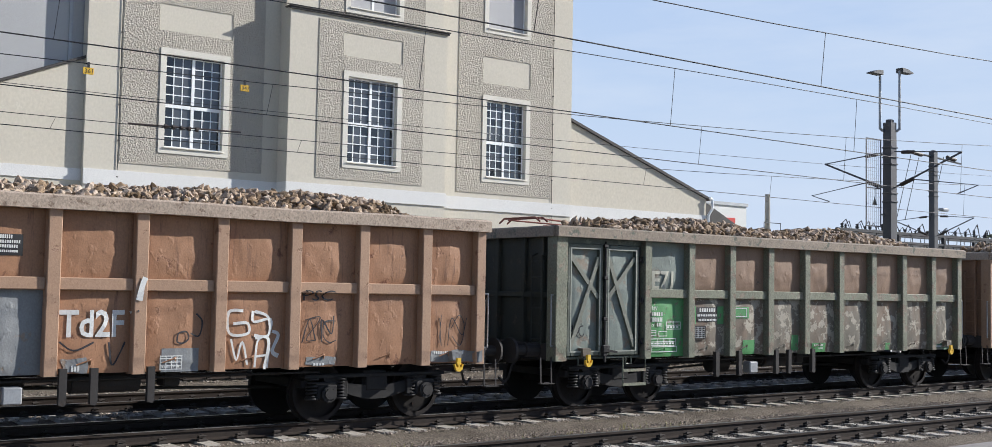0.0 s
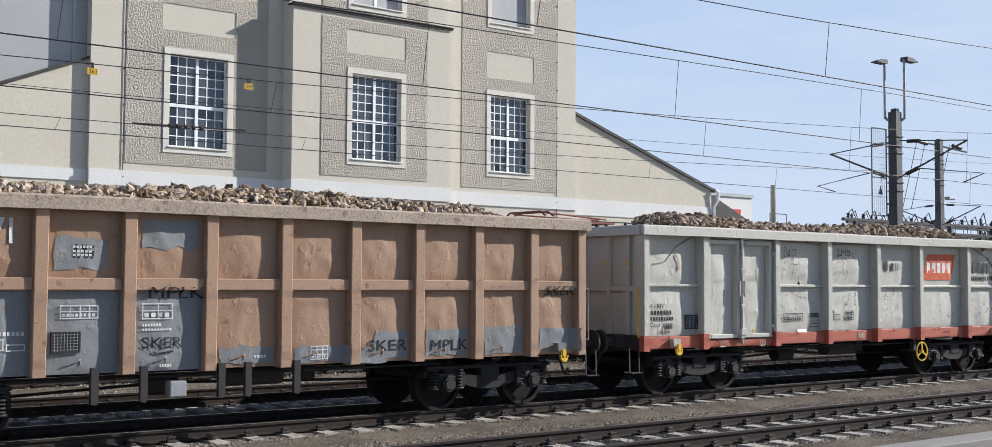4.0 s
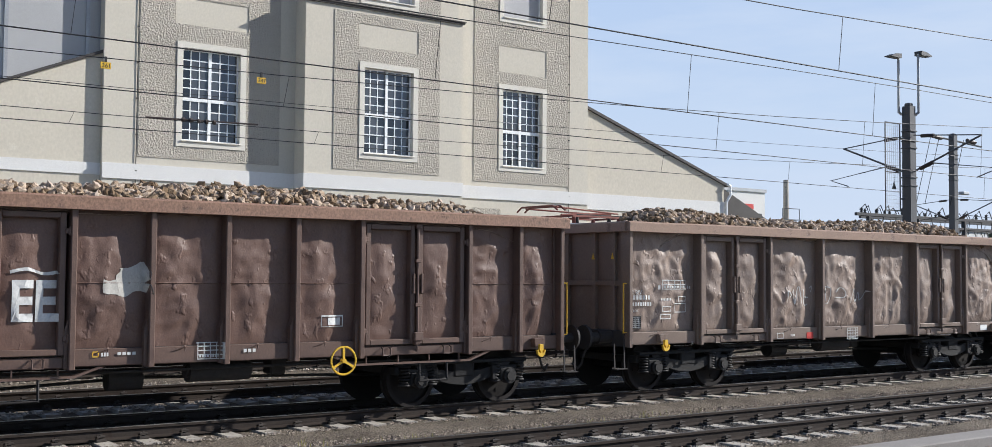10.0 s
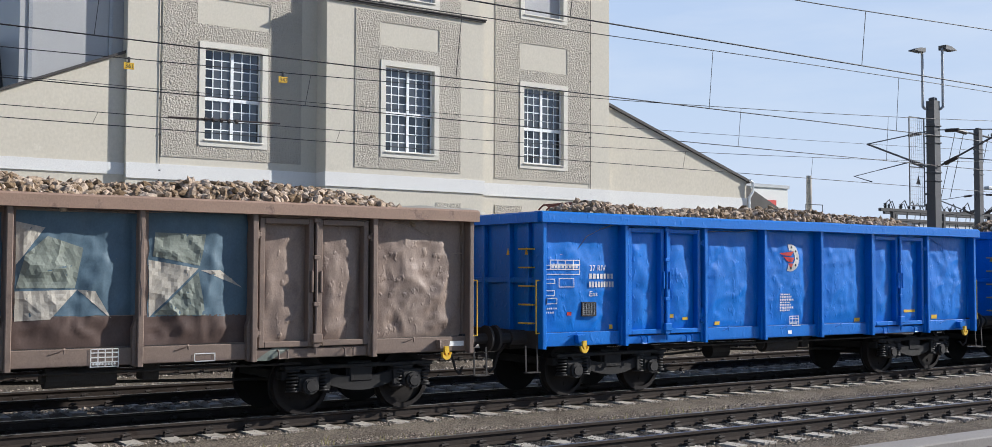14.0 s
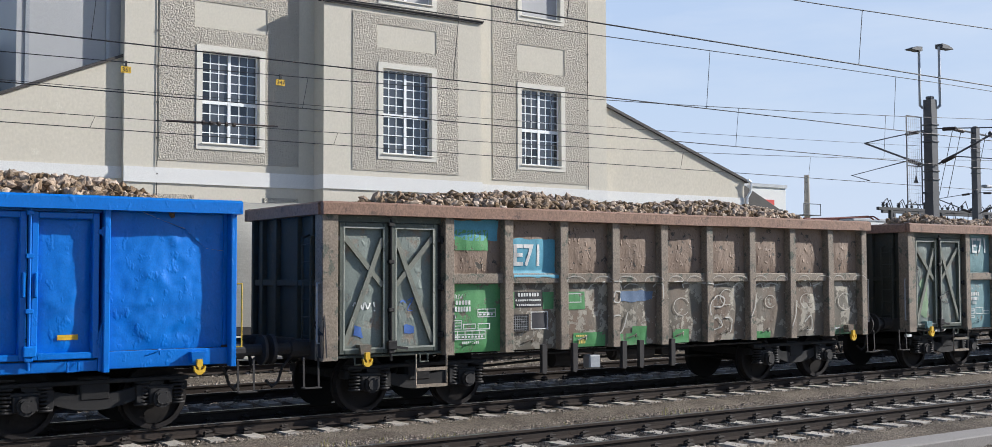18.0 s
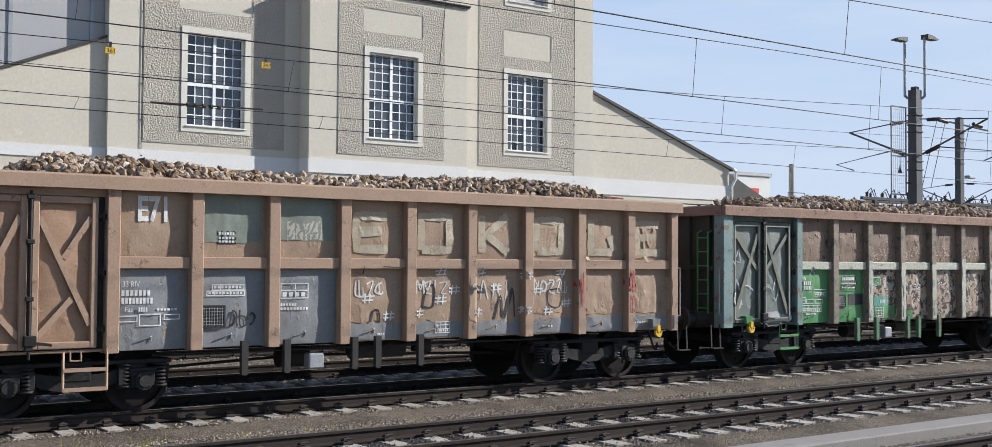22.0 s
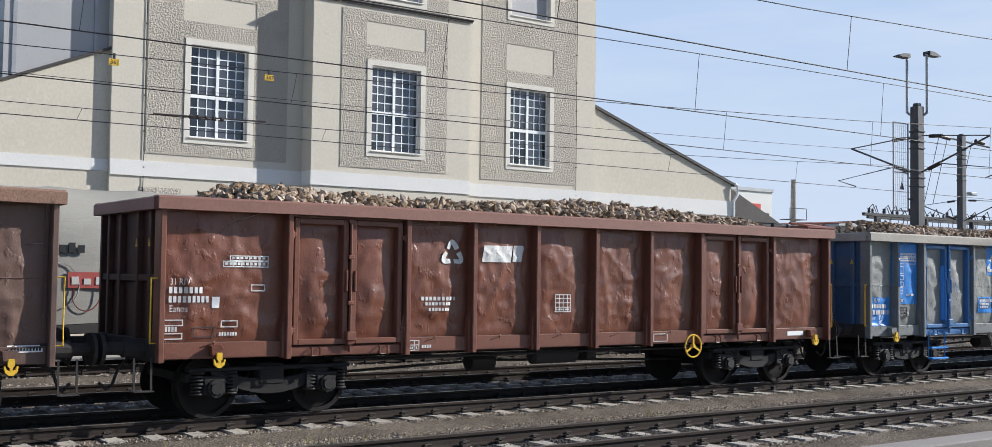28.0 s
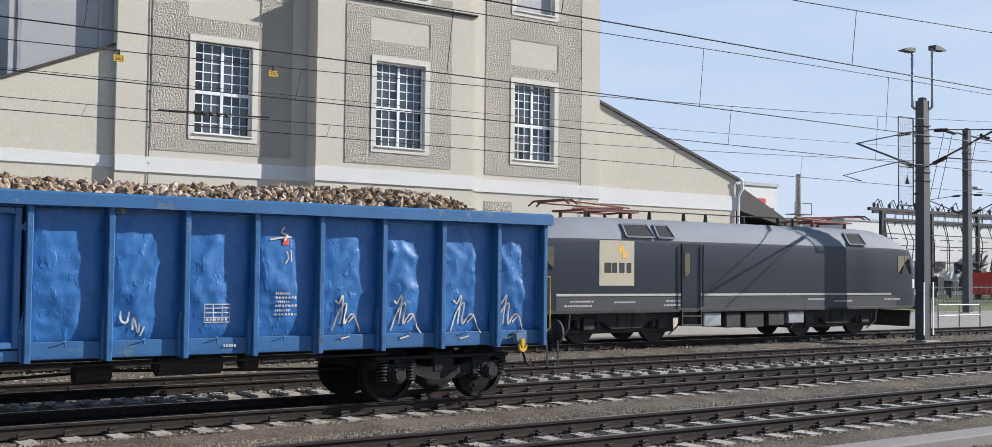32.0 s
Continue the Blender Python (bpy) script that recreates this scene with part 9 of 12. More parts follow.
def marks_8(w, s):
    word(s, w, "31 RIV", 0.18, 1.78, 0.29, 0.08, "white")
    blocks(s, w, 7, 0.17, 1.69, 0.52, 0.09, "white")
    blocks(s, w, 9, 0.16, 1.59, 0.52, 0.07, "white")
    word(s, w, "Eaos", 0.17, 1.5, 0.21, 0.07, "white")
    lay_bars(s, frame_rows(0.89, 1.7, 0.53, 0.18, 0.014, 4, 2), M["white"], w)
    blocks(s, w, 8, 0.92, 1.73, 0.47, 0.04, "white")
    blocks(s, w, 1, 0.81, 1.7, 0.07, 0.09, "white")
    blocks(s, w, 2, 1.44, 1.72, 0.15, 0.07, "white")
    lay_bars(s, frame_rows(1.32, 1.54, 0.25, 0.09, 0.014, 1, 1), M["white"], w)
    lay_bars(s, frame_rows(1.24, 1.32, 0.32, 0.17, 0.014, 1, 1), M["white"], w)
    blocks(s, w, 7, 0.86, 1.55, 0.26, 0.04, "white")
    lay_bars(s, frame_rows(0.87, 1.43, 0.26, 0.1, 0.014, 1, 1), M["white"], w)
    lay_bars(s, frame_rows(0.84, 1.32, 0.3, 0.09, 0.014, 1, 1), M["white"], w)
    pocket(s, w, 0.17, 0.48, 1.13, 1.4)
    lay_patch(s, 0.18, 0.46, 1.15, 1.35, M["signwhite"], w, "sign_plate")
    lay_patch(s, 0.04, 0.14, 0.88, 0.93, M["signwhite"], w, "sign_plate")
    lay_patch(s, 0.1, 1.84, 1.16, 1.93, M["darkband"], w, "painted_patch")
    for xa, xb in ((3.97, 5.5), (5.6, 7.2), (7.3, 8.85)):
        lay_patch(s, xa, xb, 1.16, 1.57, M["darkband"], w, "painted_patch")
    lay_patch(s, 4.04, 5.49, 1.6, 2.93, M["bluegrey"], w, "painted_patch", ragged=0.02)
    lay_patch(s, 5.66, 7.24, 1.58, 2.97, M["bluegrey"], w, "painted_patch", ragged=0.02)
    lay_patch(s, 7.4, 8.85, 1.55, 3.02, M["bluegrey"], w, "painted_patch", ragged=0.02)
    lay_poly(s, [(4.1, 1.97), (4.87, 2.37), (4.53, 1.59), (4.12, 1.59)], M["palegrey"], w)
    lay_poly(s, [(4.84, 2.37), (5.11, 2.53), (5.41, 2.4)], M["palegrey"], w)
    lay_poly(s, [(4.03, 2.88), (4.58, 2.68), (4.03, 2.51)], M["palegrey"], w)
    lay_poly(s, [(5.66, 2.82), (6.02, 2.75), (5.66, 2.25)], M["palegrey"], w)
    lay_poly(s, [(5.66, 1.91), (6.44, 1.93), (6.09, 1.54), (5.66, 1.52)], M["palegrey"], w)
    lay_poly(s, [(6.44, 1.93), (6.67, 1.91), (6.9, 1.53)], M["palegrey"], w)
    lay_poly(s, [(7.4, 2.34), (8.1, 2.22), (7.42, 1.54)], M["palegrey"], w)
    lay_poly(s, [(8.13, 2.2), (8.43, 2.2), (8.77, 1.95)], M["palegrey"], w)
    lay_poly(s, [(4.55, 1.59), (4.87, 2.34), (4.91, 1.61)], M["sage"], w)
    lay_poly(s, [(5.77, 2.38), (6.05, 2.64), (6.51, 2.49), (6.41, 1.95), (5.67, 1.95)], M["sage"], w)
    lay_poly(s, [(7.46, 2.39), (7.49, 2.72), (8.21, 2.71), (8.12, 2.26)], M["sage"], w)
    lay_poly(s, [(7.49, 1.57), (8.1, 2.17), (8.2, 1.56)], M["sage"], w)
    lay_poly(s, [(4.09, 2.36), (4.31, 2.72), (4.84, 2.57), (4.78, 2.39), (4.32, 2.16)], M["sage"], w)
    lay_bars(s, frame_rows(6.61, 0.89, 0.38, 0.25, 0.014, 4, 4), M["white"], w)
    blocks(s, w, 8, 6.64, 0.92, 0.32, 0.03, "white")
    lay_bars(s, frame_rows(8.04, 0.91, 0.31, 0.12, 0.014, 1, 1), M["white"], w)
    lay_patch(s, 12.2, 12.57, 0.99, 1.07, M["signwhite"], w, "sign_plate")
    lay_poly(s, [(8.94, 0.89), (9.25, 1.08), (9.52, 1.06), (9.17, 0.88)], M["sage"], w)


def marks_9(w, s):
    word(s, w, "37 RIV", 1.13, 2.22, 0.38, 0.1, "white")
    blocks(s, w, 7, 1.13, 2.08, 0.6, 0.09, "white")
    blocks(s, w, 9, 1.12, 1.93, 0.62, 0.1, "white")
    word(s, w, "Eas", 1.12, 1.77, 0.2, 0.09, "white")
    lay_bars(s, frame_rows(0.26, 2.24, 0.66, 0.17, 0.014, 4, 2), M["white"], w)
    blocks(s, w, 8, 0.29, 2.27, 0.6, 0.035, "white")
    lay_bars(s, frame_rows(0.12, 2.15, 0.8, 0.17, 0.014, 1, 2), M["white"], w)
    lay_bars(s, frame_rows(0.15, 1.99, 0.22, 0.09, 0.014, 1, 1), M["white"], w)
    lay_bars(s, frame_rows(0.45, 1.93, 0.32, 0.16, 0.014, 1, 1), M["white"], w)
    lay_bars(s, frame_rows(0.12, 1.78, 0.24, 0.1, 0.014, 1, 1), M["white"], w)
    lay_bars(s, frame_rows(0.08, 1.64, 0.33, 0.11, 0.014, 1, 1), M["white"], w)
    blocks(s, w, 8, 0.08, 1.55, 0.34, 0.03, "white")
    blocks(s, w, 6, 0.1, 1.48, 0.26, 0.03, "white")
    pocket(s, w, 0.95, 1.28, 1.42, 1.67)
    lay_patch(s, 0.64, 0.73, 1.44, 1.5, M["redpaint"], w, "reflector")
    lay_patch(s, 3.09, 3.19, 1.35, 1.42, M["yellow"], w, "grip_paint")
    lay_patch(s, 3.39, 3.55, 1.31, 1.36, M["yellow"], w, "grip_paint")
    lay_patch(s, 1.62, 1.71, 1.18, 1.26, M["yellow"], w, "grip_paint")
    emblem(s, w, 6.41, 2.51)
    blocks(s, w, 6, 6.11, 1.75, 0.3, 0.03, "white")
    blocks(s, w, 7, 6.11, 1.7, 0.35, 0.03, "white")
    blocks(s, w, 8, 6.11, 1.64, 0.41, 0.04, "white")
    blocks(s, w, 6, 6.11, 1.59, 0.3, 0.03, "white")
    blocks(s, w, 7, 6.11, 1.54, 0.35, 0.03, "white")
    blocks(s, w, 8, 6.1, 1.48, 0.42, 0.04, "white")
    blocks(s, w, 6, 6.1, 1.43, 0.31, 0.03, "white")
    lay_bars(s, frame_rows(6.4, 1.13, 0.28, 0.2, 0.014, 3, 3), M["white"], w)
    blocks(s, w, 6, 6.43, 1.16, 0.22, 0.03, "white")
    lay_patch(s, 6.3, 6.41, 0.97, 1.04, M["signwhite"], w, "sign_plate")
    lay_patch(s, 4.27, 4.41, 1.19, 1.26, M["yellow"], w, "grip_paint")
    lay_patch(s, 8.46, 8.64, 1.17, 1.25, M["yellow"], w, "grip_paint")
    lay_patch(s, 11.19, 11.39, 1.18, 1.27, M["yellow"], w, "grip_paint")
    lay_patch(s, 10.17, 10.57, 1.34, 1.4, M["yellow"], w, "grip_paint")


def marks_10(w, s):
    word(s, w, "37 RIV", 1.13, 2.09, 0.38, 0.1, "white")
    blocks(s, w, 7, 1.12, 1.95, 0.62, 0.09, "white")
    blocks(s, w, 9, 1.12, 1.79, 0.58, 0.1, "white")
    word(s, w, "Eas", 1.12, 1.63, 0.21, 0.1, "white")
    lay_bars(s, frame_rows(0.27, 2.05, 0.66, 0.17, 0.014, 4, 2), M["white"], w)
    blocks(s, w, 8, 0.3, 2.08, 0.6, 0.035, "white")
    lay_bars(s, frame_rows(0.12, 1.97, 0.81, 0.17, 0.014, 1, 2), M["white"], w)
    lay_bars(s, frame_rows(0.14, 1.79, 0.25, 0.09, 0.014, 1, 1), M["white"], w)
    lay_bars(s, frame_rows(0.48, 1.71, 0.33, 0.15, 0.014, 1, 1), M["white"], w)
    lay_bars(s, frame_rows(0.14, 1.65, 0.25, 0.1, 0.014, 1, 1), M["white"], w)
    lay_bars(s, frame_rows(0.1, 1.52, 0.34, 0.1, 0.014, 1, 1), M["white"], w)
    blocks(s, w, 8, 0.1, 1.43, 0.38, 0.03, "white")
    blocks(s, w, 6, 0.12, 1.36, 0.27, 0.03, "white")
    pocket(s, w, 1.03, 1.38, 1.28, 1.56)
    lay_patch(s, 0.79, 0.86, 1.34, 1.4, M["redpaint"], w, "reflector")
    lay_patch(s, 3.11, 3.2, 1.33, 1.41, M["yellow"], w, "grip_paint")
    lay_patch(s, 3.28, 3.51, 1.31, 1.37, M["yellow"], w, "grip_paint")
    lay_patch(s, 1.44, 1.54, 1.17, 1.25, M["yellow"], w, "grip_paint")
    emblem(s, w, 6.45, 2.57)
    blocks(s, w, 6, 6.13, 1.77, 0.29, 0.03, "white")
    blocks(s, w, 7, 6.13, 1.72, 0.36, 0.03, "white")
    blocks(s, w, 8, 6.13, 1.66, 0.42, 0.03, "white")
    blocks(s, w, 6, 6.13, 1.61, 0.29, 0.03, "white")
    blocks(s, w, 7, 6.13, 1.56, 0.36, 0.03, "white")
    blocks(s, w, 8, 6.13, 1.5, 0.42, 0.04, "white")
    blocks(s, w, 6, 6.13, 1.45, 0.29, 0.03, "white")
    lay_bars(s, frame_rows(6.45, 1.15, 0.24, 0.17, 0.014, 3, 3), M["white"], w)
    blocks(s, w, 6, 6.48, 1.18, 0.18, 0.03, "white")
    lay_patch(s, 3.14, 3.5, 1.33, 1.4, M["yellow"], w, "grip_paint")
    lay_patch(s, 10.27, 10.54, 1.32, 1.39, M["yellow"], w, "grip_paint")


def marks_11(w, s):
    lay_patch(s, 2.36, 3.27, 2.74, 3.07, M["tealblue"], w, "painted_patch", ragged=0.03)
    lay_patch(s, 2.41, 3.06, 2.57, 2.91, M["green"], w, "painted_patch")
    word(s, w, "3 RIV", 2.32, 1.77, 0.23, 0.08, "white")
    blocks(s, w, 7, 2.31, 1.68, 0.4, 0.07, "white")
    blocks(s, w, 8, 2.31, 1.57, 0.4, 0.08, "white")
    word(s, w, "Fas", 2.31, 1.46, 0.11, 0.07, "white")
    lay_bars(s, frame_rows(2.83, 1.47, 0.38, 0.14, 0.014, 2, 2), M["white"], w)
    blocks(s, w, 4, 2.86, 1.5, 0.32, 0.03, "white")
    lay_bars(s, frame_rows(2.55, 1.28, 0.24, 0.09, 0.014, 1, 1), M["white"], w)
    lay_bars(s, frame_rows(2.83, 1.27, 0.25, 0.1, 0.014, 1, 1), M["white"], w)
    lay_bars(s, frame_rows(2.31, 1.28, 0.22, 0.15, 0.014, 1, 3), M["white"], w)
    lay_bars(s, frame_rows(2.31, 1.11, 0.68, 0.15, 0.014, 5, 2), M["white"], w)
    blocks(s, w, 10, 2.34, 1.14, 0.62, 0.03, "white")
    blocks(s, w, 9, 2.54, 1.04, 0.33, 0.04, "white")
    scribble(s, [(0.53, 1.69), (0.57, 1.75), (0.6, 1.66), (0.65, 1.76), (0.69, 1.64), (0.73, 1.75), (0.78, 1.65), (0.83, 1.74)], M["white"], w, 0.03)
    scribble(s, [(0.9, 1.75), (0.91, 1.68)], M["white"], w, 0.03)
    scribble(s, [(0.91, 1.62), (0.91, 1.61)], M["white"], w, 0.03)
    tag(s, w, 1.37, 1.61, 1.58, 1.83, "spray_blue", 4, 0.03)
    lay_patch(s, 0.55, 0.69, 1.23, 1.39, M["spray_blue"], w, "painted_patch", ragged=0.06)
    lay_patch(s, 1.47, 1.62, 1.25, 1.36, M["spray_blue"], w, "painted_patch", ragged=0.06)
    tag(s, w, -0.13, 0.04, 0.93, 1.68, "dark", 7, 0.035)
    lay_patch(s, 3.53, 4.47, 2.12, 2.78, M["tealblue"], w, "painted_patch", ragged=0.03)
    word(s, w, "E71", 3.56, 2.33, 0.56, 0.35, "white", bold=0.02)
    lay_patch(s, 3.5, 3.61, 1.6, 1.88, M["green"], w, "painted_patch")
    lay_patch(s, 4.2, 4.44, 1.58, 1.87, M["green"], w, "painted_patch")
    lay_patch(s, 3.6, 4.18, 1.62, 1.88, M["black"], w, "sign_plate")
    blocks(s, w, 8, 3.67, 1.8, 0.46, 0.06, "white")
    blocks(s, w, 12, 3.62, 1.72, 0.55, 0.03, "white")
    blocks(s, w, 12, 3.64, 1.64, 0.52, 0.03, "white")
    pocket(s, w, 3.51, 3.87, 1.21, 1.5)
    lay_bars(s, frame_rows(3.93, 1.24, 0.37, 0.3, 0.014, 1, 1), M["white"], w)
    lay_patch(s, 3.96, 4.27, 1.26, 1.52, M["dark"], w, "sign_plate")
    lay_patch(s, 4.68, 5.12, 1.56, 1.87, M["green"], w, "painted_patch")
    lay_bars(s, frame_rows(4.72, 1.68, 0.32, 0.16, 0.014, 1, 1), M["white"], w)
    lay_patch(s, 4.87, 5.6, 0.9, 1.15, M["green"], w, "painted_patch")
    blocks(s, w, 6, 4.93, 1.08, 0.23, 0.03, "yellowtext")
    blocks(s, w, 4, 4.99, 0.96, 0.16, 0.07, "yellowtext")
    lay_patch(s, 5.88, 6.76, 1.68, 1.88, M["bluehaze"], w, "painted_patch", ragged=0.05)
    lay_patch(s, 6.23, 6.59, 0.89, 1.23, M["green"], w, "painted_patch")
    lay_patch(s, 5.95, 6.25, 0.89, 1.1, M["green"], w, "painted_patch")
    lay_patch(s, 7.25, 7.66, 0.89, 1.14, M["green"], w, "painted_patch")
    scribble(s, [(5.2, 1.9), (5.32, 2.0), (5.52, 2.04)], M["fadedwhite"], w, 0.028)
    scribble(s, [(5.54, 1.95), (5.67, 2.04), (5.92, 2.03), (6.0, 1.89)], M["fadedwhite"], w, 0.028)
    scribble(s, [(6.05, 1.93), (6.18, 2.0), (6.39, 1.98)], M["fadedwhite"], w, 0.028)
    scribble(s, [(6.76, 1.94), (6.87, 1.99), (6.89, 1.72)], M["fadedwhite"], w, 0.028)
    scribble(s, [(7.03, 1.9), (7.19, 2.02), (7.47, 2.03), (7.53, 1.91)], M["fadedwhite"], w, 0.028)
    scribble(s, [(5.72, 1.87), (5.84, 1.85), (5.82, 1.68), (5.69, 1.7), (5.72, 1.87)], M["fadedwhite"], w, 0.028)
    scribble(s, [(5.67, 1.43), (5.82, 1.44), (5.92, 1.36)], M["fadedwhite"], w, 0.028)
    scribble(s, [(5.92, 1.1), (6.02, 1.18), (6.12, 1.48)], M["fadedwhite"], w, 0.028)
    lay_patch(s, 9.51, 9.92, 0.9, 1.04, M["green"], w, "painted_patch")
    lay_patch(s, 11.75, 12.56, 0.9, 1.09, M["darkgreen"], w, "painted_patch")
    blocks(s, w, 14, 11.84, 1.02, 0.62, 0.03, "white")
    scribble(s, [(7.49, 1.99), (7.8, 2.01), (8.19, 1.98), (8.24, 1.9)], M["fadedwhite"], w, 0.03)
    scribble(s, [(8.11, 1.39), (8.11, 1.6), (8.27, 1.8)], M["fadedwhite"], w, 0.03)
    scribble(s, [(8.35, 1.96), (8.75, 2.0)], M["fadedwhite"], w, 0.03)
    scribble(s, [(8.86, 1.92), (9.03, 2.0), (9.16, 1.93)], M["fadedwhite"], w, 0.03)
    scribble(s, [(9.21, 1.32), (9.33, 1.53), (9.36, 1.78)], M["fadedwhite"], w, 0.03)
    scribble(s, [(9.47, 1.93), (9.64, 1.99), (9.7, 1.91)], M["fadedwhite"], w, 0.03)
    scribble(s, [(9.76, 1.93), (9.93, 1.99), (10.16, 1.95)], M["fadedwhite"], w, 0.03)
    scribble(s, [(10.58, 1.92), (10.64, 2.02), (11.07, 2.02), (11.16, 1.92)], M["fadedwhite"], w, 0.03)
    scribble(s, [(11.22, 1.92), (11.5, 2.0)], M["fadedwhite"], w, 0.03)
    scribble(s, [(8.26, 1.27), (8.42, 1.34), (8.53, 1.18), (8.31, 1.1)], M["fadedwhite"], w, 0.03)
    scribble(s, [(8.61, 1.34), (8.8, 1.29), (8.77, 1.04)], M["fadedwhite"], w, 0.03)
    scribble(s, [(8.27, 1.63), (8.43, 1.76), (8.61, 1.69), (8.53, 1.55), (8.32, 1.55)], M["fadedwhite"], w, 0.03)
    scribble(s, [(10.93, 1.19), (11.12, 1.32), (11.15, 1.05), (10.99, 1.03)], M["fadedwhite"], w, 0.03)
    scribble(s, [(10.39, 1.08), (10.51, 1.33), (10.55, 1.64)], M["fadedwhite"], w, 0.03)
    rnd = random.Random(21)
    for i in range(3, 10):
        x = FAS[i]
        for k in range(2):
            c, r = x + 0.32 + 0.56 * k + rnd.uniform(-0.08, 0.08), rnd.uniform(0.16, 0.26)
            scribble(s, [(c + r * math.cos(a), 2.04 + 0.1 * math.sin(a)) for a in [3.14 * q / 7 for q in range(8)]], M["palegrey"], w, 0.02)
        if i > 4:
            c, z, r = x + rnd.uniform(0.4, 0.62), rnd.uniform(1.55, 1.75), rnd.uniform(0.14, 0.22)
            scribble(s, [(c + r * math.cos(a), z + r * 0.8 * math.sin(a)) for a in [0.4 + 5.2 * q / 10 for q in range(11)]], M["palegrey"], w, 0.02)


def marks_12(w, s):
    word(s, w, "E71", 2.54, 2.66, 0.57, 0.34, "white", bold=0.01)
    word(s, w, "33 RIV", 2.36, 1.79, 0.23, 0.06, "white")
    blocks(s, w, 7, 2.35, 1.65, 0.47, 0.08, "white")
    blocks(s, w, 9, 2.35, 1.54, 0.44, 0.08, "white")
    word(s, w, "Fas", 2.38, 1.44, 0.1, 0.07, "white")
    blocks(s, w, 4, 2.54, 1.45, 0.16, 0.07, "white")
    lay_bars(s, frame_rows(2.37, 1.23, 0.23, 0.12, 0.014, 1, 2), M["white"], w)
    lay_bars(s, frame_rows(2.65, 1.22, 0.31, 0.16, 0.014, 1, 1), M["white"], w)
    lay_bars(s, frame_rows(2.99, 1.22, 0.25, 0.08, 0.014, 1, 1), M["white"], w)
    lay_bars(s, frame_rows(2.37, 1.13, 0.23, 0.07, 0.014, 1, 1), M["white"], w)
    lay_patch(s, 0.52, 0.81, 1.23, 2.06, M["greenglow"], w, "painted_patch", ragged=0.12)
    tag(s, w, 1.3, 1.63, 1.5, 1.78, "dark", 6, 0.025)
    lay_patch(s, -0.05, 0.2, 0.77, 0.83, M["signwhite"], w, "sign_plate")
    tag(s, w, 0.31, 0.62, 1.82, 2.41, "dark", 9, 0.02)
    lay_bars(s, frame_rows(3.68, 1.77, 0.46, 0.07, 0.014, 4, 1), M["white"], w)
    blocks(s, w, 8, 3.71, 1.8, 0.4, 0.03, "white")
    lay_bars(s, frame_rows(3.61, 1.69, 0.53, 0.08, 0.014, 5, 1), M["white"], w)
    blocks(s, w, 10, 3.64, 1.72, 0.47, 0.03, "white")
    pocket(s, w, 3.57, 3.94, 1.18, 1.48)
    lay_bars(s, frame_rows(4.04, 1.27, 0.3, 0.23, 0.014, 1, 1), M["white"], w)
    lay_patch(s, 4.06, 4.32, 1.29, 1.48, M["dark"], w, "sign_plate")
    lay_bars(s, frame_rows(4.74, 1.67, 0.42, 0.19, 0.014, 2, 2), M["white"], w)
    blocks(s, w, 4, 4.77, 1.7, 0.36, 0.045, "white")
    lay_patch(s, 4.89, 5.35, 1.41, 1.64, M["black"], w, "sign_plate")
    blocks(s, w, 6, 4.98, 1.58, 0.28, 0.04, "white")
    blocks(s, w, 10, 4.93, 1.51, 0.4, 0.03, "white")
    blocks(s, w, 10, 4.95, 1.44, 0.36, 0.03, "white")
    lay_bars(s, frame_rows(5.01, 0.96, 0.35, 0.18, 0.014, 1, 1), M["white"], w)
    scribble(s, [(6.0, 2.06), (6.15, 2.04), (6.03, 1.93), (6.19, 1.95)], M["chalk"], w, 0.03)
    scribble(s, [(6.23, 2.04), (6.37, 2.02), (6.25, 1.91), (6.41, 1.93)], M["chalk"], w, 0.03)
    scribble(s, [(6.45, 2.06), (6.61, 2.04), (6.47, 1.93), (6.66, 1.95)], M["chalk"], w, 0.03)
    scribble(s, [(7.42, 2.05), (7.58, 2.03), (7.44, 1.92), (7.62, 1.94)], M["chalk"], w, 0.03)
    scribble(s, [(7.66, 2.04), (7.83, 2.02), (7.68, 1.9), (7.88, 1.93)], M["chalk"], w, 0.03)
    lay_patch(s, 6.01, 6.84, 0.92, 1.25, M["teal"], w, "painted_patch", ragged=0.04)
    lay_patch(s, 7.09, 7.4, 0.91, 1.25, M["limegreen"], w, "painted_patch")
    lay_bars(s, frame_rows(7.4, 0.92, 0.33, 0.27, 0.014, 3, 3), M["white"], w)
    blocks(s, w, 6, 7.43, 0.95, 0.27, 0.04, "white")
    blocks(s, w, 5, 6.22, 1.09, 0.33, 0.03, "white")
    tag(s, w, 6.37, 6.76, 1.43, 1.73, "chalk", 5, 0.02)
    tag(s, w, 7.11, 7.68, 1.24, 1.55, "chalk", 11, 0.02)
    scribble(s, [(7.42, 2.06), (7.62, 2.08), (7.45, 1.94), (7.62, 1.97)], M["chalk"], w, 0.03)
    scribble(s, [(7.66, 2.05), (7.85, 2.08), (7.69, 1.94), (7.85, 1.97)], M["chalk"], w, 0.03)
    scribble(s, [(7.93, 2.05), (8.12, 2.07), (7.96, 1.94), (8.12, 1.97)], M["chalk"], w, 0.03)
    scribble(s, [(8.97, 2.05), (9.18, 2.07), (9.01, 1.93), (9.18, 1.96)], M["chalk"], w, 0.03)
    scribble(s, [(9.24, 2.05), (9.43, 2.07), (9.28, 1.93), (9.43, 1.96)], M["chalk"], w, 0.03)
    scribble(s, [(9.49, 2.05), (9.66, 2.07), (9.52, 1.92), (9.65, 1.96)], M["chalk"], w, 0.03)
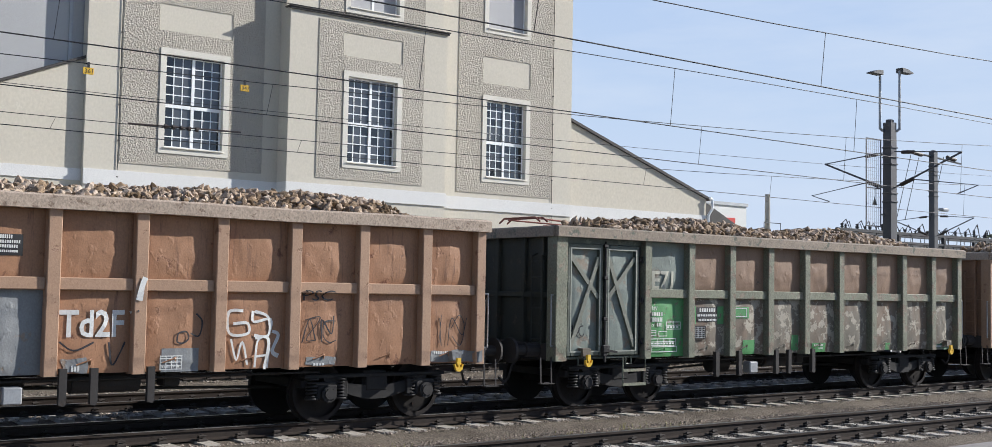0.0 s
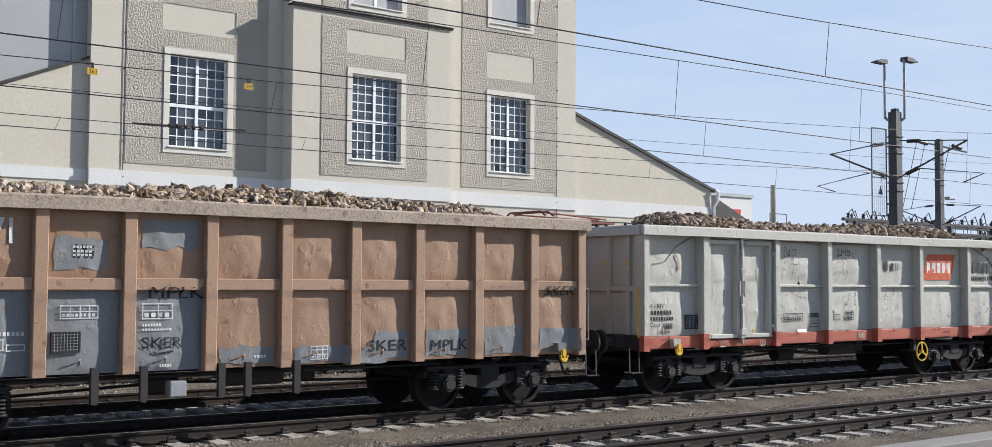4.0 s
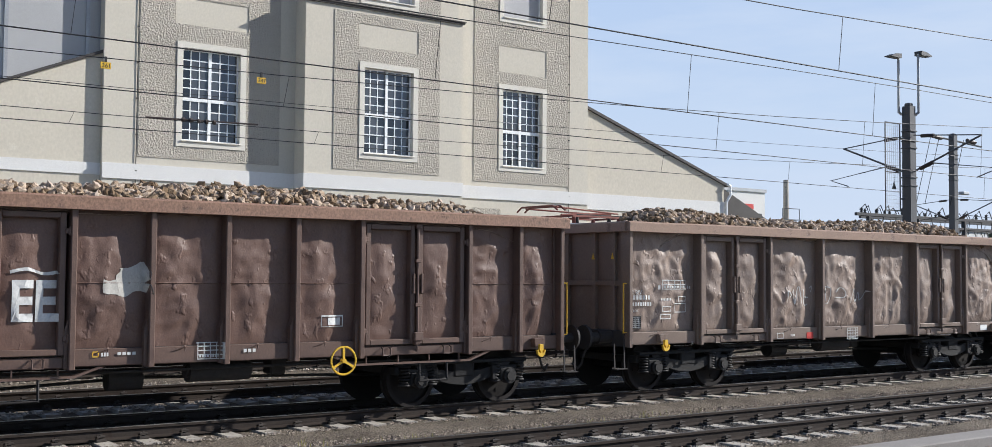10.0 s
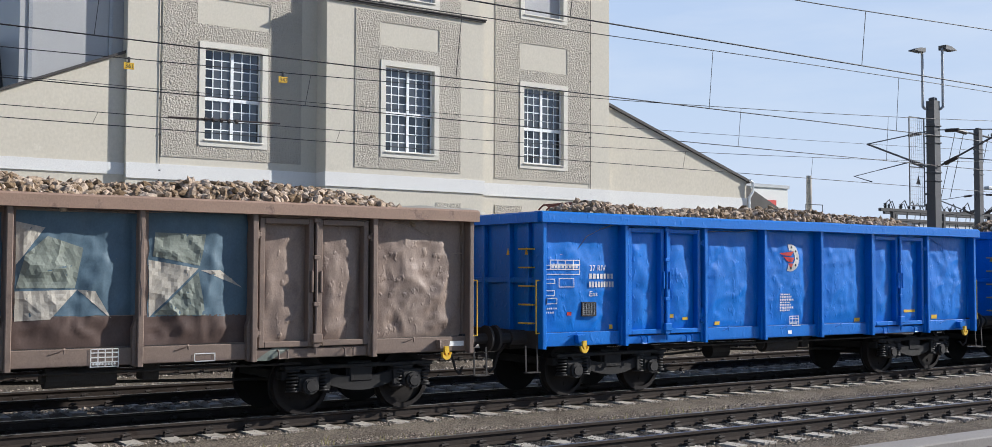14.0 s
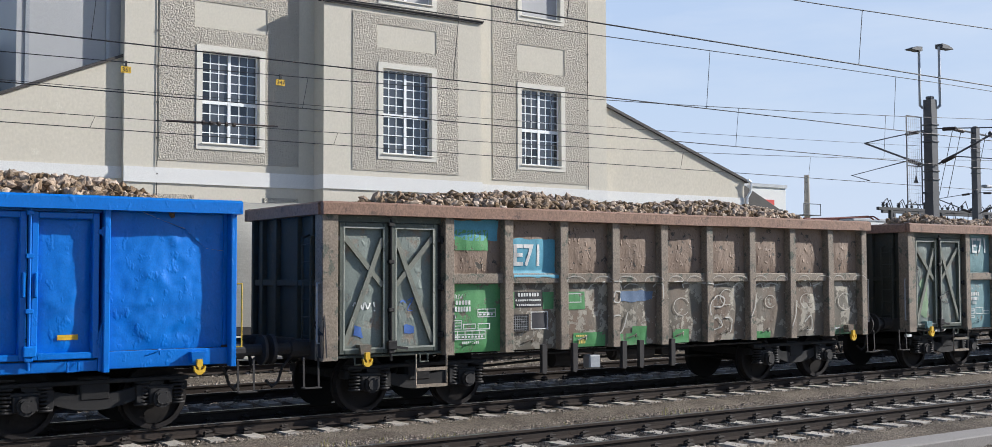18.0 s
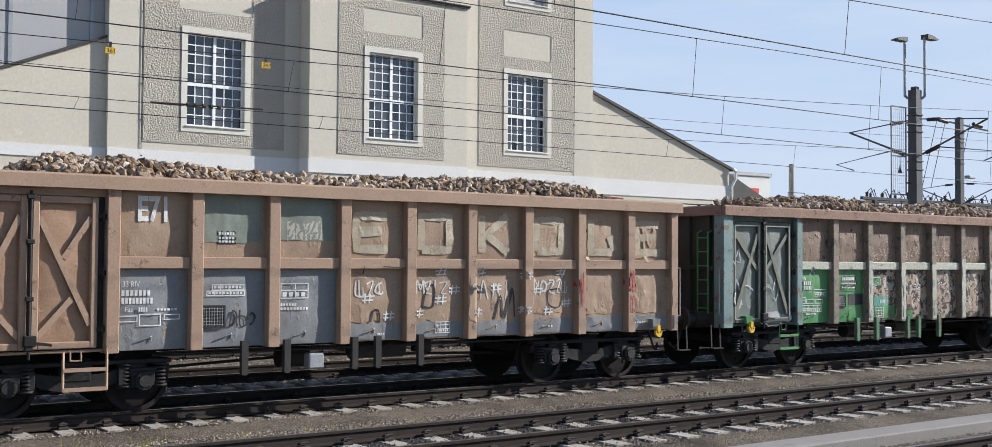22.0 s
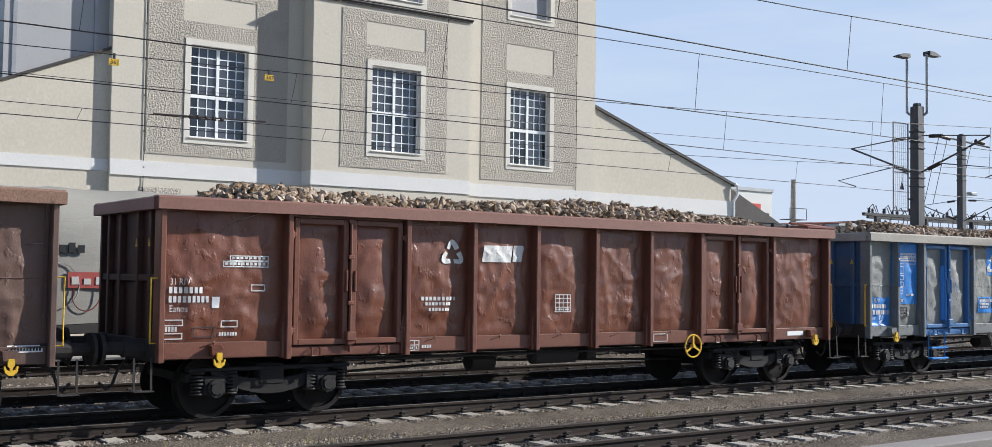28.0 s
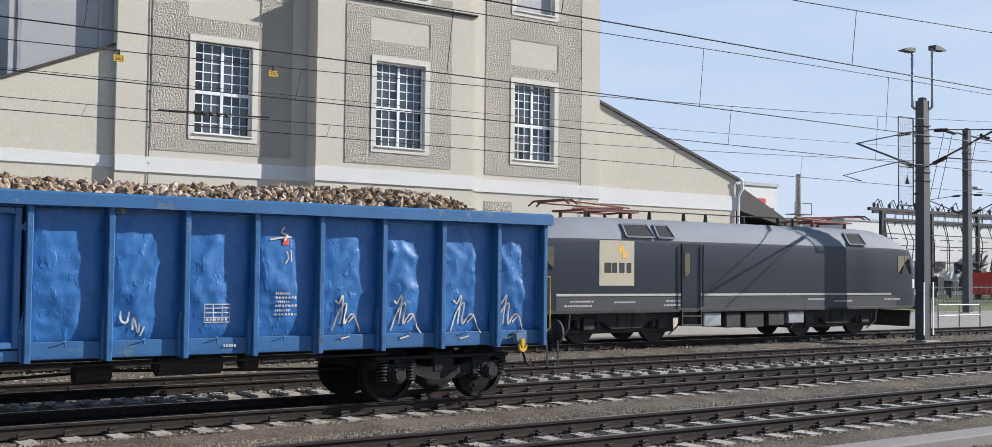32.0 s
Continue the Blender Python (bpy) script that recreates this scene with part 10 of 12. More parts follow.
    scribble(s, [(10.71, 2.07), (10.79, 1.95), (10.89, 2.07)], M["chalk"], w, 0.025)
    lay_patch(s, 7.45, 7.95, 0.94, 1.2, M["teal"], w, "painted_patch", ragged=0.05)
    lay_patch(s, 9.56, 10.22, 0.91, 1.06, M["teal"], w, "painted_patch", ragged=0.06)
    lay_patch(s, 10.69, 10.96, 0.91, 1.05, M["palegrey"], w, "painted_patch", ragged=0.04)
    lay_patch(s, 11.86, 12.6, 0.9, 1.07, M["teal"], w, "painted_patch", ragged=0.05)
    lay_patch(s, 8.82, 9.15, 0.92, 1.03, M["teal"], w, "painted_patch", ragged=0.04)
    tag(s, w, 8.28, 8.75, 1.24, 1.68, "chalk", 7, 0.022)
    tag(s, w, 9.53, 10.07, 1.12, 1.48, "chalk", 8, 0.02)
    tag(s, w, 10.63, 11.47, 1.44, 1.72, "oldyellow", 9, 0.03)
    tag(s, w, 11.63, 12.55, 1.3, 1.78, "oldyellow", 10, 0.03)
    tag(s, w, 11.84, 12.56, 2.16, 2.6, "chalk", 12, 0.05)
    tag(s, w, 12.81, 12.98, 1.02, 2.96, "dark", 13, 0.02)


def marks_13(w, s):
    word(s, w, "E71", 2.57, 2.69, 0.43, 0.33, "white", bold=0.03)
    word(s, w, "33 RIV", 2.39, 1.77, 0.24, 0.08, "white")
    blocks(s, w, 7, 2.38, 1.65, 0.41, 0.08, "white")
    blocks(s, w, 9, 2.38, 1.54, 0.44, 0.08, "white")
    word(s, w, "Fas", 2.42, 1.43, 0.11, 0.07, "white")
    blocks(s, w, 4, 2.61, 1.43, 0.13, 0.06, "white")
    blocks(s, w, 6, 2.87, 1.44, 0.3, 0.03, "white")
    lay_bars(s, frame_rows(2.34, 1.29, 0.26, 0.09, 0.014, 1, 1), M["white"], w)
    lay_bars(s, frame_rows(2.62, 1.23, 0.31, 0.17, 0.014, 1, 1), M["white"], w)
    lay_bars(s, frame_rows(2.97, 1.31, 0.23, 0.08, 0.014, 1, 1), M["white"], w)
    lay_patch(s, 3.53, 4.42, 2.4, 3.09, M["sage"], w, "painted_patch", ragged=0.04)
    lay_patch(s, 3.73, 4.03, 2.38, 2.57, M["black"], w, "sign_plate")
    blocks(s, w, 6, 3.76, 2.51, 0.25, 0.04, "white")
    blocks(s, w, 5, 3.76, 2.45, 0.25, 0.03, "white")
    blocks(s, w, 5, 3.76, 2.4, 0.25, 0.03, "white")
    lay_bars(s, frame_rows(3.67, 1.71, 0.49, 0.09, 0.014, 4, 1), M["white"], w)
    blocks(s, w, 8, 3.7, 1.74, 0.43, 0.04, "white")
    lay_bars(s, frame_rows(3.59, 1.63, 0.58, 0.08, 0.014, 5, 1), M["white"], w)
    blocks(s, w, 10, 3.62, 1.66, 0.52, 0.03, "white")
    pocket(s, w, 3.51, 3.87, 1.18, 1.5)
    tag(s, w, 3.93, 4.37, 1.19, 1.43, "dark", 4, 0.03)
    lay_patch(s, 4.72, 5.62, 2.45, 3.08, M["sage"], w, "painted_patch")
    lay_patch(s, 4.83, 5.43, 2.44, 2.74, M["palegrey"], w, "painted_patch", ragged=0.06)
    lay_bars(s, frame_rows(4.74, 1.58, 0.45, 0.23, 0.014, 2, 2), M["white"], w)
    blocks(s, w, 4, 4.77, 1.61, 0.39, 0.065, "white")
    blocks(s, w, 6, 4.74, 1.47, 0.26, 0.04, "white")
    blocks(s, w, 9, 4.74, 1.41, 0.45, 0.04, "white")
    for i, strokes in ((4, "E"), (5, "O"), (6, "K"), (7, "O"), (8, "L"), (9, "E")):
        x = 2.23 + 1.178 * (i - 1) + 0.18
        rolls = {"E": [[(0.6, 2.85), (0.06, 2.85), (0.06, 2.33), (0.62, 2.33)], [(0.1, 2.6), (0.5, 2.62)]], "O": [[(0.06, 2.33), (0.06, 2.87), (0.6, 2.87), (0.6, 2.33), (0.08, 2.33)]],
                 "K": [[(0.08, 2.92), (0.08, 2.3)], [(0.6, 2.92), (0.16, 2.6), (0.62, 2.3)]], "L": [[(0.1, 2.9), (0.1, 2.33), (0.62, 2.33)], [(0.56, 2.62), (0.66, 2.36)]]}[strokes]
        for line in rolls:
            scribble(s, [(x + u, z) for u, z in line], M["rolled"], w, 0.17, "rolled_stroke")
        lay_patch(s, x - 0.07, x + 0.9, 0.92, 1.17, P["slate"], w, "painted_patch", ragged=0.015)
    lay_patch(s, 5.89, 6.82, 1.2, 1.88, M["tan"], w, "painted_patch", ragged=0.06)
    lay_patch(s, 7.08, 7.98, 1.17, 1.87, M["tan"], w, "painted_patch", ragged=0.06)
    lay_patch(s, 8.06, 9.1, 1.14, 1.87, M["tan"], w, "painted_patch", ragged=0.06)
    scribble(s, [(6.16, 1.64), (6.15, 1.49)], M["white"], w, 0.025)
    scribble(s, [(6.25, 1.64), (6.23, 1.49)], M["white"], w, 0.025)
    scribble(s, [(6.11, 1.59), (6.3, 1.6)], M["white"], w, 0.025)
    scribble(s, [(6.11, 1.53), (6.3, 1.54)], M["white"], w, 0.025)
    scribble(s, [(6.55, 1.36), (6.53, 1.21)], M["white"], w, 0.025)
    scribble(s, [(6.64, 1.36), (6.62, 1.21)], M["white"], w, 0.025)
    scribble(s, [(6.49, 1.31), (6.69, 1.32)], M["white"], w, 0.025)
    scribble(s, [(6.49, 1.25), (6.69, 1.26)], M["white"], w, 0.025)
    scribble(s, [(7.09, 1.39), (7.07, 1.24)], M["white"], w, 0.025)
    scribble(s, [(7.18, 1.39), (7.16, 1.24)], M["white"], w, 0.025)
    scribble(s, [(7.03, 1.34), (7.24, 1.35)], M["white"], w, 0.025)
    scribble(s, [(7.03, 1.28), (7.24, 1.29)], M["white"], w, 0.025)
    scribble(s, [(7.52, 1.6), (7.5, 1.45)], M["white"], w, 0.025)
    scribble(s, [(7.61, 1.6), (7.59, 1.45)], M["white"], w, 0.025)
    scribble(s, [(7.45, 1.55), (7.67, 1.56)], M["white"], w, 0.025)
    scribble(s, [(7.45, 1.49), (7.67, 1.5)], M["white"], w, 0.025)
    scribble(s, [(7.79, 1.76), (7.77, 1.61)], M["white"], w, 0.025)
    scribble(s, [(7.88, 1.76), (7.86, 1.61)], M["white"], w, 0.025)
    scribble(s, [(7.72, 1.71), (7.94, 1.72)], M["white"], w, 0.025)
    scribble(s, [(7.72, 1.65), (7.94, 1.66)], M["white"], w, 0.025)
    scribble(s, [(7.53, 2.04), (7.51, 1.89)], M["white"], w, 0.025)
    scribble(s, [(7.62, 2.04), (7.6, 1.89)], M["white"], w, 0.025)
    scribble(s, [(7.47, 1.99), (7.68, 2.0)], M["white"], w, 0.025)
    scribble(s, [(7.47, 1.93), (7.68, 1.94)], M["white"], w, 0.025)
    scribble(s, [(8.31, 2.06), (8.29, 1.9)], M["white"], w, 0.025)
    scribble(s, [(8.41, 2.06), (8.39, 1.9)], M["white"], w, 0.025)
    scribble(s, [(8.25, 2.0), (8.47, 2.02)], M["white"], w, 0.025)
    scribble(s, [(8.25, 1.94), (8.47, 1.96)], M["white"], w, 0.025)
    scribble(s, [(8.62, 1.79), (8.6, 1.63)], M["white"], w, 0.025)
    scribble(s, [(8.73, 1.79), (8.7, 1.63)], M["white"], w, 0.025)
    scribble(s, [(8.56, 1.74), (8.78, 1.75)], M["white"], w, 0.025)
    scribble(s, [(8.56, 1.67), (8.78, 1.69)], M["white"], w, 0.025)
    scribble(s, [(8.24, 1.39), (8.21, 1.23)], M["white"], w, 0.025)
    scribble(s, [(8.34, 1.38), (8.31, 1.23)], M["white"], w, 0.025)
    scribble(s, [(8.17, 1.33), (8.39, 1.34)], M["white"], w, 0.025)
    scribble(s, [(8.17, 1.27), (8.39, 1.28)], M["white"], w, 0.025)
    tag(s, w, 5.99, 6.52, 1.59, 1.86, "chalk", 21, 0.03)
    tag(s, w, 7.1, 7.68, 1.62, 1.85, "chalk", 22, 0.03)
    tag(s, w, 8.11, 9.01, 1.52, 1.85, "chalk", 23, 0.03)
    scribble(s, [(6.26, 1.19), (6.3, 1.35), (6.4, 1.37), (6.43, 1.19)], M["dark"], w, 0.04)
    scribble(s, [(7.22, 1.42), (7.31, 1.72), (7.44, 1.74), (7.41, 1.42), (7.22, 1.42)], M["dark"], w, 0.04)
    scribble(s, [(8.06, 1.67), (8.28, 1.73), (8.45, 1.64), (8.06, 1.65)], M["dark"], w, 0.05)
    scribble(s, [(8.62, 1.2), (8.76, 1.57), (8.84, 1.19), (9.01, 1.64)], M["dark"], w, 0.04)
    scribble(s, [(6.1, 2.06), (6.13, 1.94)], M["dark"], w, 0.03)
    scribble(s, [(6.44, 2.06), (6.84, 2.04)], M["dark"], w, 0.02)
    lay_bars(s, frame_rows(7.47, 0.98, 0.29, 0.19, 0.014, 3, 3), M["white"], w)
    blocks(s, w, 6, 7.5, 1.01, 0.23, 0.03, "white")
    blocks(s, w, 4, 6.4, 0.99, 0.13, 0.03, "white")
    lay_patch(s, 9.43, 10.03, 2.26, 2.9, M["spray_tan"], w, "painted_patch", ragged=0.05)
    lay_patch(s, 9.53, 10.01, 2.42, 2.74, M["tan"], w, "painted_patch")
    lay_patch(s, 10.57, 10.74, 2.19, 2.91, M["spray_tan"], w, "painted_patch", ragged=0.05)
    tag(s, w, 11.8, 12.32, 2.16, 2.94, "spray_tan", 31, 0.07)
    lay_patch(s, 9.4, 10.3, 1.25, 1.88, M["tan"], w, "painted_patch", ragged=0.06)
    lay_patch(s, 10.58, 11.5, 1.23, 1.88, M["tan"], w, "painted_patch", ragged=0.04)
    lay_patch(s, 11.76, 12.67, 1.22, 1.87, M["tan"], w, "painted_patch", ragged=0.04)
    scribble(s, [(8.32, 2.05), (8.3, 1.9)], M["white"], w, 0.025)
    scribble(s, [(8.39, 2.05), (8.38, 1.9)], M["white"], w, 0.025)
    scribble(s, [(8.26, 2.0), (8.44, 2.01)], M["white"], w, 0.025)
    scribble(s, [(8.26, 1.94), (8.44, 1.95)], M["white"], w, 0.025)
    scribble(s, [(9.23, 1.99), (9.21, 1.85)], M["white"], w, 0.025)
    scribble(s, [(9.32, 1.99), (9.3, 1.85)], M["white"], w, 0.025)
    scribble(s, [(9.18, 1.95), (9.36, 1.96)], M["white"], w, 0.025)
    scribble(s, [(9.18, 1.89), (9.36, 1.9)], M["white"], w, 0.025)
    scribble(s, [(9.21, 1.4), (9.19, 1.26)], M["white"], w, 0.025)
    scribble(s, [(9.29, 1.4), (9.27, 1.26)], M["white"], w, 0.025)
    scribble(s, [(9.15, 1.36), (9.34, 1.37)], M["white"], w, 0.025)
    scribble(s, [(9.15, 1.3), (9.34, 1.31)], M["white"], w, 0.025)
    scribble(s, [(8.25, 1.38), (8.23, 1.24)], M["white"], w, 0.025)
    scribble(s, [(8.32, 1.38), (8.31, 1.24)], M["white"], w, 0.025)
    scribble(s, [(8.19, 1.34), (8.37, 1.34)], M["white"], w, 0.025)
    scribble(s, [(8.19, 1.28), (8.37, 1.29)], M["white"], w, 0.025)
    scribble(s, [(9.75, 1.38), (9.73, 1.23)], M["white"], w, 0.025)
    scribble(s, [(9.84, 1.37), (9.82, 1.23)], M["white"], w, 0.025)
    scribble(s, [(9.69, 1.33), (9.89, 1.34)], M["white"], w, 0.025)
    scribble(s, [(9.69, 1.27), (9.89, 1.28)], M["white"], w, 0.025)
    scribble(s, [(10.04, 2.04), (10.01, 1.89)], M["white"], w, 0.025)
    scribble(s, [(10.12, 2.04), (10.1, 1.89)], M["white"], w, 0.025)
    scribble(s, [(9.98, 1.99), (10.17, 2.0)], M["white"], w, 0.025)
    scribble(s, [(9.98, 1.93), (10.17, 1.94)], M["white"], w, 0.025)
    scribble(s, [(10.17, 1.51), (10.15, 1.36)], M["white"], w, 0.025)
    scribble(s, [(10.26, 1.51), (10.24, 1.36)], M["white"], w, 0.025)
    scribble(s, [(10.11, 1.46), (10.31, 1.47)], M["white"], w, 0.025)
    scribble(s, [(10.11, 1.41), (10.31, 1.42)], M["white"], w, 0.025)
    scribble(s, [(9.55, 1.73), (9.53, 1.58)], M["white"], w, 0.025)
    scribble(s, [(9.64, 1.73), (9.62, 1.58)], M["white"], w, 0.025)
    scribble(s, [(9.49, 1.68), (9.68, 1.69)], M["white"], w, 0.025)
    scribble(s, [(9.49, 1.62), (9.68, 1.63)], M["white"], w, 0.025)
    tag(s, w, 9.48, 10.24, 1.61, 1.86, "chalk", 24, 0.03)
    scribble(s, [(9.78, 1.65), (9.8, 1.4), (10.05, 1.38), (10.06, 1.67), (9.78, 1.65)], M["dark"], w, 0.03)
    tag(s, w, 10.38, 10.52, 1.35, 2.02, "spray_red2", 33, 0.03)
    tag(s, w, 11.57, 11.74, 1.2, 2.05, "spray_red2", 34, 0.03)
    blocks(s, w, 10, 11.83, 1.03, 0.59, 0.03, "white")
    blocks(s, w, 4, 9.67, 1.02, 0.24, 0.03, "white")
    scribble(s, [(8.63, 1.18), (8.75, 1.58), (8.81, 1.22), (9.01, 1.7), (9.07, 1.21)], M["dark"], w, 0.04)


def marks_14(w, s):
    for x in FAS[3:-1]:
        lay_patch(s, x - 0.075, x + 0.075, 0.92, 1.95 + 0.2 * math.sin(x * 3), M["mint"], w, "painted_patch", lift=0.004)
    word(s, w, "3 RIV", 2.34, 1.8, 0.23, 0.07, "white")
    blocks(s, w, 7, 2.32, 1.7, 0.41, 0.08, "white")
    blocks(s, w, 9, 2.32, 1.6, 0.41, 0.08, "white")
    word(s, w, "Fas", 2.32, 1.49, 0.11, 0.07, "white")
    lay_bars(s, frame_rows(2.8, 1.46, 0.4, 0.15, 0.014, 2, 2), M["white"], w)
    blocks(s, w, 4, 2.83, 1.49, 0.34, 0.03, "white")
    lay_bars(s, frame_rows(2.57, 1.31, 0.24, 0.1, 0.014, 1, 1), M["white"], w)
    lay_bars(s, frame_rows(2.85, 1.31, 0.24, 0.09, 0.014, 1, 1), M["white"], w)
    lay_bars(s, frame_rows(2.34, 1.31, 0.21, 0.14, 0.014, 1, 2), M["white"], w)
    lay_bars(s, frame_rows(2.35, 1.13, 0.72, 0.15, 0.014, 5, 2), M["white"], w)
    blocks(s, w, 10, 2.38, 1.16, 0.66, 0.03, "white")
    blocks(s, w, 9, 2.57, 1.07, 0.33, 0.04, "white")
    lay_patch(s, 3.51, 4.48, 1.56, 1.89, M["green"], w, "painted_patch")
    lay_patch(s, 3.69, 4.26, 1.59, 1.89, M["black"], w, "sign_plate")
    blocks(s, w, 7, 3.75, 1.79, 0.42, 0.07, "white")
    blocks(s, w, 10, 3.73, 1.71, 0.48, 0.03, "white")
    blocks(s, w, 10, 3.75, 1.62, 0.45, 0.03, "white")
    pocket(s, w, 3.53, 3.86, 1.22, 1.49)
    lay_patch(s, 3.96, 4.47, 1.26, 1.5, M["dark"], w, "sign_plate")
    lay_patch(s, 4.03, 4.48, 0.91, 1.18, M["green"], w, "painted_patch")
    tag(s, w, 0.33, 0.97, 1.26, 1.9, "chalk", 3, 0.04)
    tag(s, w, 1.25, 1.76, 1.31, 1.88, "chalk", 4, 0.03)
    tag(s, w, 0.29, 0.6, 2.12, 2.45, "chalk", 5, 0.03)
    lay_patch(s, 1.14, 2.02, 0.92, 1.14, M["chalkgrey"], w, "painted_patch", ragged=0.1)
    scribble(s, [(2.68, 2.08), (2.86, 1.92)], M["chalk"], w, 0.03)
    scribble(s, [(2.86, 2.08), (2.68, 1.92)], M["chalk"], w, 0.03)
    lay_patch(s, 3.95, 4.23, 1.61, 1.89, M["black"], w, "sign_plate")
    blocks(s, w, 5, 3.98, 1.8, 0.19, 0.06, "white")
    blocks(s, w, 5, 3.98, 1.71, 0.22, 0.03, "white")
    lay_patch(s, 4.7, 5.1, 1.67, 1.88, M["green"], w, "painted_patch")
    lay_bars(s, frame_rows(4.73, 1.7, 0.34, 0.16, 0.014, 1, 1), M["white"], w)
    lay_patch(s, 4.87, 5.37, 1.22, 1.43, M["tealgreen"], w, "painted_patch")
    blocks(s, w, 4, 5.05, 1.28, 0.19, 0.08, "white")
    lay_patch(s, 4.7, 5.62, 0.94, 1.23, M["green"], w, "painted_patch")
    lay_bars(s, frame_rows(4.9, 0.96, 0.28, 0.24, 0.014, 3, 3), M["white"], w)
    blocks(s, w, 6, 4.93, 0.99, 0.22, 0.03, "white")
    lay_patch(s, 5.91, 6.28, 0.92, 1.1, M["green"], w, "painted_patch")
    lay_patch(s, 3.96, 4.46, 0.92, 1.19, M["green"], w, "painted_patch")
    lay_patch(s, 9.5, 10.03, 0.94, 1.06, M["green"], w, "painted_patch")
    blocks(s, w, 5, 9.58, 0.99, 0.35, 0.03, "white")
    lay_patch(s, 7.39, 7.61, 1.02, 1.11, M["cream"], w, "painted_patch")
    flakes(s, w, 4.75, 5.39, 2.16, 2.54, "pinkish", 40)
    flakes(s, w, 4.75, 5.44, 1.47, 1.82, "chalk", 50)
    flakes(s, w, 4.75, 5.44, 1.23, 1.66, "pinkish", 60)
    flakes(s, w, 5.87, 6.56, 2.17, 2.56, "pinkish", 41)
    flakes(s, w, 5.87, 6.61, 1.45, 1.82, "chalk", 51)
    flakes(s, w, 5.87, 6.61, 1.2, 1.65, "pinkish", 61)
    flakes(s, w, 7.05, 7.75, 2.17, 2.58, "pinkish", 42)
    flakes(s, w, 7.05, 7.8, 1.43, 1.81, "chalk", 52)
    flakes(s, w, 7.06, 7.8, 1.17, 1.63, "pinkish", 62)
    flakes(s, w, 8.23, 8.92, 2.18, 2.6, "pinkish", 43)
    flakes(s, w, 8.23, 8.97, 1.41, 1.81, "chalk", 53)
    flakes(s, w, 8.23, 8.97, 1.15, 1.62, "pinkish", 63)
    flakes(s, w, 9.41, 10.11, 2.18, 2.62, "pinkish", 44)
    flakes(s, w, 9.41, 10.16, 1.39, 1.8, "chalk", 54)
    flakes(s, w, 9.41, 10.16, 1.12, 1.61, "pinkish", 64)
    flakes(s, w, 10.59, 11.29, 2.19, 2.64, "pinkish", 45)
    flakes(s, w, 10.59, 11.33, 1.38, 1.8, "chalk", 55)
    flakes(s, w, 10.59, 11.33, 1.09, 1.6, "pinkish", 65)
    lay_patch(s, 4.5 + 0.008, 4.5 + 0.155, 0.97, 2.47 - 0.25, M["mint"], w, "painted_patch", ragged=0.03)
    lay_patch(s, 5.68 + 0.008, 5.68 + 0.155, 0.97, 2.43 - 0.25, M["mint"], w, "painted_patch", ragged=0.03)
    lay_patch(s, 6.85 + 0.008, 6.85 + 0.155, 0.97, 2.4 - 0.25, M["mint"], w, "painted_patch", ragged=0.03)
    lay_patch(s, 8.04 + 0.008, 8.04 + 0.155, 0.97, 2.52 - 0.25, M["mint"], w, "painted_patch", ragged=0.03)
    lay_patch(s, 9.21 + 0.008, 9.21 + 0.155, 0.97, 2.48 - 0.25, M["mint"], w, "painted_patch", ragged=0.03)
    lay_patch(s, 10.37 + 0.008, 10.37 + 0.155, 0.97, 2.44 - 0.25, M["mint"], w, "painted_patch", ragged=0.03)
    lay_patch(s, 11.56 + 0.008, 11.56 + 0.155, 0.97, 2.57 - 0.25, M["mint"], w, "painted_patch", ragged=0.03)


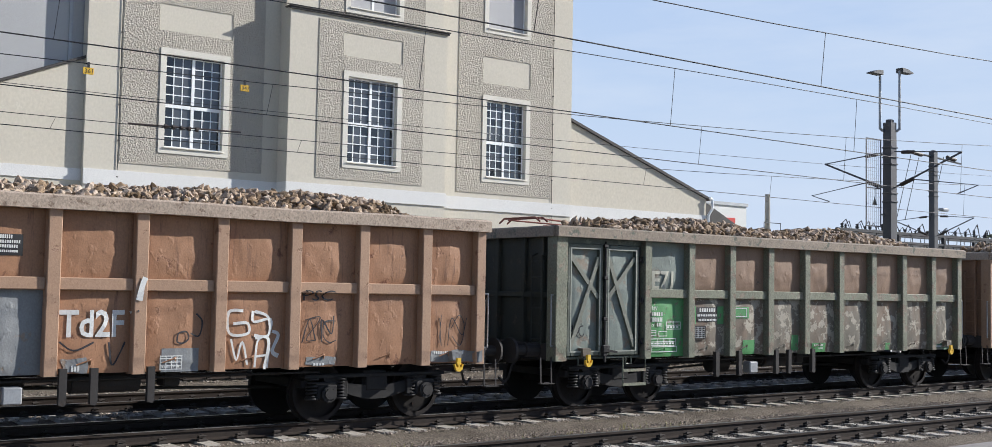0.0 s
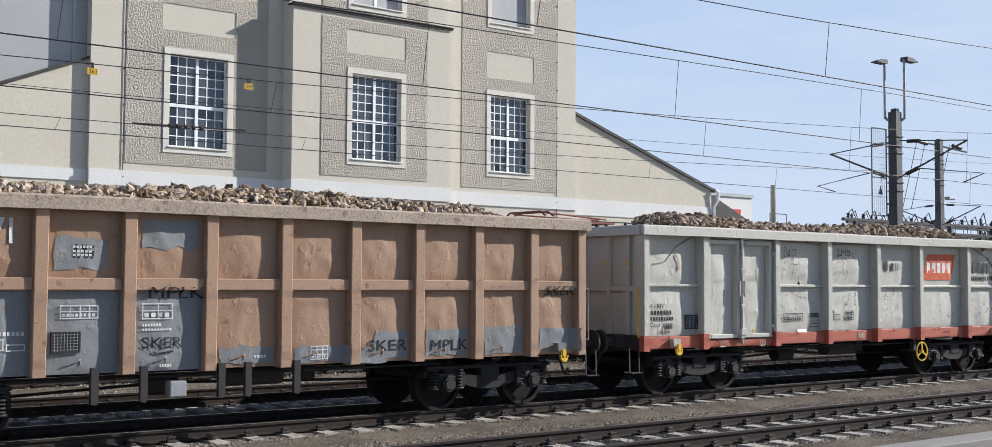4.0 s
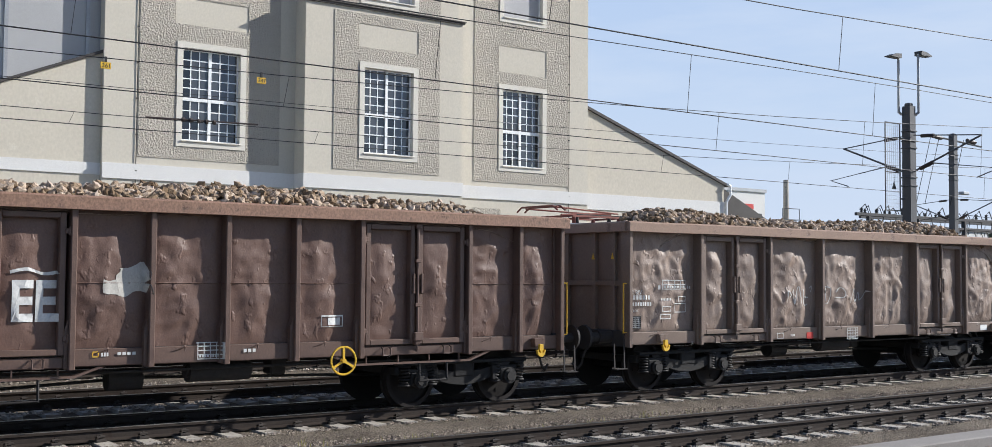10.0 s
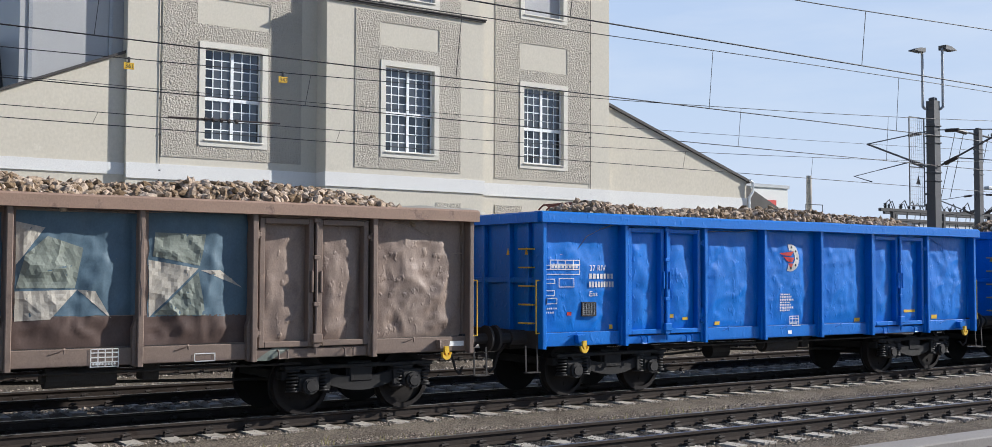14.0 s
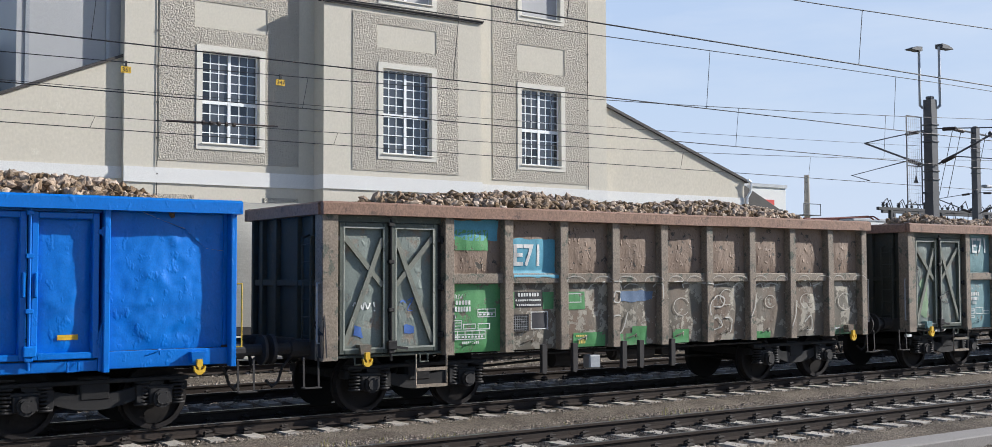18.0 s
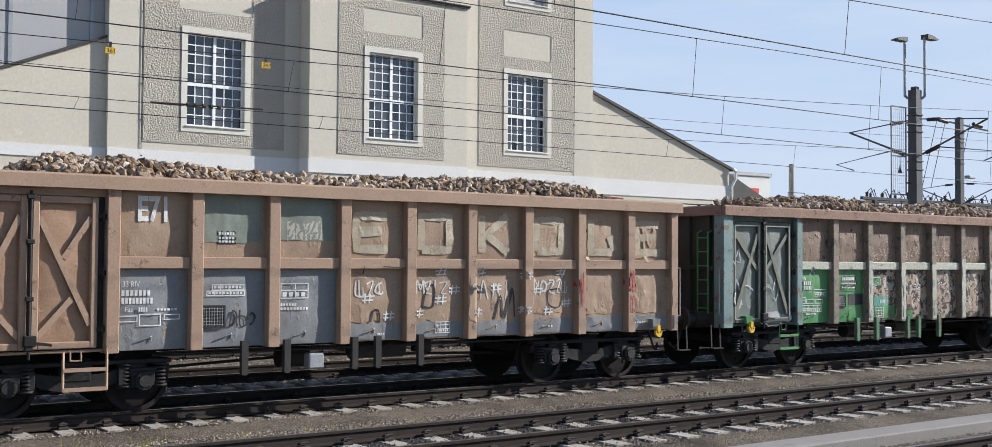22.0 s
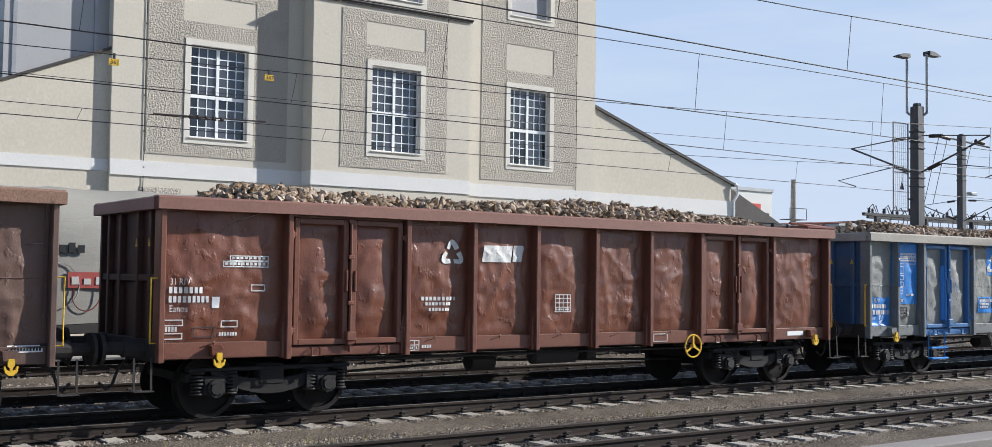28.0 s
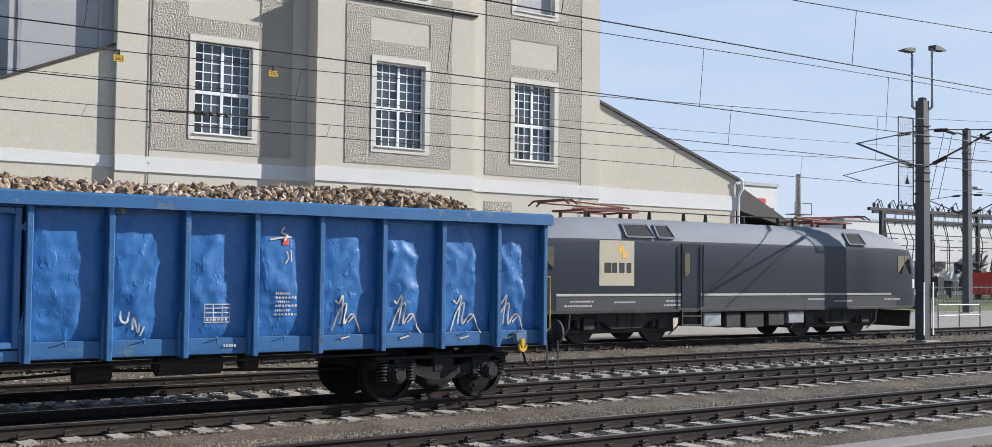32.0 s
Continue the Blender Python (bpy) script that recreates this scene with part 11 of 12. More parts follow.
def marks_15(w, s):
    lay_bars(s, frame_rows(0.26, 2.33, 0.28, 0.09, 0.014, 1, 1), M["white"], w)
    blocks(s, w, 4, 0.3, 2.25, 0.19, 0.06, "white")
    lay_bars(s, frame_rows(0.27, 2.11, 0.28, 0.09, 0.014, 1, 1), M["white"], w)
    blocks(s, w, 4, 0.3, 2.13, 0.21, 0.05, "white")
    lay_bars(s, frame_rows(0.26, 1.99, 0.26, 0.09, 0.014, 1, 1), M["white"], w)
    lay_bars(s, frame_rows(0.26, 1.84, 0.26, 0.13, 0.014, 1, 1), M["white"], w)
    blocks(s, w, 7, 0.24, 1.72, 0.28, 0.05, "white")
    scribble(s, [(0.7, 1.96), (0.75, 1.69), (0.78, 1.91), (0.72, 1.96)], M["oldyellow"], w, 0.035)
    scribble(s, [(0.83, 1.91), (0.87, 1.74), (0.96, 1.84), (0.98, 1.98), (1.01, 1.71), (1.1, 1.97), (1.13, 1.72), (1.2, 1.96), (1.23, 1.76), (1.36, 1.83), (1.31, 1.96), (1.41, 1.76), (1.46, 1.99), (1.47, 1.78)], M["oldyellow"], w, 0.035)
    scribble(s, [(0.93, 1.74), (1.06, 1.69), (1.01, 1.67)], M["oldyellow"], w, 0.03)
    pocket(s, w, 0.84, 1.19, 1.37, 1.64)
    lay_bars(s, frame_rows(0.47, 1.39, 0.33, 0.17, 0.014, 2, 2), M["dark"], w)
    blocks(s, w, 4, 0.5, 1.42, 0.27, 0.035, "dark")
    lay_bars(s, frame_rows(2.03, 2.21, 0.42, 0.07, 0.014, 4, 1), M["white"], w)
    blocks(s, w, 8, 2.06, 2.24, 0.36, 0.03, "white")
    lay_bars(s, frame_rows(1.96, 2.14, 0.49, 0.07, 0.014, 6, 1), M["white"], w)
    blocks(s, w, 12, 1.99, 2.17, 0.43, 0.03, "white")
    lay_patch(s, 1.84, 2.49, 1.56, 1.82, M["black"], w, "sign_plate")
    lay_bars(s, frame_rows(1.85, 1.57, 0.63, 0.24, 0.014, 1, 1), M["white"], w)
    blocks(s, w, 9, 1.87, 1.75, 0.54, 0.05, "white")
    blocks(s, w, 8, 1.87, 1.67, 0.35, 0.05, "white")
    blocks(s, w, 6, 1.87, 1.59, 0.22, 0.05, "white")
    word(s, w, "37 RIV", 2.86, 2.21, 0.39, 0.08, "white")
    blocks(s, w, 7, 2.86, 2.09, 0.61, 0.09, "white")
    blocks(s, w, 9, 2.87, 1.96, 0.51, 0.08, "white")
    word(s, w, "Eaos", 2.86, 1.83, 0.21, 0.08, "white")
    lay_patch(s, 3.19, 3.33, 1.69, 1.88, M["signwhite"], w, "sign_plate")
    lay_bars(s, frame_rows(2.89, 1.28, 0.29, 0.1, 0.014, 1, 1), M["white"], w)
    lobes(s, w, 5.14, 2.58, 0.26)
    lay_poly(s, [(5.65, 2.71), (5.97, 2.71), (5.92, 2.44), (5.62, 2.44)], M["white"], w)
    lay_poly(s, [(5.98, 2.72), (6.21, 2.72), (6.16, 2.44), (5.95, 2.44)], M["white"], w)
    lay_poly(s, [(6.28, 2.72), (6.51, 2.72), (6.46, 2.44), (6.25, 2.44)], M["white"], w)
    lay_patch(s, 4.54, 4.9, 1.44, 1.61, M["black"], w, "sign_plate")
    lay_bars(s, frame_rows(4.56, 1.46, 0.32, 0.14, 0.014, 1, 1), M["white"], w)
    lay_bars(s, frame_rows(5.61, 1.41, 0.37, 0.24, 0.014, 4, 4), M["white"], w)
    blocks(s, w, 8, 5.64, 1.44, 0.31, 0.03, "white")
    tag(s, w, 5.96, 6.96, 1.43, 1.85, "chalk", 3, 0.035)
    tag(s, w, 7.56, 8.12, 1.39, 1.85, "oldyellow", 4, 0.035)
    tag(s, w, 8.98, 9.53, 1.53, 1.8, "oldyellow", 5, 0.03)
    tag(s, w, 11.14, 12.24, 1.53, 1.92, "chalk", 6, 0.045)
    lay_patch(s, 7.7, 8.32, 2.08, 2.33, M["pinkred"], w, "painted_patch", ragged=0.01)
    lay_patch(s, 11.0, 12.53, 1.96, 2.6, M["pinkred"], w, "painted_patch", ragged=0.03)
    lay_patch(s, 8.43, 8.61, 2.52, 2.81, M["pinkred"], w, "painted_patch")
    lay_patch(s, 4.66, 5.14, 2.52, 2.92, M["pinkred"], w, "painted_patch", ragged=0.02)
    lay_patch(s, 5.84, 6.49, 2.55, 2.93, M["pinkred"], w, "painted_patch", ragged=0.02)
    blocks(s, w, 5, 4.46, 1.23, 0.44, 0.03, "white")
    hanging_plate(w, 5.19, 5.44, "signwhite")
    hanging_plate(w, 8.6, 8.82, "signwhite")
    hanging_plate(w, 6.91, 7.11, "tan")
    hanging_plate(w, 3.61, 3.72, "tan")


def marks_16(w, s):
    lay_bars(s, frame_rows(0.35, 1.95, 0.55, 0.18, 0.014, 5, 2), M["white"], w)
    blocks(s, w, 10, 0.38, 1.98, 0.49, 0.04, "white")
    blocks(s, w, 4, 0.27, 1.84, 0.28, 0.07, "white")
    blocks(s, w, 4, 0.32, 1.75, 0.18, 0.06, "white")
    blocks(s, w, 4, 0.28, 1.65, 0.26, 0.07, "white")
    lay_bars(s, frame_rows(0.28, 1.5, 0.23, 0.1, 0.014, 1, 1), M["white"], w)
    lay_bars(s, frame_rows(0.28, 1.29, 0.32, 0.18, 0.014, 1, 1), M["white"], w)
    lay_bars(s, frame_rows(0.77, 1.77, 0.27, 0.1, 0.014, 1, 1), M["white"], w)
    pocket(s, w, 0.79, 1.08, 1.41, 1.7)
    word(s, w, "31 RIV", 1.38, 1.62, 0.38, 0.08, "white")
    blocks(s, w, 7, 1.37, 1.51, 0.6, 0.08, "white")
    blocks(s, w, 9, 1.37, 1.41, 0.57, 0.07, "white")
    word(s, w, "Eaos", 1.36, 1.29, 0.23, 0.07, "white")
    scribble(s, [(5.66, 2.19), (5.9, 1.9), (6.03, 2.19), (5.95, 1.83), (5.68, 1.93)], M["white"], w, 0.05)
    scribble(s, [(5.9, 1.79), (5.95, 1.62), (5.74, 1.69), (5.63, 1.48)], M["white"], w, 0.05)
    scribble(s, [(6.18, 2.0), (6.14, 1.9)], M["white"], w, 0.04)
    scribble(s, [(5.79, 1.6), (5.9, 1.48), (5.87, 1.3)], M["white"], w, 0.03)
    lay_bars(s, frame_rows(4.73, 1.46, 0.37, 0.19, 0.014, 1, 1), M["white"], w)
    lay_bars(s, frame_rows(6.0, 0.97, 0.28, 0.26, 0.014, 3, 4), M["white"], w)
    blocks(s, w, 6, 6.03, 1.0, 0.22, 0.03, "white")
    blocks(s, w, 5, 8.02, 1.11, 0.16, 0.05, "white")
    lay_bars(s, frame_rows(7.99, 0.99, 0.08, 0.09, 0.014, 1, 1), M["white"], w)
    lay_patch(s, 12.16, 12.59, 1.07, 1.16, M["signwhite"], w, "sign_plate")
    blocks(s, w, 10, 12.19, 1.09, 0.39, 0.05, "black")
    blocks(s, w, 3, 10.91, 1.0, 0.14, 0.05, "white")


def marks_17(w, s):
    word(s, w, "31 RIV", 0.2, 1.96, 0.28, 0.09, "white")
    blocks(s, w, 7, 0.19, 1.84, 0.5, 0.09, "white")
    blocks(s, w, 9, 0.19, 1.71, 0.6, 0.09, "white")
    word(s, w, "Eanos", 0.2, 1.58, 0.26, 0.09, "white")
    lay_bars(s, frame_rows(1.07, 2.31, 0.61, 0.08, 0.014, 4, 1), M["white"], w)
    blocks(s, w, 8, 1.1, 2.34, 0.55, 0.03, "white")
    lay_bars(s, frame_rows(0.97, 2.22, 0.71, 0.09, 0.014, 5, 1), M["white"], w)
    blocks(s, w, 10, 1.0, 2.25, 0.65, 0.04, "white")
    lay_patch(s, 0.82, 0.93, 1.63, 1.79, M["signwhite"], w, "sign_plate")
    lay_bars(s, frame_rows(1.42, 1.87, 0.21, 0.1, 0.014, 1, 1), M["white"], w)
    lay_bars(s, frame_rows(0.11, 1.38, 0.29, 0.09, 0.014, 1, 1), M["white"], w)
    blocks(s, w, 4, 0.15, 1.3, 0.18, 0.07, "white")
    lay_bars(s, frame_rows(0.11, 1.19, 0.29, 0.09, 0.014, 1, 1), M["white"], w)
    lay_bars(s, frame_rows(0.96, 1.35, 0.25, 0.1, 0.014, 1, 1), M["white"], w)
    blocks(s, w, 7, 0.94, 1.23, 0.28, 0.05, "white")
    lay_bars(s, frame_rows(0.55, 1.21, 0.33, 0.15, 0.014, 1, 1), M["dark"], w)
    lay_bars(s, frame_rows(4.09, 0.93, 0.2, 0.17, 0.014, 2, 2), M["white"], w)
    blocks(s, w, 4, 4.12, 0.96, 0.14, 0.035, "white")
    blocks(s, w, 4, 4.34, 0.97, 0.19, 0.05, "white")
    blocks(s, w, 9, 4.34, 1.73, 0.69, 0.06, "white")
    blocks(s, w, 8, 4.42, 1.65, 0.5, 0.05, "white")
    blocks(s, w, 7, 4.48, 1.56, 0.42, 0.05, "white")
    lobes(s, w, 4.93, 2.52, 0.22)
    lay_poly(s, [(5.56, 2.65), (6.00, 2.65), (5.95, 2.37), (5.53, 2.37)], M["white"], w)
    lay_poly(s, [(5.96, 2.65), (6.17, 2.65), (6.12, 2.37), (5.93, 2.37)], M["white"], w)
    lay_poly(s, [(6.19, 2.66), (6.40, 2.66), (6.35, 2.38), (6.16, 2.38)], M["white"], w)
    lay_bars(s, frame_rows(7.1, 1.52, 0.35, 0.31, 0.014, 4, 4), M["white"], w)
    blocks(s, w, 8, 7.13, 1.55, 0.29, 0.03, "white")
    lay_bars(s, frame_rows(9.41, 0.95, 0.36, 0.15, 0.014, 1, 1), M["white"], w)
    lay_patch(s, 13.17, 13.66, 0.99, 1.08, M["signwhite"], w, "sign_plate")


def marks_18(w, s):
    for xa, xb in ((5.42, 6.6), (6.72, 7.93), (8.05, 9.24), (9.36, 10.5), (10.64, 11.84), (11.97, 13.18)):
        lay_patch(s, xa, xb, 1.22, 1.92, M["bluehaze"], w, "painted_patch", ragged=0.02)
    for xa in (1.0, 5.33, 6.62, 7.95, 9.26, 10.53, 13.2):
        lay_patch(s, xa, xa + 0.075, 1.0 if int(xa * 10) % 2 else 2.0, 1.75 if int(xa * 10) % 2 else 3.0, M["skyblue"], w, "painted_patch")
    lay_patch(s, 0.12, 0.93, 1.14, 1.77, M["skyblue"], w, "painted_patch", ragged=0.02)
    lay_patch(s, 1.15, 1.93, 1.62, 3.05, M["skyblue"], w, "painted_patch")
    word(s, w, "31 RIV", 0.17, 1.65, 0.36, 0.1, "white")
    blocks(s, w, 7, 0.16, 1.53, 0.64, 0.09, "white")
    blocks(s, w, 9, 0.16, 1.39, 0.74, 0.1, "white")
    word(s, w, "Eanos", 0.17, 1.27, 0.24, 0.09, "white")
    lay_patch(s, 0.53, 0.64, 1.18, 1.38, M["signwhite"], w, "sign_plate")
    lay_bars(s, frame_rows(1.22, 2.69, 0.63, 0.08, 0.014, 4, 1), M["white"], w)
    blocks(s, w, 8, 1.25, 2.72, 0.57, 0.03, "white")
    lay_bars(s, frame_rows(1.14, 2.6, 0.71, 0.09, 0.014, 5, 1), M["white"], w)
    blocks(s, w, 10, 1.17, 2.63, 0.65, 0.04, "white")
    lay_bars(s, frame_rows(1.14, 2.52, 0.71, 0.08, 0.014, 1, 1), M["white"], w)
    blocks(s, w, 2, 1.01, 2.6, 0.12, 0.05, "white")
    lay_bars(s, frame_rows(1.15, 2.3, 0.28, 0.17, 0.014, 1, 1), M["white"], w)
    lay_bars(s, frame_rows(1.15, 2.16, 0.25, 0.11, 0.014, 1, 1), M["white"], w)
    lay_bars(s, frame_rows(1.15, 2.01, 0.27, 0.11, 0.014, 1, 1), M["white"], w)
    lay_bars(s, frame_rows(1.16, 1.84, 0.23, 0.16, 0.014, 1, 2), M["white"], w)
    blocks(s, w, 6, 1.48, 1.81, 0.28, 0.04, "white")
    lay_patch(s, 1.13, 1.41, 1.64, 1.75, M["black"], w, "sign_plate")
    blocks(s, w, 5, 1.15, 1.67, 0.23, 0.06, "white")
    pocket(s, w, 1.16, 1.5, 1.32, 1.56)
    lay_patch(s, 2.17, 2.25, 1.26, 2.49, M["skyblue"], w, "painted_patch")
    lay_patch(s, 2.86, 2.95, 1.25, 2.51, M["skyblue"], w, "painted_patch")
    lay_patch(s, 3.1, 3.15, 1.25, 2.68, M["skyblue"], w, "painted_patch")
    hanging_step(w, 2.17, 2.8)
    lay_patch(s, 4.76, 5.32, 2.3, 3.06, M["skyblue"], w, "painted_patch")
    lay_patch(s, 5.5, 6.64, 2.26, 3.05, M["skyblue"], w, "painted_patch")
    lay_patch(s, 7.43, 7.89, 1.63, 2.07, M["skyblue"], w, "painted_patch")
    lay_patch(s, 10.63, 11.85, 2.22, 2.6, M["skyblue"], w, "painted_patch")
    lay_patch(s, 11.96, 13.2, 2.21, 2.6, M["skyblue"], w, "painted_patch")
    lay_patch(s, 13.47, 13.84, 1.56, 1.99, M["skyblue"], w, "painted_patch", ragged=0.06)
    lay_patch(s, 13.81, 14.32, 1.22, 1.39, M["skyblue"], w, "painted_patch", ragged=0.04)
    lay_patch(s, 4.35, 5.06, 1.4, 1.78, M["skyblue"], w, "painted_patch")
    lay_patch(s, 4.39, 5.05, 1.49, 1.75, M["black"], w, "sign_plate")
    blocks(s, w, 9, 4.42, 1.66, 0.6, 0.06, "white")
    blocks(s, w, 8, 4.42, 1.58, 0.43, 0.06, "white")
    blocks(s, w, 6, 4.42, 1.51, 0.36, 0.05, "white")
    lobes(s, w, 5.01, 2.58, 0.24)
    lay_poly(s, [(5.57, 2.72), (5.88, 2.72), (5.83, 2.45), (5.54, 2.45)], M["white"], w)
    lay_poly(s, [(5.89, 2.72), (6.07, 2.72), (6.02, 2.45), (5.86, 2.45)], M["white"], w)
    lay_poly(s, [(6.16, 2.72), (6.38, 2.72), (6.33, 2.43), (6.13, 2.43)], M["white"], w)
    scribble(s, [(5.54, 1.82), (5.57, 2.08), (5.72, 2.07), (5.68, 1.97), (5.57, 1.95), (5.74, 1.82)], M["white"], w, 0.03)
    scribble(s, [(5.79, 1.88), (5.9, 1.94), (5.9, 1.82), (5.79, 1.82)], M["white"], w, 0.03)
    scribble(s, [(5.98, 1.81), (6.01, 1.97), (6.11, 1.82), (6.16, 1.95), (6.2, 1.8), (6.34, 1.89)], M["white"], w, 0.03)
    scribble(s, [(5.48, 1.79), (6.36, 1.77)], M["white"], w, 0.015)
    lay_bars(s, frame_rows(7.06, 1.33, 0.43, 0.27, 0.014, 4, 4), M["white"], w)
    blocks(s, w, 8, 7.09, 1.36, 0.37, 0.03, "white")
    lay_bars(s, frame_rows(9.71, 1.3, 0.36, 0.18, 0.014, 1, 1), M["white"], w)
    lay_patch(s, 11.02, 11.36, 1.0, 1.11, M["signwhite"], w, "sign_plate")
    truss_bar(w, 4.97, 6.82)


def marks_19(w, s):
    word(s, w, "33 RIV", 0.12, 1.69, 0.39, 0.08, "white")
    blocks(s, w, 7, 0.11, 1.53, 0.64, 0.1, "white")
    blocks(s, w, 9, 0.11, 1.38, 0.58, 0.1, "white")
    lay_bars(s, frame_rows(1.38, 2.2, 0.63, 0.09, 0.014, 4, 1), M["white"], w)
    blocks(s, w, 8, 1.41, 2.23, 0.57, 0.04, "white")
    lay_bars(s, frame_rows(1.32, 2.12, 0.69, 0.08, 0.014, 5, 1), M["white"], w)
    blocks(s, w, 10, 1.35, 2.15, 0.63, 0.03, "white")
    lay_bars(s, frame_rows(1.25, 1.95, 0.27, 0.1, 0.014, 1, 1), M["white"], w)
    lay_bars(s, frame_rows(1.65, 1.88, 0.31, 0.15, 0.014, 1, 1), M["white"], w)
    lay_bars(s, frame_rows(1.27, 1.81, 0.23, 0.1, 0.014, 1, 1), M["white"], w)
    lay_bars(s, frame_rows(1.2, 1.65, 0.35, 0.11, 0.014, 1, 1), M["white"], w)
    pocket(s, w, 1.7, 2.02, 1.42, 1.69)
    lay_patch(s, 1.49, 1.56, 1.47, 1.55, M["redpaint"], w, "reflector")
    lay_poly(s, [(0.45, 2.38), (0.47, 2.59), (0.57, 2.7), (0.54, 2.54)], M["tan"], w)
    scribble(s, [(2.46, 1.75), (2.56, 1.71), (2.54, 1.84), (2.5, 1.45), (2.63, 1.76), (2.67, 1.4)], M["palecream"], w, 0.03)
    scribble(s, [(2.47, 1.27), (2.61, 1.58), (2.87, 1.55), (2.76, 1.42), (2.72, 1.66), (2.97, 1.21)], M["palecream"], w, 0.03)
    scribble(s, [(2.56, 1.23), (2.73, 1.29), (2.88, 1.26)], M["palecream"], w, 0.03)
    blocks(s, w, 11, 0.24, 1.03, 0.54, 0.06, "chalk")
    blocks(s, w, 6, 1.2, 0.98, 0.28, 0.06, "white")
    lay_patch(s, 3.6, 3.69, 1.12, 1.18, M["yellow"], w, "grip_paint")
    scribble(s, [(5.49, 1.54), (5.5, 1.41), (5.58, 1.39), (5.6, 1.53)], M["white"], w, 0.03)
    scribble(s, [(5.65, 1.28), (5.66, 1.45), (5.73, 1.24), (5.74, 1.38)], M["white"], w, 0.03)
    scribble(s, [(5.76, 1.2), (5.81, 1.32)], M["white"], w, 0.03)
    lay_bars(s, frame_rows(6.66, 1.36, 0.4, 0.27, 0.014, 3, 4), M["chalk"], w)
    blocks(s, w, 6, 6.69, 1.39, 0.34, 0.03, "chalk")
    blocks(s, w, 5, 6.95, 1.01, 0.2, 0.04, "chalk")
    scribble(s, [(8.75, 1.67), (8.8, 1.62), (8.87, 1.74), (8.83, 1.31)], M["palecream"], w, 0.03)
    scribble(s, [(8.7, 1.2), (8.8, 1.49), (8.92, 1.62), (8.9, 1.31), (9.0, 1.44), (9.08, 1.44), (8.98, 1.33)], M["palecream"], w, 0.03)
    scribble(s, [(9.08, 1.44), (9.19, 1.17)], M["palecream"], w, 0.025)
    scribble(s, [(8.83, 1.08), (8.98, 1.12)], M["palecream"], w, 0.03)
    scribble(s, [(9.79, 1.66), (9.84, 1.62), (9.92, 1.73), (9.88, 1.29)], M["palecream"], w, 0.03)
    scribble(s, [(9.74, 1.18), (9.85, 1.48), (9.98, 1.62), (9.96, 1.29), (10.06, 1.43), (10.15, 1.43), (10.04, 1.31)], M["palecream"], w, 0.03)
    scribble(s, [(10.15, 1.43), (10.26, 1.14)], M["palecream"], w, 0.025)
    scribble(s, [(9.88, 1.06), (10.04, 1.1)], M["palecream"], w, 0.03)
    scribble(s, [(10.92, 1.66), (10.98, 1.61), (11.07, 1.73), (11.01, 1.27)], M["palecream"], w, 0.03)
    scribble(s, [(10.87, 1.15), (10.98, 1.46), (11.13, 1.61), (11.1, 1.27), (11.22, 1.41), (11.31, 1.41), (11.19, 1.29)], M["palecream"], w, 0.03)
    scribble(s, [(11.31, 1.41), (11.43, 1.12)], M["palecream"], w, 0.025)
    scribble(s, [(11.02, 1.03), (11.19, 1.07)], M["palecream"], w, 0.03)
    scribble(s, [(11.83, 1.65), (11.89, 1.6), (11.98, 1.73), (11.92, 1.25)], M["palecream"], w, 0.03)
    scribble(s, [(11.77, 1.13), (11.89, 1.45), (12.04, 1.6), (12.02, 1.25), (12.14, 1.4), (12.23, 1.4), (12.11, 1.28)], M["palecream"], w, 0.03)
    scribble(s, [(12.23, 1.4), (12.36, 1.09)], M["palecream"], w, 0.025)
    scribble(s, [(11.93, 1.01), (12.11, 1.05)], M["palecream"], w, 0.03)
    scribble(s, [(7.66, 2.57), (7.82, 2.6), (8.0, 2.62)], M["palecream"], w, 0.03)
    scribble(s, [(7.9, 2.76), (7.84, 2.68), (7.93, 2.64), (7.88, 2.56)], M["palecream"], w, 0.04)
    lay_patch(s, 7.86, 7.95, 2.5, 2.59, M["redpaint"], w, "painted_patch", ragged=0.02)
    scribble(s, [(7.92, 2.4), (7.95, 2.3), (7.9, 2.22)], M["palecream"], w, 0.025)
    scribble(s, [(7.99, 2.42), (8.0, 2.24)], M["palecream"], w, 0.02)
    blocks(s, w, 7, 7.75, 1.76, 0.23, 0.03, "chalk")
    blocks(s, w, 7, 7.75, 1.7, 0.35, 0.03, "chalk")
    blocks(s, w, 7, 7.75, 1.64, 0.23, 0.03, "chalk")
    blocks(s, w, 7, 7.75, 1.58, 0.36, 0.03, "chalk")
    blocks(s, w, 7, 7.75, 1.51, 0.24, 0.03, "chalk")
    blocks(s, w, 7, 7.75, 1.45, 0.36, 0.03, "chalk")


for number, (wag, sd) in enumerate(SIDES):
    (marks_1, marks_2, marks_3, marks_4, marks_5, marks_6, marks_7, marks_8, marks_9, marks_10, marks_11, marks_12, marks_13, marks_14, marks_15, marks_16, marks_17, marks_18, marks_19)[number](wag, sd)


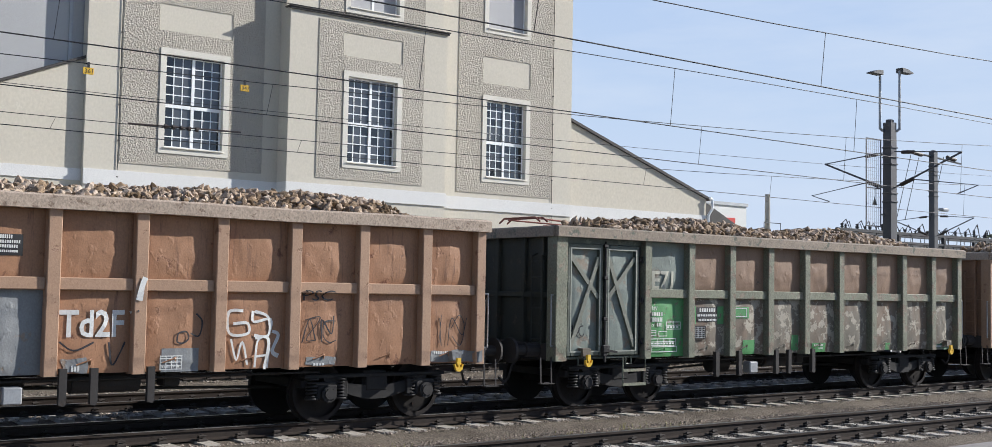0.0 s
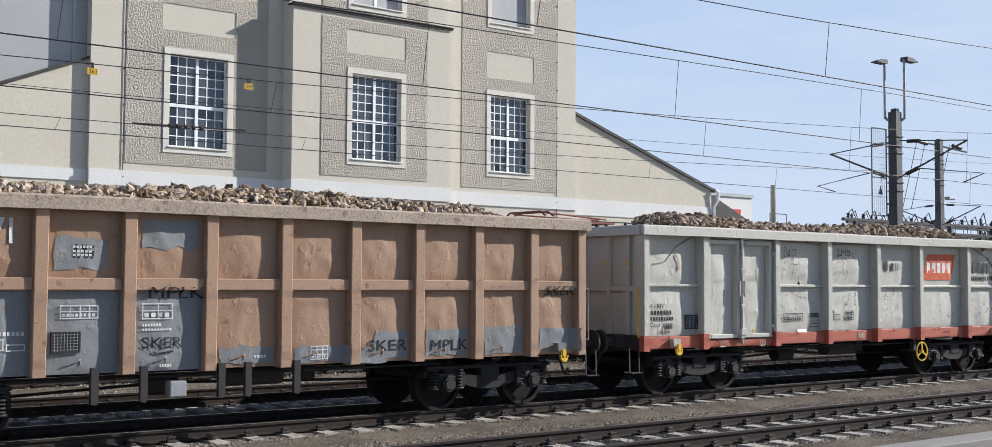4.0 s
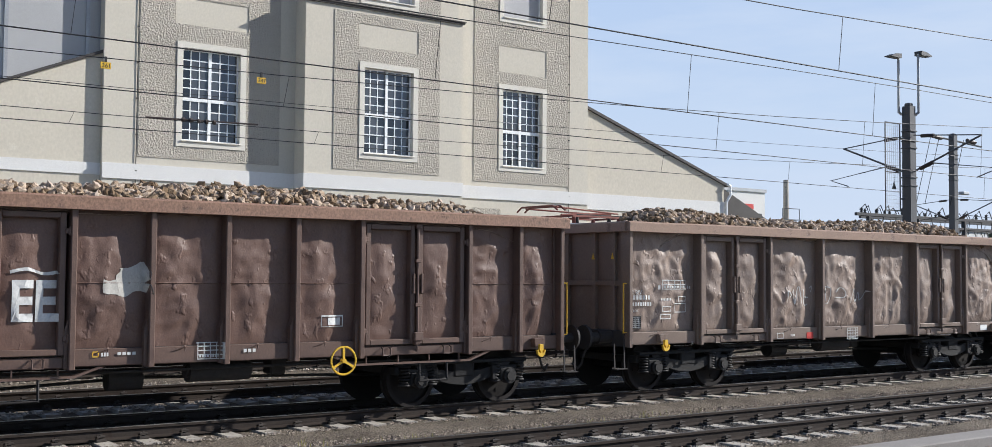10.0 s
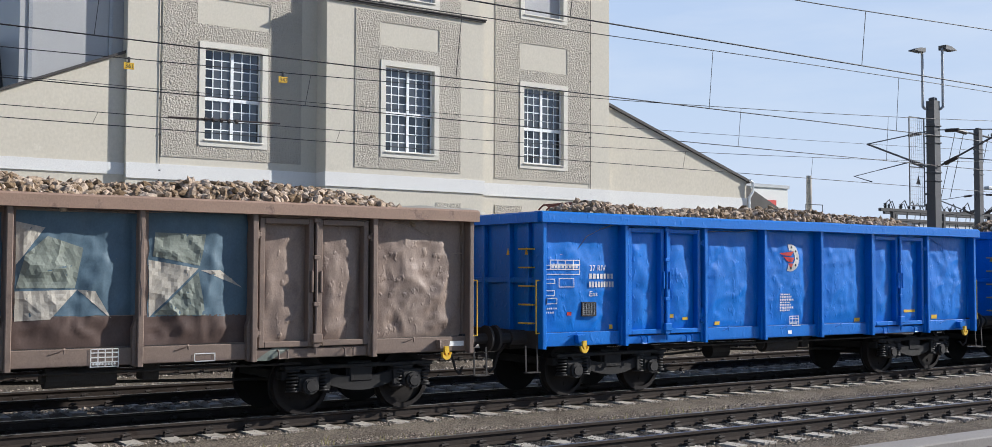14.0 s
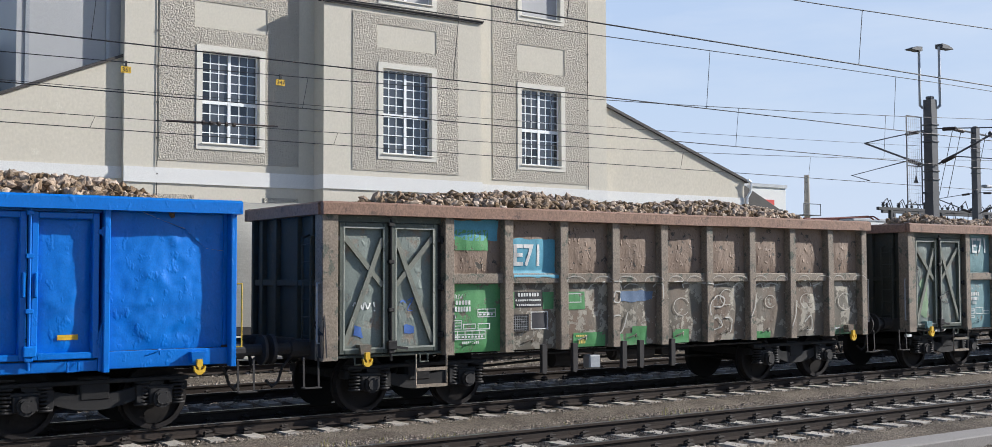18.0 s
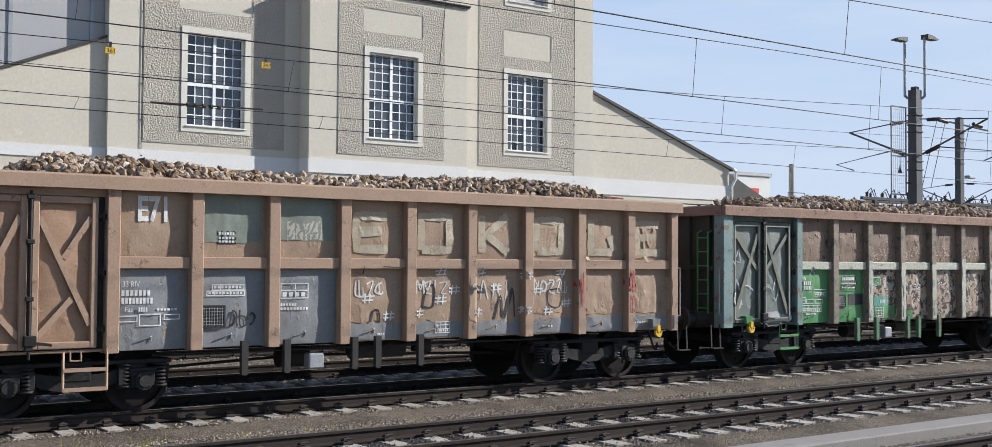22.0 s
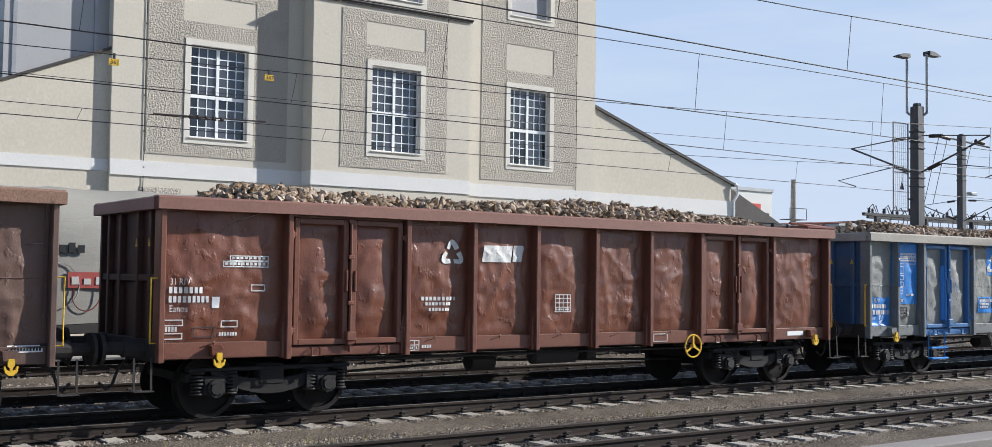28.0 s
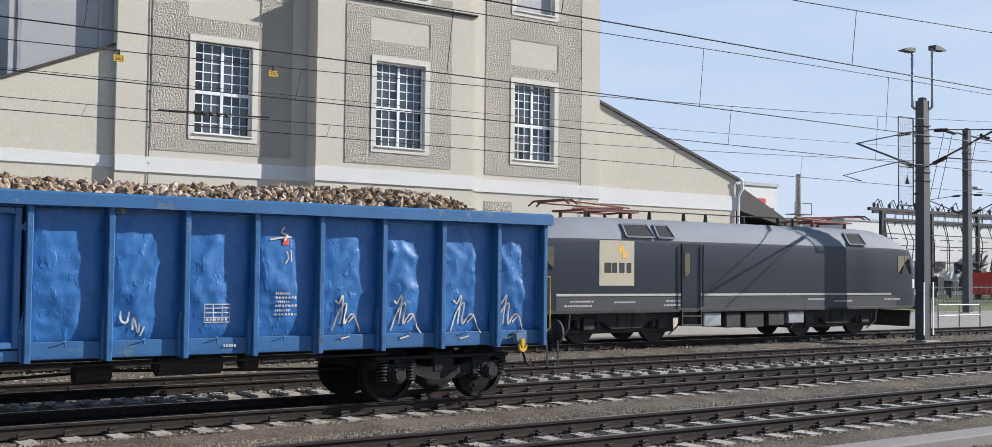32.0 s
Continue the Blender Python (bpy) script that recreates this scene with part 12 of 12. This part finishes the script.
# ---- loose ballast and weeds, nearest ground first ----
def stone_meshes(name, count, x0, x1, y0, y1, seed, big, inner, mat, label):
    rnd = random.Random(seed)
    vs, fs = [], []
    octa = ((1, 0, 0), (-1, 0, 0), (0, 1, 0), (0, -1, 0), (0, 0, 1))
    for _ in range(count):
        x, y = rnd.uniform(x0, x1), rnd.uniform(y0, y1)
        near = min(abs(y - t) for t in TRACKS.values())
        if abs(near - 0.7525) < 0.06 or (near < 0.7) != inner:
            continue
        z = GROUND_Z + (0.0 if near < 1.4 else -0.09) + rnd.uniform(0.0, 0.012)
        r = big * rnd.uniform(0.55, 1.25)
        a = rnd.uniform(0, 6.28)
        c, s = math.cos(a), math.sin(a)
        o = len(vs)
        for p in octa:
            q = [p[0] * r * rnd.uniform(0.7, 1.3), p[1] * r * rnd.uniform(0.6, 1.1), p[2] * r * rnd.uniform(0.5, 0.95)]
            vs.append((x + q[0] * c - q[1] * s, y + q[0] * s + q[1] * c, z + q[2] + 0.006))
        fs += [(o + 4, o, o + 2), (o + 4, o + 2, o + 1), (o + 4, o + 1, o + 3), (o + 4, o + 3, o)]
    me = bpy.data.meshes.new(name)
    me.from_pydata(vs, [], fs)
    me.materials.append(mat)
    me.update()
    ob = new(name, me)
    tagged(ob, label, "ballast", kind="stuff")


def stone_material(name, base):
    m = material(name, base, 0.9, var=0.2, coarse=3, fine=40, bump=0.2, spec=0.15)
    nt = m.node_tree
    geo = nt.nodes.new("ShaderNodeNewGeometry")
    hsv = nt.nodes.new("ShaderNodeHueSaturation")
    bs = nt.nodes["Principled BSDF"]
    src = bs.inputs["Base Color"].links[0].from_socket
    rg = nt.nodes.new("ShaderNodeMapRange")
    rg.inputs["To Min"].default_value, rg.inputs["To Max"].default_value = 0.45, 1.8
    nt.links.new(geo.outputs["Random Per Island"], rg.inputs["Value"])
    nt.links.new(rg.outputs[0], hsv.inputs["Value"])
    nt.links.new(src, hsv.inputs["Color"])
    nt.links.new(hsv.outputs[0], bs.inputs["Base Color"])
    return m


M["stone_a"] = stone_material("brown_ballast_stone", (0.2, 0.165, 0.133))
M["stone_b"] = stone_material("fine_grey_gravel", (0.25, 0.215, 0.178))
stone_meshes("ballast", 19000, 1.0, 26.0, 10.6, 16.0, 5, 0.026, False, M["stone_a"], "brown railway ballast stones round the sleepers")
stone_meshes("gravel", 12000, 3.0, 30.0, 13.4, 15.8, 6, 0.017, False, M["stone_b"], "fine grey gravel on the path between two tracks")
stone_meshes("ballast", 9000, 2.0, 20.0, 8.6, 10.7, 7, 0.018, False, M["stone_b"], "fine grey gravel beside the near track")
stone_meshes("ballast", 16000, 2.0, 42.0, 18.2, 26.2, 8, 0.036, False, M["stone_b"], "pale ballast stones on the tracks behind the train")

M["stone_c"] = stone_material("oily_ballast_stone", (0.06, 0.053, 0.046))
stone_meshes("ballast", 14000, 1.0, 26.0, 11.5, 13.1, 9, 0.026, True, M["stone_c"], "dark oily ballast stones between the rails")


def weeds(name, spots, seed, tall, mat, label):
    rnd = random.Random(seed)
    g = Shape()
    for cx, cy, n in spots:
        for _ in range(n):
            x, y = cx + rnd.gauss(0, 0.16), cy + rnd.gauss(0, 0.09)
            h = tall * rnd.uniform(0.4, 1.2)
            a = rnd.uniform(0, 6.28)
            dx, dy = math.cos(a) * h * 0.4, math.sin(a) * h * 0.4
            wx = 0.006
            g.add([(x - wx, y, -0.3), (x + wx, y, -0.3), (x + dx * 0.5 + wx * 0.8, y + dy * 0.5, -0.28 + h * 0.7), (x + dx * 0.5 - wx * 0.8, y + dy * 0.5, -0.28 + h * 0.7), (x + dx, y + dy, -0.28 + h)], [(0, 1, 2, 3), (3, 2, 4)])
    tagged(part(name, g, mat, fix=False), label, "weeds", kind="stuff")


M["weed"] = material("yellow_green_weed", (0.2, 0.19, 0.06), 0.8, var=0.3, coarse=3)
rw = random.Random(3)
weeds("dry_weeds", [(rw.uniform(5.0, 9.0), 14.4 + rw.uniform(-0.5, 0.5), 9) for _ in range(9)] + [(rw.uniform(9, 16), 14.5 + rw.uniform(-0.4, 0.5), 6) for _ in range(6)] + [(rw.uniform(3, 6), 14.8 + rw.uniform(-0.4, 0.4), 5) for _ in range(3)], 4, 0.13, M["weed"], "sparse yellow-green weeds growing in the gravel")



def motions():
    """The train runs past; each wheelset turns while its wagon is near enough to be seen."""
    steps = [i * 0.8 for i in range(41)]
    for w, load, u, wheels, top in TRAIN:
        walk(w, [(t, pose(u - run(t), TRACK_B, 0)) for t in steps])
        walk(load, [(t, pose(u - run(t), TRACK_B, top)) for t in steps])
        seen = [t for t in [i / 15 for i in range(0, 481)] if -14.5 < u - run(t) < 30]
        times = sorted({0.0, *[round(t * 30) / 30 for t in seen], 32.0})
        t0, t1 = seen[0], seen[-1]
        for ws, x in wheels:
            rows = []
            for t in times:
                d = run(min(max(t, t0), t1)) - run(t0)
                a = -d / 0.46
                rows.append((t, Matrix.Translation((x, 0, 0.46)) @ Matrix.Rotation(a, 4, "Y")))
            walk(ws, rows)


motions()
